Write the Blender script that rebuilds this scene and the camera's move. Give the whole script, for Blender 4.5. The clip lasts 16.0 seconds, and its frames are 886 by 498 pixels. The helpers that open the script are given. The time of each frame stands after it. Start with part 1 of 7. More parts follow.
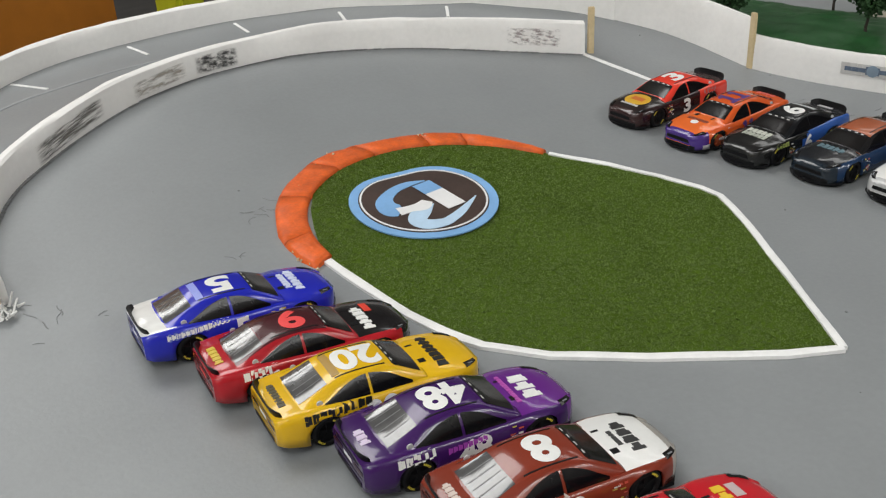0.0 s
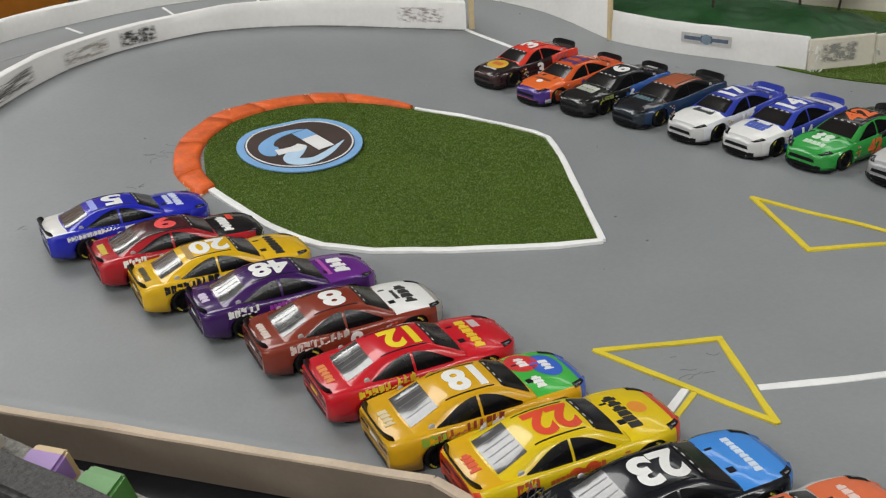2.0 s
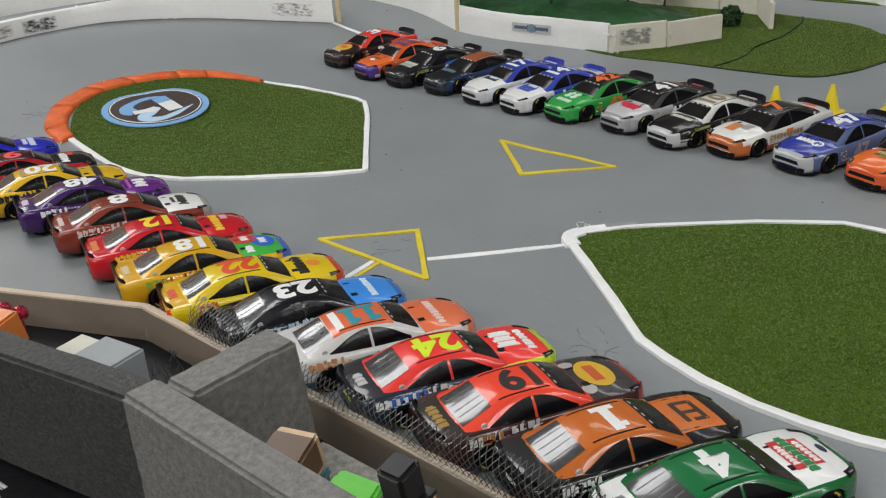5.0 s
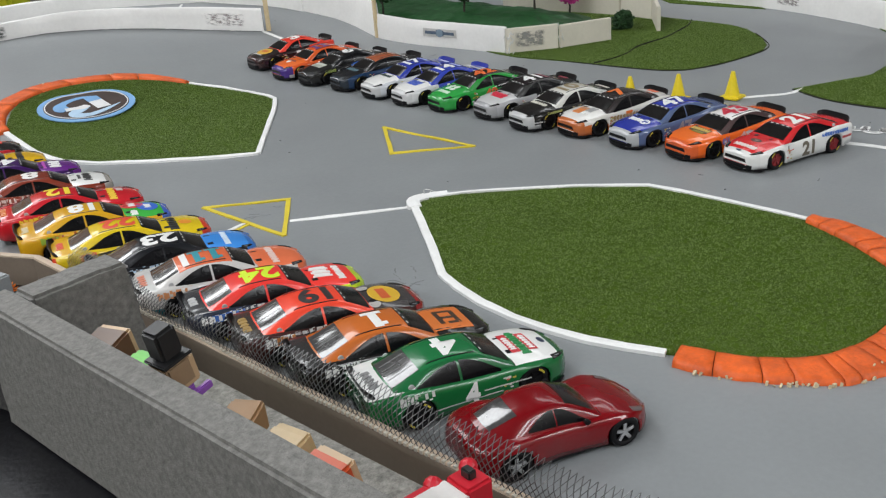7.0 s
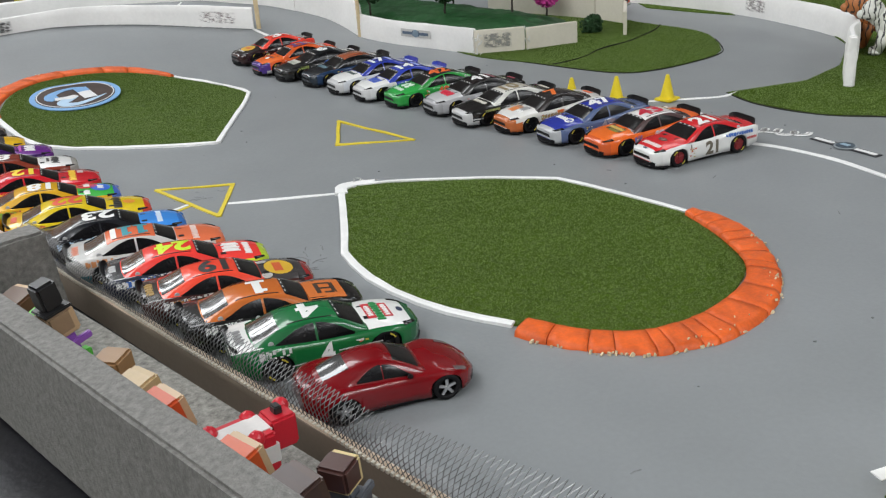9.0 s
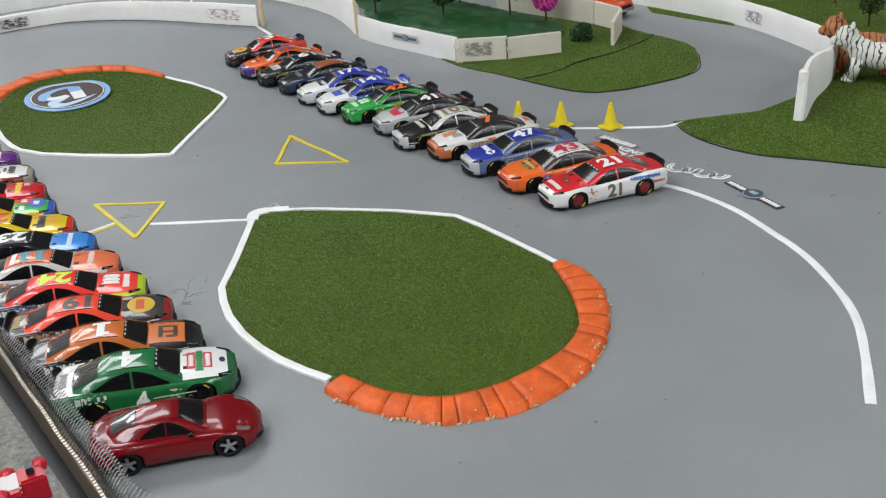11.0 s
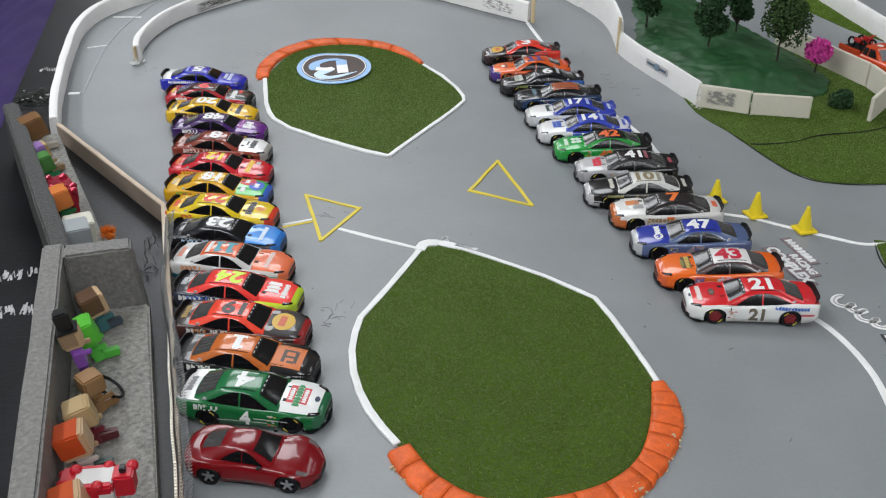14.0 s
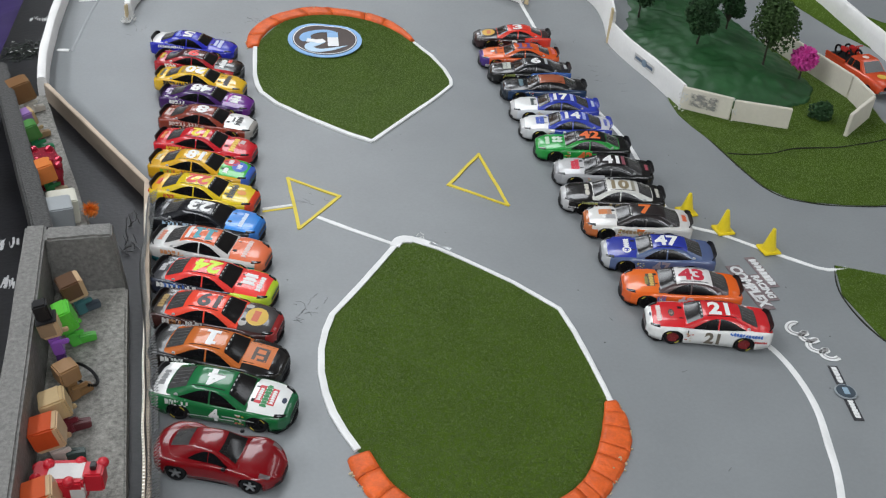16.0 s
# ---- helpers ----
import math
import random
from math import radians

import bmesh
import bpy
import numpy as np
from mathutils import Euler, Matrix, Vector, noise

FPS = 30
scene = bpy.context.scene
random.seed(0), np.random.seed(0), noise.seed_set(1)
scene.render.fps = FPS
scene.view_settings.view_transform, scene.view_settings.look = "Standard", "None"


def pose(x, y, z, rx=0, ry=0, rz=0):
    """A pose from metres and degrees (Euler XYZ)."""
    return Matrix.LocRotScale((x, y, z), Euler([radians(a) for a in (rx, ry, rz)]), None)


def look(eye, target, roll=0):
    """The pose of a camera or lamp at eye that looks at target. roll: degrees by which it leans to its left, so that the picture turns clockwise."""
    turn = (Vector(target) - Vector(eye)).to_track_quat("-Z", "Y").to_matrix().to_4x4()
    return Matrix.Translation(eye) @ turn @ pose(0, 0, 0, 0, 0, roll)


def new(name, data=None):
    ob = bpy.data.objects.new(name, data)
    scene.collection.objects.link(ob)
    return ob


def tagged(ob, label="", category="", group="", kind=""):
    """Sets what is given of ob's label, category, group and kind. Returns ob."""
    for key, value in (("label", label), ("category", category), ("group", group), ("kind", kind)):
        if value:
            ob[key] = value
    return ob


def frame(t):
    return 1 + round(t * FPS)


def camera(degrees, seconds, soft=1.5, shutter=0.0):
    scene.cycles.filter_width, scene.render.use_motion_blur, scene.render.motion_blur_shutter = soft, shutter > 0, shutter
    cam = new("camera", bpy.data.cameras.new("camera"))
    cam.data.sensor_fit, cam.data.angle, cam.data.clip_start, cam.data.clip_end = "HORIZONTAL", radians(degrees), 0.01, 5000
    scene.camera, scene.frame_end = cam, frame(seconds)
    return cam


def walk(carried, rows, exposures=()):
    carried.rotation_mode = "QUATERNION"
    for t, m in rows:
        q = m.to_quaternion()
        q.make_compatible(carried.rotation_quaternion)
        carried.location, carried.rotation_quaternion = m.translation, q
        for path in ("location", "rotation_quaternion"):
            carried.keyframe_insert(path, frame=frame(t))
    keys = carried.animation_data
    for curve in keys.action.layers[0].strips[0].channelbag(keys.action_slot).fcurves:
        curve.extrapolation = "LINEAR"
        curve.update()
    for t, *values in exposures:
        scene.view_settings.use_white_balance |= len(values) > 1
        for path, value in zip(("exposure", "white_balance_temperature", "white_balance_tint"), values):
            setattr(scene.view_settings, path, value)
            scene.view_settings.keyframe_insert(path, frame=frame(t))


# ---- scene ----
import itertools
cam = camera(49.05, 16.0, soft=1.2)
PATH = [
    (0, -0.2372, 0.2427, 0.1996, 63.05, 2.76, -47.24),
    (0.5, -0.2442, 0.2144, 0.2011, 62.75, 2.67, -47.97),
    (1, -0.2544, 0.1831, 0.2023, 62.50, 2.82, -48.23),
    (1.5, -0.2628, 0.1540, 0.2051, 62.61, 3.02, -48.30),
    (2, -0.2662, 0.1223, 0.2027, 63.26, 3.29, -48.03),
    (2.5, -0.2690, 0.0908, 0.2006, 63.80, 3.48, -47.58),
    (3, -0.2708, 0.0620, 0.1992, 64.13, 3.30, -47.52),
    (3.5, -0.2690, 0.0352, 0.1959, 64.46, 3.16, -47.78),
    (4, -0.2704, 0.0048, 0.1940, 64.63, 3.36, -47.64),
    (6.5, -0.2775, -0.1332, 0.1870, 66.10, 3.88, -47.32),
    (7, -0.2797, -0.1605, 0.1868, 66.36, 4.21, -47.57),
    (7.5, -0.2807, -0.1752, 0.1867, 66.57, 3.96, -47.42),
    (8, -0.2787, -0.2024, 0.1896, 66.48, 3.71, -47.13),
    (8.5, -0.2710, -0.2206, 0.1898, 66.62, 3.91, -45.47),
    (9, -0.2632, -0.2431, 0.1927, 66.49, 3.89, -44.54),
    (9.5, -0.2529, -0.2641, 0.1998, 66.49, 3.53, -44.04),
    (9.7, -0.2476, -0.2760, 0.2046, 66.62, 3.60, -43.90),
    (11.8, -0.1240, -0.3312, 0.2542, 62.56, 3.97, -30.50),
    (12, -0.1192, -0.3297, 0.2603, 62.28, 3.83, -28.54),
    (12.5, -0.1116, -0.3290, 0.2742, 61.80, 2.93, -24.28),
    (13, -0.0975, -0.3431, 0.2879, 60.96, 1.93, -20.14),
    (13.5, -0.0879, -0.3607, 0.3091, 60.27, 1.25, -17.10),
    (14, -0.0793, -0.3647, 0.3266, 60.29, -0.07, -15.69),
    (14.5, -0.0745, -0.3630, 0.3355, 58.84, -1.02, -14.44),
    (15, -0.0718, -0.3638, 0.3488, 56.58, -1.98, -14.43),
    (15.5, -0.0718, -0.3613, 0.3623, 56.48, -3.05, -14.58),
    (16, -0.0727, -0.3587, 0.3731, 56.43, -3.94, -14.45),
]
EXPOSURES = [(0.0, -0.27, 6750, 10), (2.0, -0.34, 6750, 10), (4.2, -0.37, 6700, 10), (6.5, -0.20, 6430, 10), (8.0, -0.08, 6430, 10), (12.0, -0.13, 6400, 10), (14.0, -0.19, 6300, 10), (16.0, -0.22, 6250, 10)]
walk(cam, [(t, pose(*p)) for t, *p in PATH], EXPOSURES)
# PATH_END
# ---- light ----
world = bpy.data.worlds.new("room_light")
scene.world = world
world.use_nodes = True
world.node_tree.nodes["Background"].inputs["Color"].default_value = (0.80, 0.86, 1.0, 1)
world.node_tree.nodes["Background"].inputs["Strength"].default_value = 0.05


def area_lamp(name, eye, target, sx, sy, watts, colour):
    data = bpy.data.lights.new(name, "AREA")
    data.shape, data.size, data.size_y, data.energy, data.color = "RECTANGLE", sx, sy, watts, colour
    ob = new(name, data)
    ob.matrix_world = look(eye, target)
    return ob


LAMP_WHITE = (0.97, 0.99, 1.0)
# row of lights out of view, placed by the reflections in the rear windows
for y in (1.6, 3.1, 4.6):
    area_lamp("unseen_overhead_light", (0.15, y, 1.50), (0.15, y, 0), 1.05, 0.75, 19.5, LAMP_WHITE)
# south, west and east lights are added fill for upright faces, no known fixtures
for y in (-1.55, -2.12):
    area_lamp("unseen_overhead_light", (0.30, y, 1.50), (0.30, y, 0), 1.30, 0.20, 18.5, LAMP_WHITE)
for x, watts in ((-0.85, 17.0), (-2.15, 33.0)):
    area_lamp("unseen_overhead_light", (x, 0.15, 1.50), (x, 0.15, 0), 0.20, 1.80, watts, LAMP_WHITE)
for x in (1.45, 2.10):
    area_lamp("unseen_overhead_light", (x, 0.45, 1.50), (x, 0.45, 0), 0.20, 1.60, 4.5, LAMP_WHITE)

# ---- materials ----
MM = 0.001
_mats = {}


def hexa(r, g, b):
    return (r, g, b, 1.0)


def surface(name, colour, rough=0.5, metal=0.0, coat=0.0, var=0.12, scale=60.0, fine=900.0, bump=0.0, bump_scale=1500.0, dark=None, spec=0.5):
    """A painted or plain surface with variation at two scales and fine relief."""
    if name in _mats:
        return _mats[name]
    m = bpy.data.materials.new(name)
    m.use_nodes = True
    n, l = m.node_tree.nodes, m.node_tree.links
    p = n["Principled BSDF"]
    p.inputs["Roughness"].default_value = rough
    p.inputs["Metallic"].default_value = metal
    p.inputs["Coat Weight"].default_value = coat
    p.inputs["Coat Roughness"].default_value = 0.05
    p.inputs["Specular IOR Level"].default_value = spec
    co = n.new("ShaderNodeTexCoord")
    a = n.new("ShaderNodeTexNoise")
    a.inputs["Scale"].default_value, a.inputs["Detail"].default_value = scale, 4.0
    b = n.new("ShaderNodeTexNoise")
    b.inputs["Scale"].default_value, b.inputs["Detail"].default_value = fine, 3.0
    l.new(co.outputs["Object"], a.inputs["Vector"])
    l.new(co.outputs["Object"], b.inputs["Vector"])
    add = n.new("ShaderNodeMath")
    add.operation = "MULTIPLY_ADD"
    add.inputs[1].default_value = 0.45
    l.new(b.outputs["Fac"], add.inputs[0])
    l.new(a.outputs["Fac"], add.inputs[2])
    mp = n.new("ShaderNodeMapRange")
    mp.inputs["From Min"].default_value, mp.inputs["From Max"].default_value = 0.45, 1.0
    l.new(add.outputs[0], mp.inputs["Value"])
    mix = n.new("ShaderNodeMix")
    mix.data_type = "RGBA"
    lo = dark or tuple(c * (1 - var) for c in colour)
    hi = tuple(min(1.0, c * (1 + var)) for c in colour)
    mix.inputs["A"].default_value, mix.inputs["B"].default_value = hexa(*lo), hexa(*hi)
    l.new(mp.outputs["Result"], mix.inputs["Factor"])
    l.new(mix.outputs["Result"], p.inputs["Base Color"])
    if bump:
        bp = n.new("ShaderNodeBump")
        bp.inputs["Strength"].default_value, bp.inputs["Distance"].default_value = bump, 0.0006
        c = n.new("ShaderNodeTexNoise")
        c.inputs["Scale"].default_value, c.inputs["Detail"].default_value = bump_scale, 4.0
        l.new(co.outputs["Object"], c.inputs["Vector"])
        l.new(c.outputs["Fac"], bp.inputs["Height"])
        l.new(bp.outputs["Normal"], p.inputs["Normal"])
    _mats[name] = m
    return m


def paint(colour):
    """Glossy die-cast enamel."""
    r, g, b = colour
    return surface("enamel_%d_%d_%d" % (r * 999, g * 999, b * 999), colour, 0.26, 0.0, 0.60, 0.06, 40, 500, 0, 1500, None, 0.30)


def matte(colour, rough=0.6):
    r, g, b = colour
    return surface("matte_%d_%d_%d_%d" % (r * 999, g * 999, b * 999, rough * 100), colour, rough, 0, 0, 0.08, 80, 900)


WHITE, BLACK = (0.78, 0.78, 0.76), (0.012, 0.012, 0.014)
M_TRACK = surface("grey_track_paint", (0.229, 0.243, 0.250), 0.45, 0, 0, 0.09, 14, 420, 0.12, 700, None, 0.6)
M_BASE = surface("black_table_paint", (0.008, 0.008, 0.010), 0.32, 0, 0, 0.6, 18, 260, 0.25, 300, None, 0.28)
M_TURF = surface("turf_backing", (0.062, 0.108, 0.010), 0.9, 0, 0, 0.2, 30, 1400, 0, 1500, None, 0.08)
M_HILL = surface("green_painted_plaster", (0.015, 0.072, 0.020), 0.48, 0, 0, 0.28, 34, 260, 0.5, 150, None, 0.35)
M_TAPE = surface("white_cloth_tape", (0.82, 0.82, 0.81), 0.6, 0, 0, 0.07, 90, 700, 0.3, 600)
M_YTAPE = surface("yellow_tape", (0.70, 0.55, 0.03), 0.5, 0, 0, 0.1, 90, 700, 0.3, 600)
M_FOAM = surface("white_foam_sheet", (0.84, 0.83, 0.81), 0.7, 0, 0, 0.07, 22, 300, 0.25, 260)
M_STICK = surface("pale_craft_wood", (0.62, 0.50, 0.30), 0.6, 0, 0, 0.18, 60, 700, 0.2, 700)
M_CARD = surface("beige_foam_board", (0.66, 0.62, 0.53), 0.65, 0, 0, 0.08, 30, 400, 0.1, 400)
M_EDGE = surface("foam_board_edge", (0.250, 0.200, 0.155), 0.6, 0, 0, 0.12, 30, 500, 0.15, 500)
M_RAWEDGE = surface("raw_board_edge", (0.56, 0.45, 0.34), 0.65, 0, 0, 0.16, 60, 700, 0.2, 700)
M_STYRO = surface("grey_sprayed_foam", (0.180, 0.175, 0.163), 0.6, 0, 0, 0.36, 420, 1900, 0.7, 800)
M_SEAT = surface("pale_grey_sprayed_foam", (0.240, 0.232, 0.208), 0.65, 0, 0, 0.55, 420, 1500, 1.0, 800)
M_ORANGE = surface("orange_painted_clay", (0.71, 0.118, 0.016), 0.5, 0, 0, 0.22, 120, 700, 0.7, 300, (0.50, 0.08, 0.013), 0.38)
M_GLASS = surface("tinted_plastic_window", (0.012, 0.011, 0.011), 0.13, 0, 0.0, 0.3, 300, 900, 0, 1500, None, 0.40)
M_SIDE = surface("dark_side_window", (0.005, 0.005, 0.006), 0.16, 0, 0, 0.3, 300, 900, 0, 1500, None, 0.22)
# rear glass: base colour lifted to add to its silvery reflection
M_REAR = surface("rear_window_with_sheen", (0.060, 0.059, 0.059), 0.16, 0, 1.0, 0.3, 300, 900)
M_STRIP = surface("grey_support_strip", (0.13, 0.13, 0.13), 0.4, 0, 0, 0.3, 300, 900)
M_TYRE = surface("tyre_rubber", (0.007, 0.007, 0.008), 0.6, 0, 0, 0.2, 200, 900, 0.2, 900, None, 0.2)
M_UNDER = surface("black_chassis_plastic", (0.005, 0.005, 0.006), 0.42, 0, 0, 0.2, 200, 900, 0, 1500, None, 0.22)
M_CHROME = surface("bright_metal", (0.62, 0.62, 0.64), 0.25, 1.0, 0, 0.08, 200, 900)
M_WIRE = surface("galvanised_wire", (0.15, 0.15, 0.15), 0.34, 0.80, 0, 0.3, 200, 900)
M_YPLAST = surface("yellow_plastic", (0.80, 0.62, 0.02), 0.35, 0, 0, 0.08, 60, 500)
M_LEAF = surface("dark_green_foliage", (0.016, 0.055, 0.014), 0.8, 0, 0, 0.5, 120, 900)
M_LEAF2 = surface("olive_green_foliage", (0.035, 0.075, 0.015), 0.8, 0, 0, 0.5, 120, 900)
M_PINK = surface("pink_flower_foam", (0.62, 0.05, 0.33), 0.7, 0, 0, 0.25, 150, 900)
M_TRUNK = surface("dark_tree_wire", (0.03, 0.022, 0.016), 0.7, 0, 0, 0.3, 150, 900)
M_WOOD = surface("varnished_orange_wood", (0.42, 0.15, 0.02), 0.35, 0, 0.3, 0.2, 5, 60)
M_PURPLE = surface("purple_cloth", (0.018, 0.004, 0.075), 0.85, 0, 0, 0.2, 20, 600)
M_ROOMWALL = surface("painted_room_wall", (0.36, 0.345, 0.32), 0.7, 0, 0, 0.05, 3, 60)
M_FLOOR = surface("dark_room_carpet", (0.10, 0.095, 0.09), 0.9, 0, 0, 0.2, 10, 300)
# ceiling tone lowered so that glossy paint and glass reflect less
M_CEIL = surface("dimmed_ceiling", (0.50, 0.50, 0.49), 0.8, 0, 0, 0.03, 3, 60)


# ---- mesh helpers ----
def part(name, bm, material, parent=None, label="", smooth=False):
    me = bpy.data.meshes.new(name)
    bm.normal_update()
    bm.to_mesh(me)
    bm.free()
    for m in material if isinstance(material, (list, tuple)) else [material]:
        me.materials.append(m)
    if smooth:
        me.shade_smooth()
        me.set_sharp_from_angle(angle=radians(38))
    ob = new(name, me)
    ob.parent = parent
    if label:
        tagged(ob, label)
    return ob


def empty(name, label, category, group="", kind=""):
    ob = new(name)
    ob.empty_display_size = 0.01
    return tagged(ob, label, category, group, kind)


def box(bm, x0, x1, y0, y1, z0, z1, m=None, mat=0):
    co = [(x0, y0, z0), (x1, y0, z0), (x1, y1, z0), (x0, y1, z0), (x0, y0, z1), (x1, y0, z1), (x1, y1, z1), (x0, y1, z1)]
    v = [bm.verts.new((m @ Vector(c)) if m else c) for c in co]
    for f in ((3, 2, 1, 0), (4, 5, 6, 7), (0, 1, 5, 4), (1, 2, 6, 5), (2, 3, 7, 6), (3, 0, 4, 7)):
        bm.faces.new([v[i] for i in f]).material_index = mat
    return v


def rounded_box(bm, x0, x1, y0, y1, z0, z1, r, m=None, mat=0):
    b2 = bmesh.new()
    box(b2, x0, x1, y0, y1, z0, z1)
    bmesh.ops.bevel(b2, geom=b2.edges[:], offset=r, segments=2, affect="EDGES")
    vs = {v: bm.verts.new((m @ v.co) if m else v.co) for v in b2.verts}
    for f in b2.faces:
        bm.faces.new([vs[v] for v in f.verts]).material_index = mat
    b2.free()


def cyl(bm, a, b, ra, rb, n=12, caps=True, mat=0):
    a, b = Vector(a), Vector(b)
    q = (b - a).to_track_quat("Z", "Y").to_matrix()
    rings = []
    for c, r in ((a, ra), (b, rb)):
        rings.append([bm.verts.new(c + q @ Vector((r * math.cos(2 * math.pi * i / n), r * math.sin(2 * math.pi * i / n), 0))) for i in range(n)])
    for i in range(n):
        bm.faces.new((rings[0][i], rings[0][(i + 1) % n], rings[1][(i + 1) % n], rings[1][i])).material_index = mat
    if caps:
        bm.faces.new(rings[0][::-1]).material_index = mat
        bm.faces.new(rings[1]).material_index = mat


def smooth_path(pts, step, closed=False):
    """A curve through the points, resampled to even steps."""
    p = [Vector((*q, 0)) if len(q) == 2 else Vector(q) for q in pts]
    n, out = len(p), []
    for i in range(n if closed else n - 1):
        if closed:
            a, b, c, d = p[i - 1], p[i], p[(i + 1) % n], p[(i + 2) % n]
        else:
            a, b, c, d = p[max(i - 1, 0)], p[i], p[i + 1], p[min(i + 2, n - 1)]
        k = max(2, int((c - b).length / step))
        for j in range(k):
            t = j / k
            out.append(0.5 * ((2 * b) + (c - a) * t + (2 * a - 5 * b + 4 * c - d) * t * t + (3 * b - a - 3 * c + d) * t ** 3))
    if not closed:
        out.append(p[-1])
    return out


def straight_path(pts, step):
    p = [Vector((*q, 0)) for q in pts]
    out = []
    for b, c in zip(p, p[1:]):
        k = max(1, int((c - b).length / step))
        out += [b.lerp(c, j / k) for j in range(k)]
    return out + [p[-1]]


def bank(x, y):
    """The track rises a little towards the far turn and sags beside the parked cars."""
    e = max(0.0, y - 0.45)
    up = 0.6 * e * e if e < 0.17 else 0.01734 + 0.204 * min(e - 0.17, 0.1)
    sag = 0.0034 * math.exp(-(((x + 0.02) / 0.09) ** 2) - ((y - 0.26) / 0.12) ** 2)
    return up * min(1.0, max(0.0, (0.50 - x) / 0.10)) - sag


def sweep(bm, path, section, base=bank, wob=0.0, seed=0, caps=True, mat=0):
    """Sweeps a closed section of (sideways, up) along a path on the ground."""
    rows = []
    for i, p in enumerate(path):
        d = (path[min(i + 1, len(path) - 1)] - path[max(i - 1, 0)]).to_2d().normalized()
        s = Vector((-d.y, d.x))
        z = base(p.x, p.y) + p.z
        row = []
        for k, (o, u) in enumerate(section):
            w = wob * noise.noise(Vector((p.x * 45 + seed, p.y * 45, k * 0.35)))
            w2 = wob * noise.noise(Vector((p.x * 45 + seed + 9, p.y * 45, k * 0.35)))
            row.append(bm.verts.new((p.x + s.x * (o + w), p.y + s.y * (o + w), z + u + (w2 if u > 0 else 0))))
        rows.append(row)
    n = len(section)
    for a, b in zip(rows, rows[1:]):
        for k in range(n):
            bm.faces.new((a[k], a[(k + 1) % n], b[(k + 1) % n], b[k])).material_index = mat
    if caps:
        bm.faces.new(rows[0][::-1]).material_index = mat
        bm.faces.new(rows[-1]).material_index = mat
    bmesh.ops.recalc_face_normals(bm, faces=bm.faces[:])


def text_mesh(string, size, thick=0.0, bold=0.0):
    """The built-in font as a flat mesh, centred, 'size' high."""
    cu = bpy.data.curves.new("writing", "FONT")
    cu.body, cu.align_x, cu.align_y, cu.size, cu.extrude, cu.offset = string, "CENTER", "CENTER", size, thick, bold
    ob = bpy.data.objects.new("writing", cu)
    me = bpy.data.meshes.new_from_object(ob)
    bpy.data.objects.remove(ob)
    bpy.data.curves.remove(cu)
    bm = bmesh.new()
    bm.from_mesh(me)
    bpy.data.meshes.remove(me)
    return bm

# ---- room ----
def slab(name, x0, x1, y0, y1, z0, z1, mat, label, cat, kind="structure"):
    bm = bmesh.new()
    box(bm, x0, x1, y0, y1, z0, z1)
    return tagged(part(name, bm, mat), label, cat, kind=kind)


# room shell added out of view, for bounce and reflections
slab("floor", -2.6, 3.0, -2.4, 6.0, -0.80, -0.75, M_FLOOR, "dark carpeted floor of the room", "floor")
slab("ceiling", -2.6, 3.0, -2.4, 6.0, 1.60, 1.65, M_CEIL, "unseen ceiling above the table, dimmed for darker reflections", "ceiling")
slab("wall_north", -2.6, 3.0, 6.0, 6.06, -0.8, 1.65, M_ROOMWALL, "plain painted room wall", "wall")
slab("wall_south", -2.6, 3.0, -2.46, -2.4, -0.8, 1.65, M_ROOMWALL, "plain painted room wall", "wall")
# west wall is out of view and whiter than the rest, a reflector for fill
slab("wall_west", -2.66, -2.6, -2.4, 6.0, -0.8, 1.65, surface("white_bounce_wall", (0.80, 0.79, 0.76), 0.7, 0, 0, 0.04, 3, 60), "unseen room wall, white so that it bounces fill from the west", "wall")
slab("wall_east", 3.0, 3.06, -2.4, 6.0, -0.8, 1.65, M_ROOMWALL, "plain painted room wall", "wall")

# ---- table and track board ----
TABLE = empty("table", "large table painted black under the track", "table")
slab_bm = bmesh.new()
box(slab_bm, -0.2365, 1.25, -0.75, 1.02, -0.040, -0.0070)
for v in slab_bm.verts:
    if v.co.x < 0 and v.co.y > 0:
        v.co.x = -0.214
    elif v.co.x < 0:
        v.co.x = -0.303
part("tabletop", slab_bm, M_BASE, TABLE)
side_bm = bmesh.new()
box(side_bm, -0.60, -0.225, -0.75, 0.47, -0.040, -0.0074)
part("side_leaf", side_bm, M_BASE, TABLE)
for lx, ly in ((-0.5, -0.65), (1.15, -0.65), (1.15, 0.92), (-0.2, 0.92)):
    leg = bmesh.new()
    box(leg, lx - 0.03, lx + 0.03, ly - 0.03, ly + 0.03, -0.75, -0.040)
    part("leg", leg, M_WOOD, TABLE)


def left_edge(y):
    for y0, x0, y1, x1 in ((-0.7, -0.1045, 0.287, -0.1045), (0.287, -0.1045, 0.470, -0.186), (0.470, -0.186, 0.60, -0.188), (0.60, -0.188, 0.72, -0.165), (0.72, -0.165, 0.86, 0.0)):
        if y <= y1:
            return x0 + (x1 - x0) * (y - y0) / (y1 - y0)
    return 0.0


bm = bmesh.new()
NY, NX = 110, 70
grid = []
for j in range(NY + 1):
    y = -0.70 + 1.56 * j / NY
    xl = left_edge(y)
    row = []
    for i in range(NX + 1):
        x = xl + (1.15 - xl) * i / NX
        row.append(bm.verts.new((x, y, bank(x, y))))
    grid.append(row)
low = [[bm.verts.new((v.co.x, v.co.y, -0.0072)) for v in (r[0], r[-1])] for r in grid]
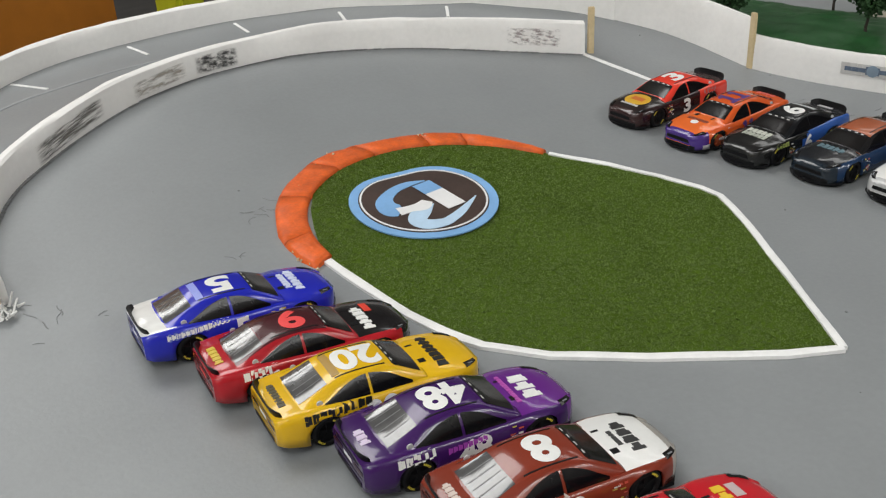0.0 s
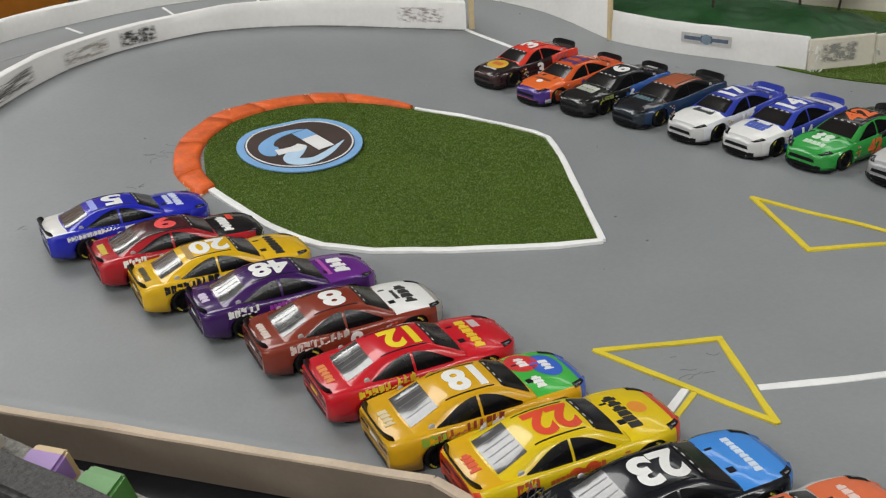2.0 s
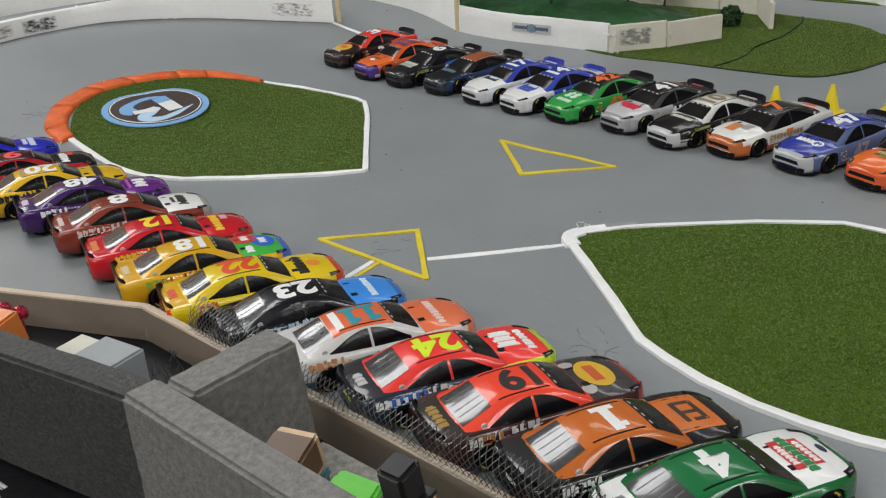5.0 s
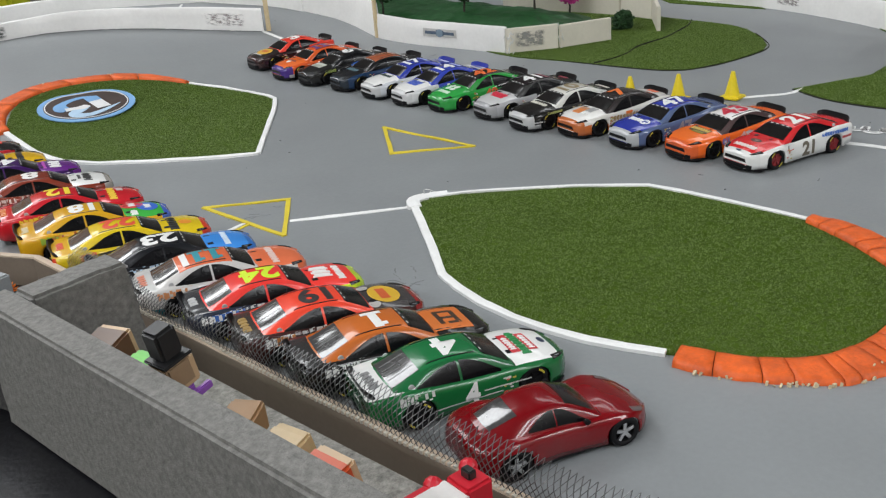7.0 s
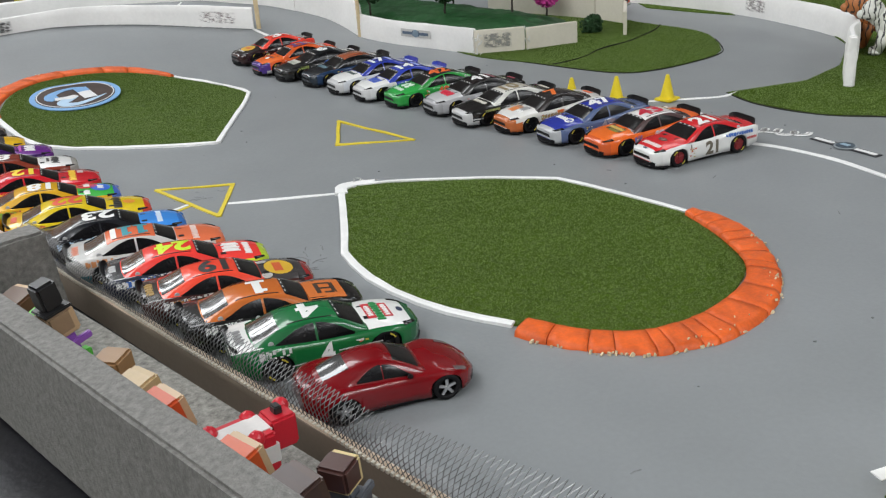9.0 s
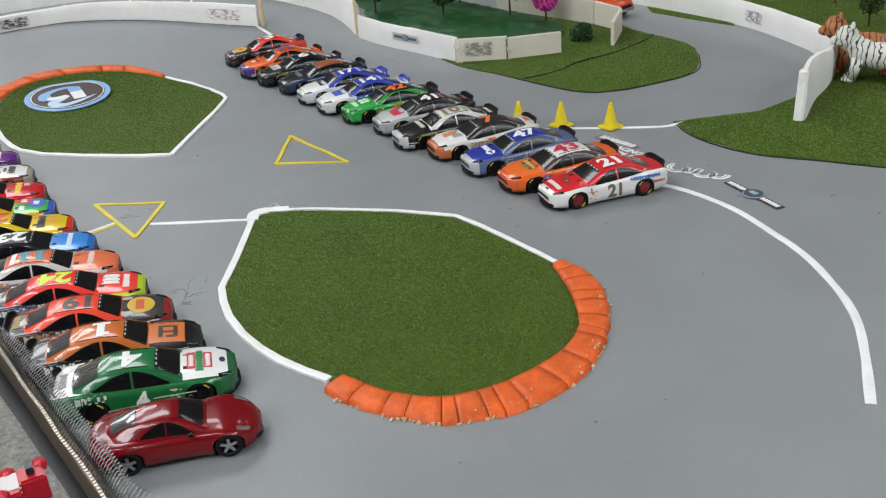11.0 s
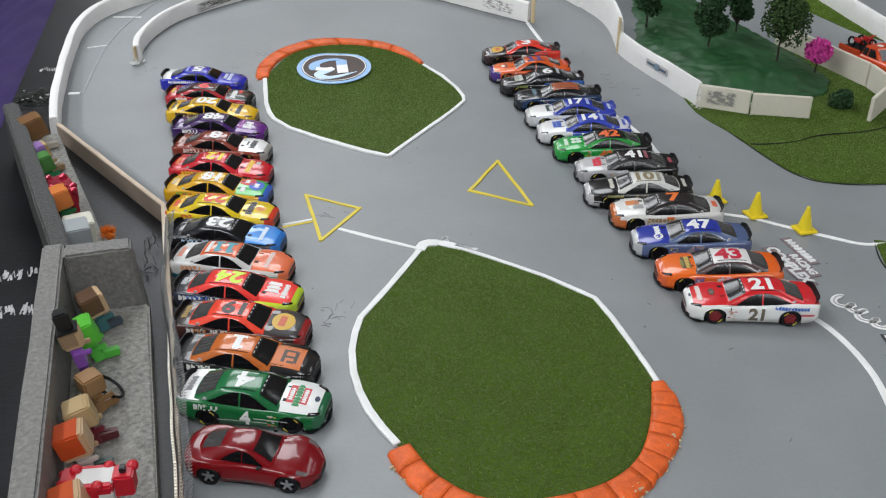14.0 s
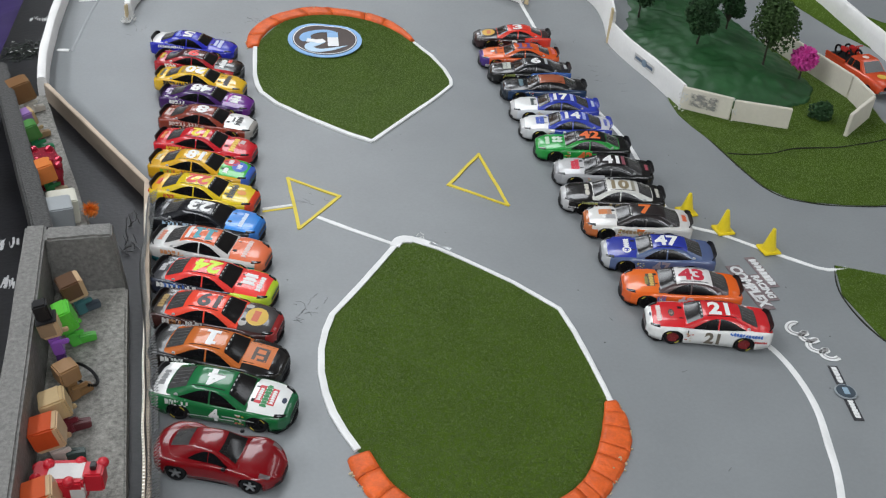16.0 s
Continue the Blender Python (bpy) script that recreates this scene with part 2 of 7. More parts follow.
for j in range(NY):
    for i in range(NX):
        bm.faces.new((grid[j][i], grid[j][i + 1], grid[j + 1][i + 1], grid[j + 1][i]))
    bm.faces.new((grid[j][0], grid[j + 1][0], low[j + 1][0], low[j][0]))
    bm.faces.new((grid[j][-1], low[j][1], low[j + 1][1], grid[j + 1][-1]))
for f in bm.faces:
    f.smooth = True
tagged(part("track", bm, M_TRACK), "grey painted model race track board with a raised far turn", "track", kind="structure")

# ---- turf fields ----
def inside(poly, pts):
    """Which of the points lie within the outline."""
    ok = np.zeros(len(pts), bool)
    q = np.array([(p[0], p[1]) for p in poly])
    for (ax, ay), (bx, by) in zip(q, np.roll(q, -1, axis=0)):
        cross = (ay > pts[:, 1]) != (by > pts[:, 1])
        with np.errstate(divide="ignore", invalid="ignore"):
            ok ^= cross & (pts[:, 0] < (bx - ax) * (pts[:, 1] - ay) / (by - ay) + ax)
    return ok


def blade_material(name, a, b, c):
    m = bpy.data.materials.new(name)
    m.use_nodes = True
    n, l = m.node_tree.nodes, m.node_tree.links
    p = n["Principled BSDF"]
    p.inputs["Roughness"].default_value = 0.6
    p.inputs["Specular IOR Level"].default_value = 0.28
    p.inputs["Sheen Weight"].default_value = 0.42
    p.inputs["Sheen Roughness"].default_value = 0.45
    p.inputs["Sheen Tint"].default_value = (0.50, 0.70, 0.22, 1)
    g = n.new("ShaderNodeNewGeometry")
    r = n.new("ShaderNodeValToRGB")
    r.color_ramp.elements[0].color, r.color_ramp.elements[1].color = hexa(*a), hexa(*c)
    e = r.color_ramp.elements.new(0.8)
    e.color = hexa(*b)
    co = n.new("ShaderNodeTexCoord")
    t = n.new("ShaderNodeTexNoise")
    t.inputs["Scale"].default_value, t.inputs["Detail"].default_value = 140.0, 6.0
    t.inputs["Roughness"].default_value = 0.85
    l.new(co.outputs["Object"], t.inputs["Vector"])
    mx = n.new("ShaderNodeMix")
    mx.data_type = "RGBA"
    mx.blend_type = "MULTIPLY"
    mx.inputs["Factor"].default_value = 0.22
    l.new(g.outputs["Random Per Island"], r.inputs["Fac"])
    l.new(r.outputs["Color"], mx.inputs["A"])
    l.new(t.outputs["Color"], mx.inputs["B"])
    hs = n.new("ShaderNodeRGBToBW")
    l.new(t.outputs["Color"], hs.inputs[0])
    rg = n.new("ShaderNodeMapRange")
    rg.inputs["From Min"].default_value, rg.inputs["From Max"].default_value = 0.38, 0.62
    rg.inputs["To Min"].default_value = 0.12
    l.new(hs.outputs[0], rg.inputs["Value"])
    l.new(rg.outputs["Result"], mx.inputs["B"])
    l.new(mx.outputs["Result"], p.inputs["Base Color"])
    return m


M_BLADE = blade_material("turf_blades", (0.044, 0.080, 0.0086), (0.070, 0.117, 0.0110), (0.108, 0.162, 0.034))


def turf(name, outline, label, step=0.006, density=1.1e6, height=0.0011, thick=0.0006, lift=None, z_extra=0.0):
    path = smooth_path(outline, step, closed=True) if step else [Vector((*p, 0)) for p in outline]
    root = empty(name, label, "artificial turf", kind="structure")
    lift = lift or bank
    bm = bmesh.new()
    top = [bm.verts.new((p.x, p.y, 1)) for p in path]
    bot = [bm.verts.new((p.x, p.y, 0)) for p in path]
    bm.faces.new(top)
    for i in range(len(top)):
        j = (i + 1) % len(top)
        bm.faces.new((top[i], top[j], bot[j], bot[i]))
    bmesh.ops.recalc_face_normals(bm, faces=bm.faces[:])
    bmesh.ops.triangulate(bm, faces=[f for f in bm.faces if len(f.verts) > 4])
    xs, ys = [p.x for p in path], [p.y for p in path]
    for lo, hi, ax in ((min(xs), max(xs), 0), (min(ys), max(ys), 1)):
        for k in range(1, int((hi - lo) / 0.012)):
            at = lo + 0.012 * k
            bmesh.ops.bisect_plane(bm, geom=bm.verts[:] + bm.edges[:] + bm.faces[:], plane_co=(at, at, 0), plane_no=(1 - ax, ax, 0))
    for v in bm.verts:
        v.co.z = lift(v.co.x, v.co.y) + thick * v.co.z + z_extra
    part("backing", bm, M_TURF, root)
    area = (max(xs) - min(xs)) * (max(ys) - min(ys))
    rng = np.random.default_rng(len(label) * 7 + int(area * 1e5))
    pts = np.c_[rng.uniform(min(xs), max(xs), int(area * density)), rng.uniform(min(ys), max(ys), int(area * density))]
    pts = pts[inside(path, pts)]
    n = len(pts)
    zz = np.array([lift(float(x), float(y)) for x, y in pts]) + thick + z_extra - 0.00004
    ang = rng.uniform(0, 2 * np.pi, n)
    lean = rng.uniform(0, 2 * np.pi, n)
    out = rng.uniform(0.8, 1.6, n) * height
    h = height * rng.uniform(0.20, 0.60, n)
    w = 0.00034 * rng.uniform(0.7, 1.3, n)
    coarse = rng.random(n) < 0.07
    w, out, h = np.where(coarse, w * 1.5, w), np.where(coarse, out * 1.7, out), np.where(coarse, h * 1.1, h)
    v = np.empty((n, 3, 3))
    v[:, 0] = np.c_[pts[:, 0] + w * np.cos(ang), pts[:, 1] + w * np.sin(ang), zz]
    v[:, 1] = np.c_[pts[:, 0] - w * np.cos(ang), pts[:, 1] - w * np.sin(ang), zz]
    v[:, 2] = np.c_[pts[:, 0] + out * np.cos(lean), pts[:, 1] + out * np.sin(lean), zz + h]
    # every blade faces upwards
    e1, e2 = v[:, 1] - v[:, 0], v[:, 2] - v[:, 0]
    down = e1[:, 0] * e2[:, 1] - e1[:, 1] * e2[:, 0] < 0
    v[down, 0], v[down, 1] = v[down, 1].copy(), v[down, 0].copy()
    me = bpy.data.meshes.new("turf_pile")
    me.from_pydata(v.reshape(-1, 3), [], np.arange(3 * n).reshape(-1, 3))
    me.materials.append(M_BLADE)
    # soft shading, as of a dense pile
    nrm = np.repeat(np.c_[0.25 * np.cos(lean), 0.25 * np.sin(lean), np.ones(n)], 3, axis=0)
    nrm /= np.linalg.norm(nrm, axis=1)[:, None]
    me.shade_smooth()
    me.normals_split_custom_set_from_vertices(nrm)
    ob = new("turf_pile", me)
    ob.parent = root
    tagged(ob, kind="stuff")
    return root


A_LEFT = [(-0.0025, 0.541), (-0.0052, 0.515), (-0.0080, 0.487), (-0.0079, 0.466), (-0.0058, 0.4495), (0.0052, 0.4255), (0.0268, 0.397), (0.059, 0.3595), (0.0750, 0.3455)]
A_RIGHT = [(0.0750, 0.3455), (0.113, 0.385), (0.1485, 0.4215), (0.1690, 0.4460), (0.1718, 0.458), (0.1715, 0.482), (0.166, 0.510), (0.155, 0.540)]
A_ROUND = [(0.155, 0.540), (0.146, 0.562), (0.124, 0.583), (0.095, 0.597), (0.060, 0.600), (0.032, 0.590), (0.013, 0.568), (-0.0025, 0.541)]
B_LEFT = [(0.0640, 0.1945), (0.033, 0.1535), (0.0055, 0.119), (-0.001, 0.104), (-0.0065, 0.086), (-0.0095, 0.066), (-0.0098, 0.048), (-0.0080, 0.031), (-0.0045, 0.0155), (0.0002, 0.0012)]
B_RIGHT = [(0.1487, 0.0118), (0.1495, 0.027), (0.1502, 0.049), (0.151, 0.076), (0.150, 0.1005), (0.129, 0.1335), (0.103, 0.1655), (0.0895, 0.181), (0.0735, 0.195)]
B_ROUND = [(0.0002, 0.0012), (0.0125, -0.026), (0.025, -0.043), (0.042, -0.052), (0.070, -0.055), (0.098, -0.049), (0.112, -0.041), (0.127, -0.022), (0.1487, 0.0118)]
FIELD_A = A_LEFT[:-1] + A_RIGHT[:-1] + [(p.x, p.y) for p in smooth_path(A_ROUND, 0.01)[:-1]]
FIELD_B = B_LEFT[:-1] + [(p.x, p.y) for p in smooth_path(B_ROUND, 0.01)[:-1]] + B_RIGHT
turf("infield_turf", FIELD_A, "green artificial turf infield edged with white tape", 0, 2.4e6)
turf("infield_turf", FIELD_B, "large green artificial turf infield edged with tape and orange kerb", 0, 2.6e6)
LAWN = [(0.366, 0.386), (0.3690, 0.303), (0.3745, 0.228), (0.399, 0.202), (0.451, 0.189), (0.484, 0.193), (0.521, 0.222), (0.546, 0.256), (0.556, 0.33), (0.575, 0.40), (0.56, 0.50), (0.42, 0.50)]
turf("lawn_turf", LAWN, "green turf lawn behind the foam barrier", 0.02, 1.9e6)
LAWN_B = [(0.3660, 0.1175), (0.3500, 0.084), (0.3485, 0.038), (0.365, 0.001), (0.40, -0.08), (0.55, -0.15), (0.95, -0.15), (0.95, 0.42), (0.655, 0.40), (0.632, 0.24), (0.59, 0.148), (0.55, 0.112), (0.48, 0.086), (0.424, 0.086)]
turf("lawn_turf", LAWN_B, "green turf lawn outside the loop of track", 0, 1.5e6)
LAWN_C = [(0.652, 0.75), (0.648, 0.652), (0.650, 0.541), (0.668, 0.462), (0.70, 0.45), (0.73, 0.565), (0.692, 0.650), (0.69, 0.75)]
turf("lawn_turf", LAWN_C, "green turf lawn beyond the far road", 0, 0.3e6)
turf("lawn_turf", [(0.6435, 0.390), (0.6250, 0.366), (0.6240, 0.305), (0.6260, 0.262), (0.6330, 0.270), (0.6385, 0.320)], "narrow strip of green turf at the foot of the loop wall", 0, 0.6e6)
turf("lawn_turf", [(-0.012, -0.158), (0.03, -0.170), (0.08, -0.30), (-0.05, -0.34)], "small green turf patch beside a cone", 0, 0.8e6)

# shade under the lawns' lifted front edges, laid as thin dark strips
M_RAW = surface("turf_edge_shade_and_seam", (0.014, 0.015, 0.010), 0.9, 0, 0, 0.3, 300, 900)
for pts in ([(0.3660, 0.380), (0.3680, 0.303), (0.3735, 0.227), (0.398, 0.2005), (0.451, 0.1875), (0.485, 0.1915), (0.522, 0.221)], [(0.3655, 0.1175), (0.3490, 0.084), (0.3475, 0.038), (0.364, 0.000), (0.40, -0.081)]):
    bm = bmesh.new()
    sweep(bm, smooth_path(pts, 0.003), [(-0.0003, 0.0), (-0.0003, 0.0006), (0.0002, 0.0008), (0.0003, 0.0)], wob=0.0004)
    tagged(part("turf_edge_shade", bm, M_RAW), "thin dark strip for the shade under the turf's lifted edge", "turf edge", kind="structure")
# a lifted seam in the lawn
bm = bmesh.new()
sweep(bm, smooth_path([(0.371, 0.286), (0.3826, 0.2822), (0.41, 0.281), (0.4349, 0.2858), (0.48, 0.284), (0.5285, 0.2909), (0.552, 0.30)], 0.004), [(-0.0005, 0.0008), (-0.0002, 0.0017), (0.0003, 0.0016), (0.0005, 0.0008)], wob=0.0006)
tagged(part("turf_seam", bm, M_RAW), "lifted dark seam between two pieces of turf", "seam", kind="structure")


# ---- tape lines ----
def tape(name, pts, width, mat, label, smooth=True, z=0.0, group="", lumpy=0.0004):
    path = smooth_path(pts, 0.004) if smooth else straight_path(pts, 0.005)
    for p in path:
        p.z = z
    bm = bmesh.new()
    w = width / 2
    sweep(bm, path, [(-w, -0.0014 if z > 0.001 else -0.0004), (-w, 0.00035), (-w * 0.35, 0.00060), (w * 0.45, 0.00050), (w, 0.00035), (w, -0.0014 if z > 0.001 else -0.0004)], wob=lumpy, seed=width * 900 + len(pts))
    return tagged(part(name, bm, mat), label, "tape line", group)


tape("tape_line", A_LEFT, 0.0038, M_TAPE, "white tape edge of the small infield, slightly wrinkled", False, z=0.0011)
tape("tape_line", A_RIGHT, 0.0032, M_TAPE, "white tape edge of the small infield, narrowing at its end", False, z=0.0011)
tape("tape_line", B_LEFT, 0.0040, M_TAPE, "white tape edge of the large infield, wrinkled", False, z=0.0011)
tape("tape_line", B_RIGHT, 0.0032, M_TAPE, "white tape edge of the large infield", False, z=0.0011)
tape("tape_line", [(0.014, 0.239), (0.035, 0.217), (0.062, 0.192)], 0.0034, M_TAPE, "white tape line from the yellow triangle to the infield")
tape("tape_line", [(-0.0240, 0.2560), (-0.0022, 0.2590)], 0.0030, M_TAPE, "short white tape stub beside the yellow triangle")
tape("tape_line", [(-0.0245, 0.2525), (-0.0022, 0.2553)], 0.0022, M_YTAPE, "short yellow tape stub beside the white one")
tape("tape_line", [(0.2915, 0.618), (0.2915, 0.567), (0.2895, 0.45), (0.289, 0.397), (0.291, 0.313), (0.281, 0.25), (0.279, 0.192), (0.303, 0.168), (0.331, 0.138), (0.352, 0.117), (0.363, 0.113), (0.373, 0.1135)], 0.0036, M_TAPE, "long white tape line behind the parked cars and under the cones")
tape("tape_line", [(0.262, 0.052), (0.2690, 0.0430), (0.2715, 0.018), (0.2675, -0.012), (0.2570, -0.042), (0.240, -0.080), (0.205, -0.125), (0.15, -0.165)], 0.0042, M_TAPE, "long curving white tape line on the grey track")
tape("tape_line", [(-0.004, -0.152), (0.012, -0.159), (0.032, -0.1665), (0.08, -0.19)], 0.0045, M_TAPE, "white tape edge of the turf patch")
TRI_A = [(-0.0005, 0.2978), (0.0340, 0.2647), (-0.0011, 0.2256)]
TRI_B = [(0.1568, 0.3116), (0.1195, 0.2668), (0.1567, 0.2311)]
for tri in (TRI_A, TRI_B):
    root = empty("triangle_marking", "outlined triangle of yellow tape on the track", "floor marking", "yellow triangles")
    for a, b in zip(tri, tri[1:] + tri[:1]):
        bm = bmesh.new()
        a, b = Vector((*a, 0)), Vector((*b, 0))
        d = (b - a).normalized() * 0.0012
        sweep(bm, [(a - d).lerp(b + d, k / 12) for k in range(13)], [(-0.00125, -0.0002), (-0.00125, 0.0006), (0.00125, 0.0006), (0.00125, -0.0002)], wob=0.0006, seed=a.x * 90)
        part("tape_strip", bm, M_YTAPE, root)

# folded tape at the infield's corner
tape("tape_fold", [(0.0600, 0.1890), (0.0640, 0.1948), (0.0690, 0.1962), (0.0745, 0.1945)], 0.0074, M_TAPE, "crumpled white tape fold at the infield's corner", z=0.0014, lumpy=0.0013)
tape("tape_fold", [(0.0690, 0.1972), (0.0770, 0.1940), (0.0850, 0.1880)], 0.0046, M_TAPE, "crumpled white tape end lying on the turf", z=0.0011, lumpy=0.0008)
bm = bmesh.new()
random.seed(5)
for k in range(8):
    p = Vector((0.0720 + random.uniform(-0.004, 0.012), 0.1985 + random.uniform(-0.003, 0.002), 0.0002))
    q = p + Vector((random.uniform(-0.004, 0.004), random.uniform(-0.003, 0.003), random.uniform(0, 0.0006)))
    cyl(bm, p, q, 0.0003, 0.0002, 5)
tagged(part("hot_glue", bm, surface("clear_hot_glue", (0.72, 0.72, 0.70), 0.25, 0, 0.5, 0.05, 200, 900)), "clear hot glue strings beside the tape corner", "glue")

bm = bmesh.new()
sweep(bm, smooth_path([(0.0800, 0.1985), (0.0900, 0.1915), (0.0985, 0.1800)], 0.002), [(-0.0026, 0.0), (-0.0022, 0.00035), (0.0012, 0.0004), (0.0018, 0.0)], wob=0.0010)
tagged(part("glue_smear", bm, surface("smeared_clear_glue", (0.33, 0.345, 0.35), 0.25, 0, 0.4, 0.15, 300, 900)), "flat smear of clear glue beside the tape corner", "glue")

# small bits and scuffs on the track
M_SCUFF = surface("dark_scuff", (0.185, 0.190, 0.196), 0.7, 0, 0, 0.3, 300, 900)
bm = bmesh.new()
random.seed(11)
for k in range(14):
    x, y = random.uniform(-0.08, 0.36), random.uniform(-0.15, 0.66)
    if k % 3 == 0:
        x, y = random.uniform(0.14, 0.34), random.uniform(-0.16, 0.10)
    a, n = random.uniform(0, 6.3), random.randint(2, 5)
    path = [Vector((x, y, 0))]
    for s in range(n):
        a += random.uniform(-0.6, 0.6)
        path.append(path[-1] + Vector((math.cos(a), math.sin(a), 0)) * random.uniform(0.0006, 0.0022))
    w = random.uniform(0.00012, 0.0004)
    sweep(bm, path, [(-w, 0.0001), (0, 0.00035), (w, 0.0001)])
# clusters of scratches where pieces were glued or moved
for cx, cy, spread, count in ((-0.006, 0.135, 0.0055, 9), (0.012, 0.262, 0.005, 6), (-0.012, 0.122, 0.005, 6), (0.004, 0.590, 0.006, 10), (-0.110, 0.582, 0.010, 8), (0.318, 0.455, 0.014, 9), (0.294, 0.540, 0.012, 7), (-0.026, 0.568, 0.003, 3)):
    for k in range(count):
        x, y, a = cx + random.gauss(0, spread), cy + random.gauss(0, spread), random.uniform(0, 6.3)
        path = [Vector((x, y, 0))]
        for s in range(random.randint(2, 6)):
            a += random.uniform(-0.7, 0.7)
            path.append(path[-1] + Vector((math.cos(a), math.sin(a), 0)) * random.uniform(0.0008, 0.0022))
        w = random.uniform(0.0001, 0.0003)
        sweep(bm, path, [(-w, 0.0001), (0, 0.00025), (w, 0.0001)])
# crumbs
for k in range(46):
    x, y, r = random.uniform(-0.08, 0.36), random.uniform(-0.15, 0.66), random.uniform(0.0002, 0.0005)
    box(bm, x - r, x + r, y - r, y + r, bank(x, y), bank(x, y) + r)
tagged(part("scuff_marks", bm, M_SCUFF), "small dark scuffs and crumbs on the grey paint", "scuff marks", kind="stuff")


# ---- orange kerbs: separate pieces of painted clay ----
def kerb(outer, inner, label, piece=0.0145, high=0.0027, gap_part=0.007):
    root = empty("kerb", label, "kerb", "orange kerbs")
    o, i = smooth_path(outer, 0.002), smooth_path(inner, 0.002)

    def at(path, t):
        s = t * (len(path) - 1)
        k = min(int(s), len(path) - 2)
        return path[k].lerp(path[k + 1], s - k)

    length = sum((b - a).length for a, b in zip(o, o[1:]))
    n = int(length / piece)
    cuts = [0.0]
    while cuts[-1] < n - 0.8:
        cuts.append(min(n, cuts[-1] + random.choice((0.55, 0.8, 1.0, 1.25, 1.6))))
    cuts[-1] = n
    for begin, end in zip(cuts, cuts[1:]):
        bm = bmesh.new()
        rows = []
        gap = gap_part
        up = high * random.uniform(0.96, 1.04)
        skew = 0.0
        for s in range(6):
            t0 = (begin + gap + (end - begin - 2 * gap) * s / 5) / n
            row = []
            for c, u in ((-0.07, 0.0), (-0.02, 0.60), (0.10, 0.86), (0.45, 0.96), (0.82, 1.0), (0.98, 0.85), (1.0, 0.0)):
                tt = min(1, max(0, t0 + skew * (c - 0.5) / n))
                p = at(o, tt).lerp(at(i, tt), c)
                e = 0.975 if s in (0, 5) else 1.0
                w = noise.noise(Vector((p.x * 160, p.y * 160, c * 3)))
                out = (at(o, tt) - at(i, tt)).normalized() * w * 0.0012 * (1 if c < 0.1 else 0.2)
                row.append(bm.verts.new((p.x + out.x, p.y + out.y, bank(p.x, p.y) + (up * u * e + w * 0.0005 if u else 0.0))))
            rows.append(row)
        for a, b in zip(rows, rows[1:]):
            for q in range(6):
                bm.faces.new((a[q], a[q + 1], b[q + 1], b[q])).smooth = True
        bm.faces.new(rows[0][::-1])
        bm.faces.new(rows[-1])
        bmesh.ops.recalc_face_normals(bm, faces=bm.faces[:])
        part("kerb_piece", bm, M_ORANGE, root)
    # flaked filler along the outer rim
    bm = bmesh.new()
    for k in range(n * 7):
        f = random.random()
        p = at(o, f)
        top = k % 3 == 0 and 0.3 < f < 0.8
        if top:
            p = p.lerp(at(i, f), random.uniform(0.06, 0.5) ** 1.5)
        p = p + Vector((random.uniform(-0.0022, 0.0012), random.uniform(-0.0022, 0.0012), 0))
        r = random.uniform(0.0003, 0.0008) if top else random.uniform(0.0004, 0.0011)
        m = Matrix.Translation((p.x, p.y, bank(p.x, p.y) + (high * 0.93 if top else 0.0004))) @ Euler((random.random() * 6, random.random() * 6, 0)).to_matrix().to_4x4()
        box(bm, -r, r, -r * 0.7, r * 0.7, -r * 0.4, r * 0.4, m)
    tagged(part("filler_flakes", bm, surface("pale_filler", (0.58, 0.48, 0.32), 0.9, 0, 0, 0.3, 300, 900), root), kind="stuff")


random.seed(21)
kerb([(-0.0090, 0.540), (-0.0088, 0.555), (-0.0045, 0.569), (0.006, 0.586), (0.017, 0.597), (0.031, 0.605), (0.058, 0.614), (0.091, 0.610), (0.126, 0.596), (0.148, 0.571), (0.156, 0.543)],
     [(0.001, 0.542), (0.006, 0.559), (0.017, 0.577), (0.034, 0.591), (0.062, 0.600), (0.094, 0.597), (0.121, 0.584), (0.141, 0.564), (0.152, 0.542)], "curved orange clay kerb round the far end of the infield", 0.030, 0.0026, 0.006)
kerb([(-0.0060, -0.0050), (0.0000, -0.0290), (0.0140, -0.0540), (0.0300, -0.0665), (0.0500, -0.0735), (0.0750, -0.0735), (0.0985, -0.0660), (0.1230, -0.0490), (0.1420, -0.0280), (0.1510, -0.0070), (0.1515, 0.0110)],
     [(0.0060, -0.0020), (0.0125, -0.0250), (0.0240, -0.0420), (0.0340, -0.0490), (0.0500, -0.0545), (0.0720, -0.0555), (0.0930, -0.0520), (0.1115, -0.0410), (0.1265, -0.0220), (0.1380, -0.0020), (0.1440, 0.0110)], "wide orange clay kerb round the near end of the infield", 0.0125, 0.0032, 0.012)


# ---- white walls round the track ----
def wall_section(t, h, lean=0.0):
    w = t / 2
    return [(-w, -0.002), (-w + lean * 0.6, h * 0.6), (-w + 0.0008 + lean, h * 0.93), (-w * 0.45 + lean, h), (w * 0.45 + lean, h), (w - 0.0008 + lean, h * 0.93), (w + lean * 0.6, h * 0.6), (w, -0.002)]


def foam_wall(name, pts, t, h, mat, label, smooth=True, wob=0.0006, step=0.008, kind="structure", grow=None):
    bm = bmesh.new()
    sweep(bm, smooth_path(pts, step) if smooth else straight_path(pts, step), wall_section(t, h), wob=wob, seed=h * 1000)
    for v in bm.verts if grow else ():
        low = bank(v.co.x, v.co.y)
        v.co.z = low + (v.co.z - low) * grow(v.co.x)
    return tagged(part(name, bm, mat, smooth=True), label, "barrier wall", kind=kind)


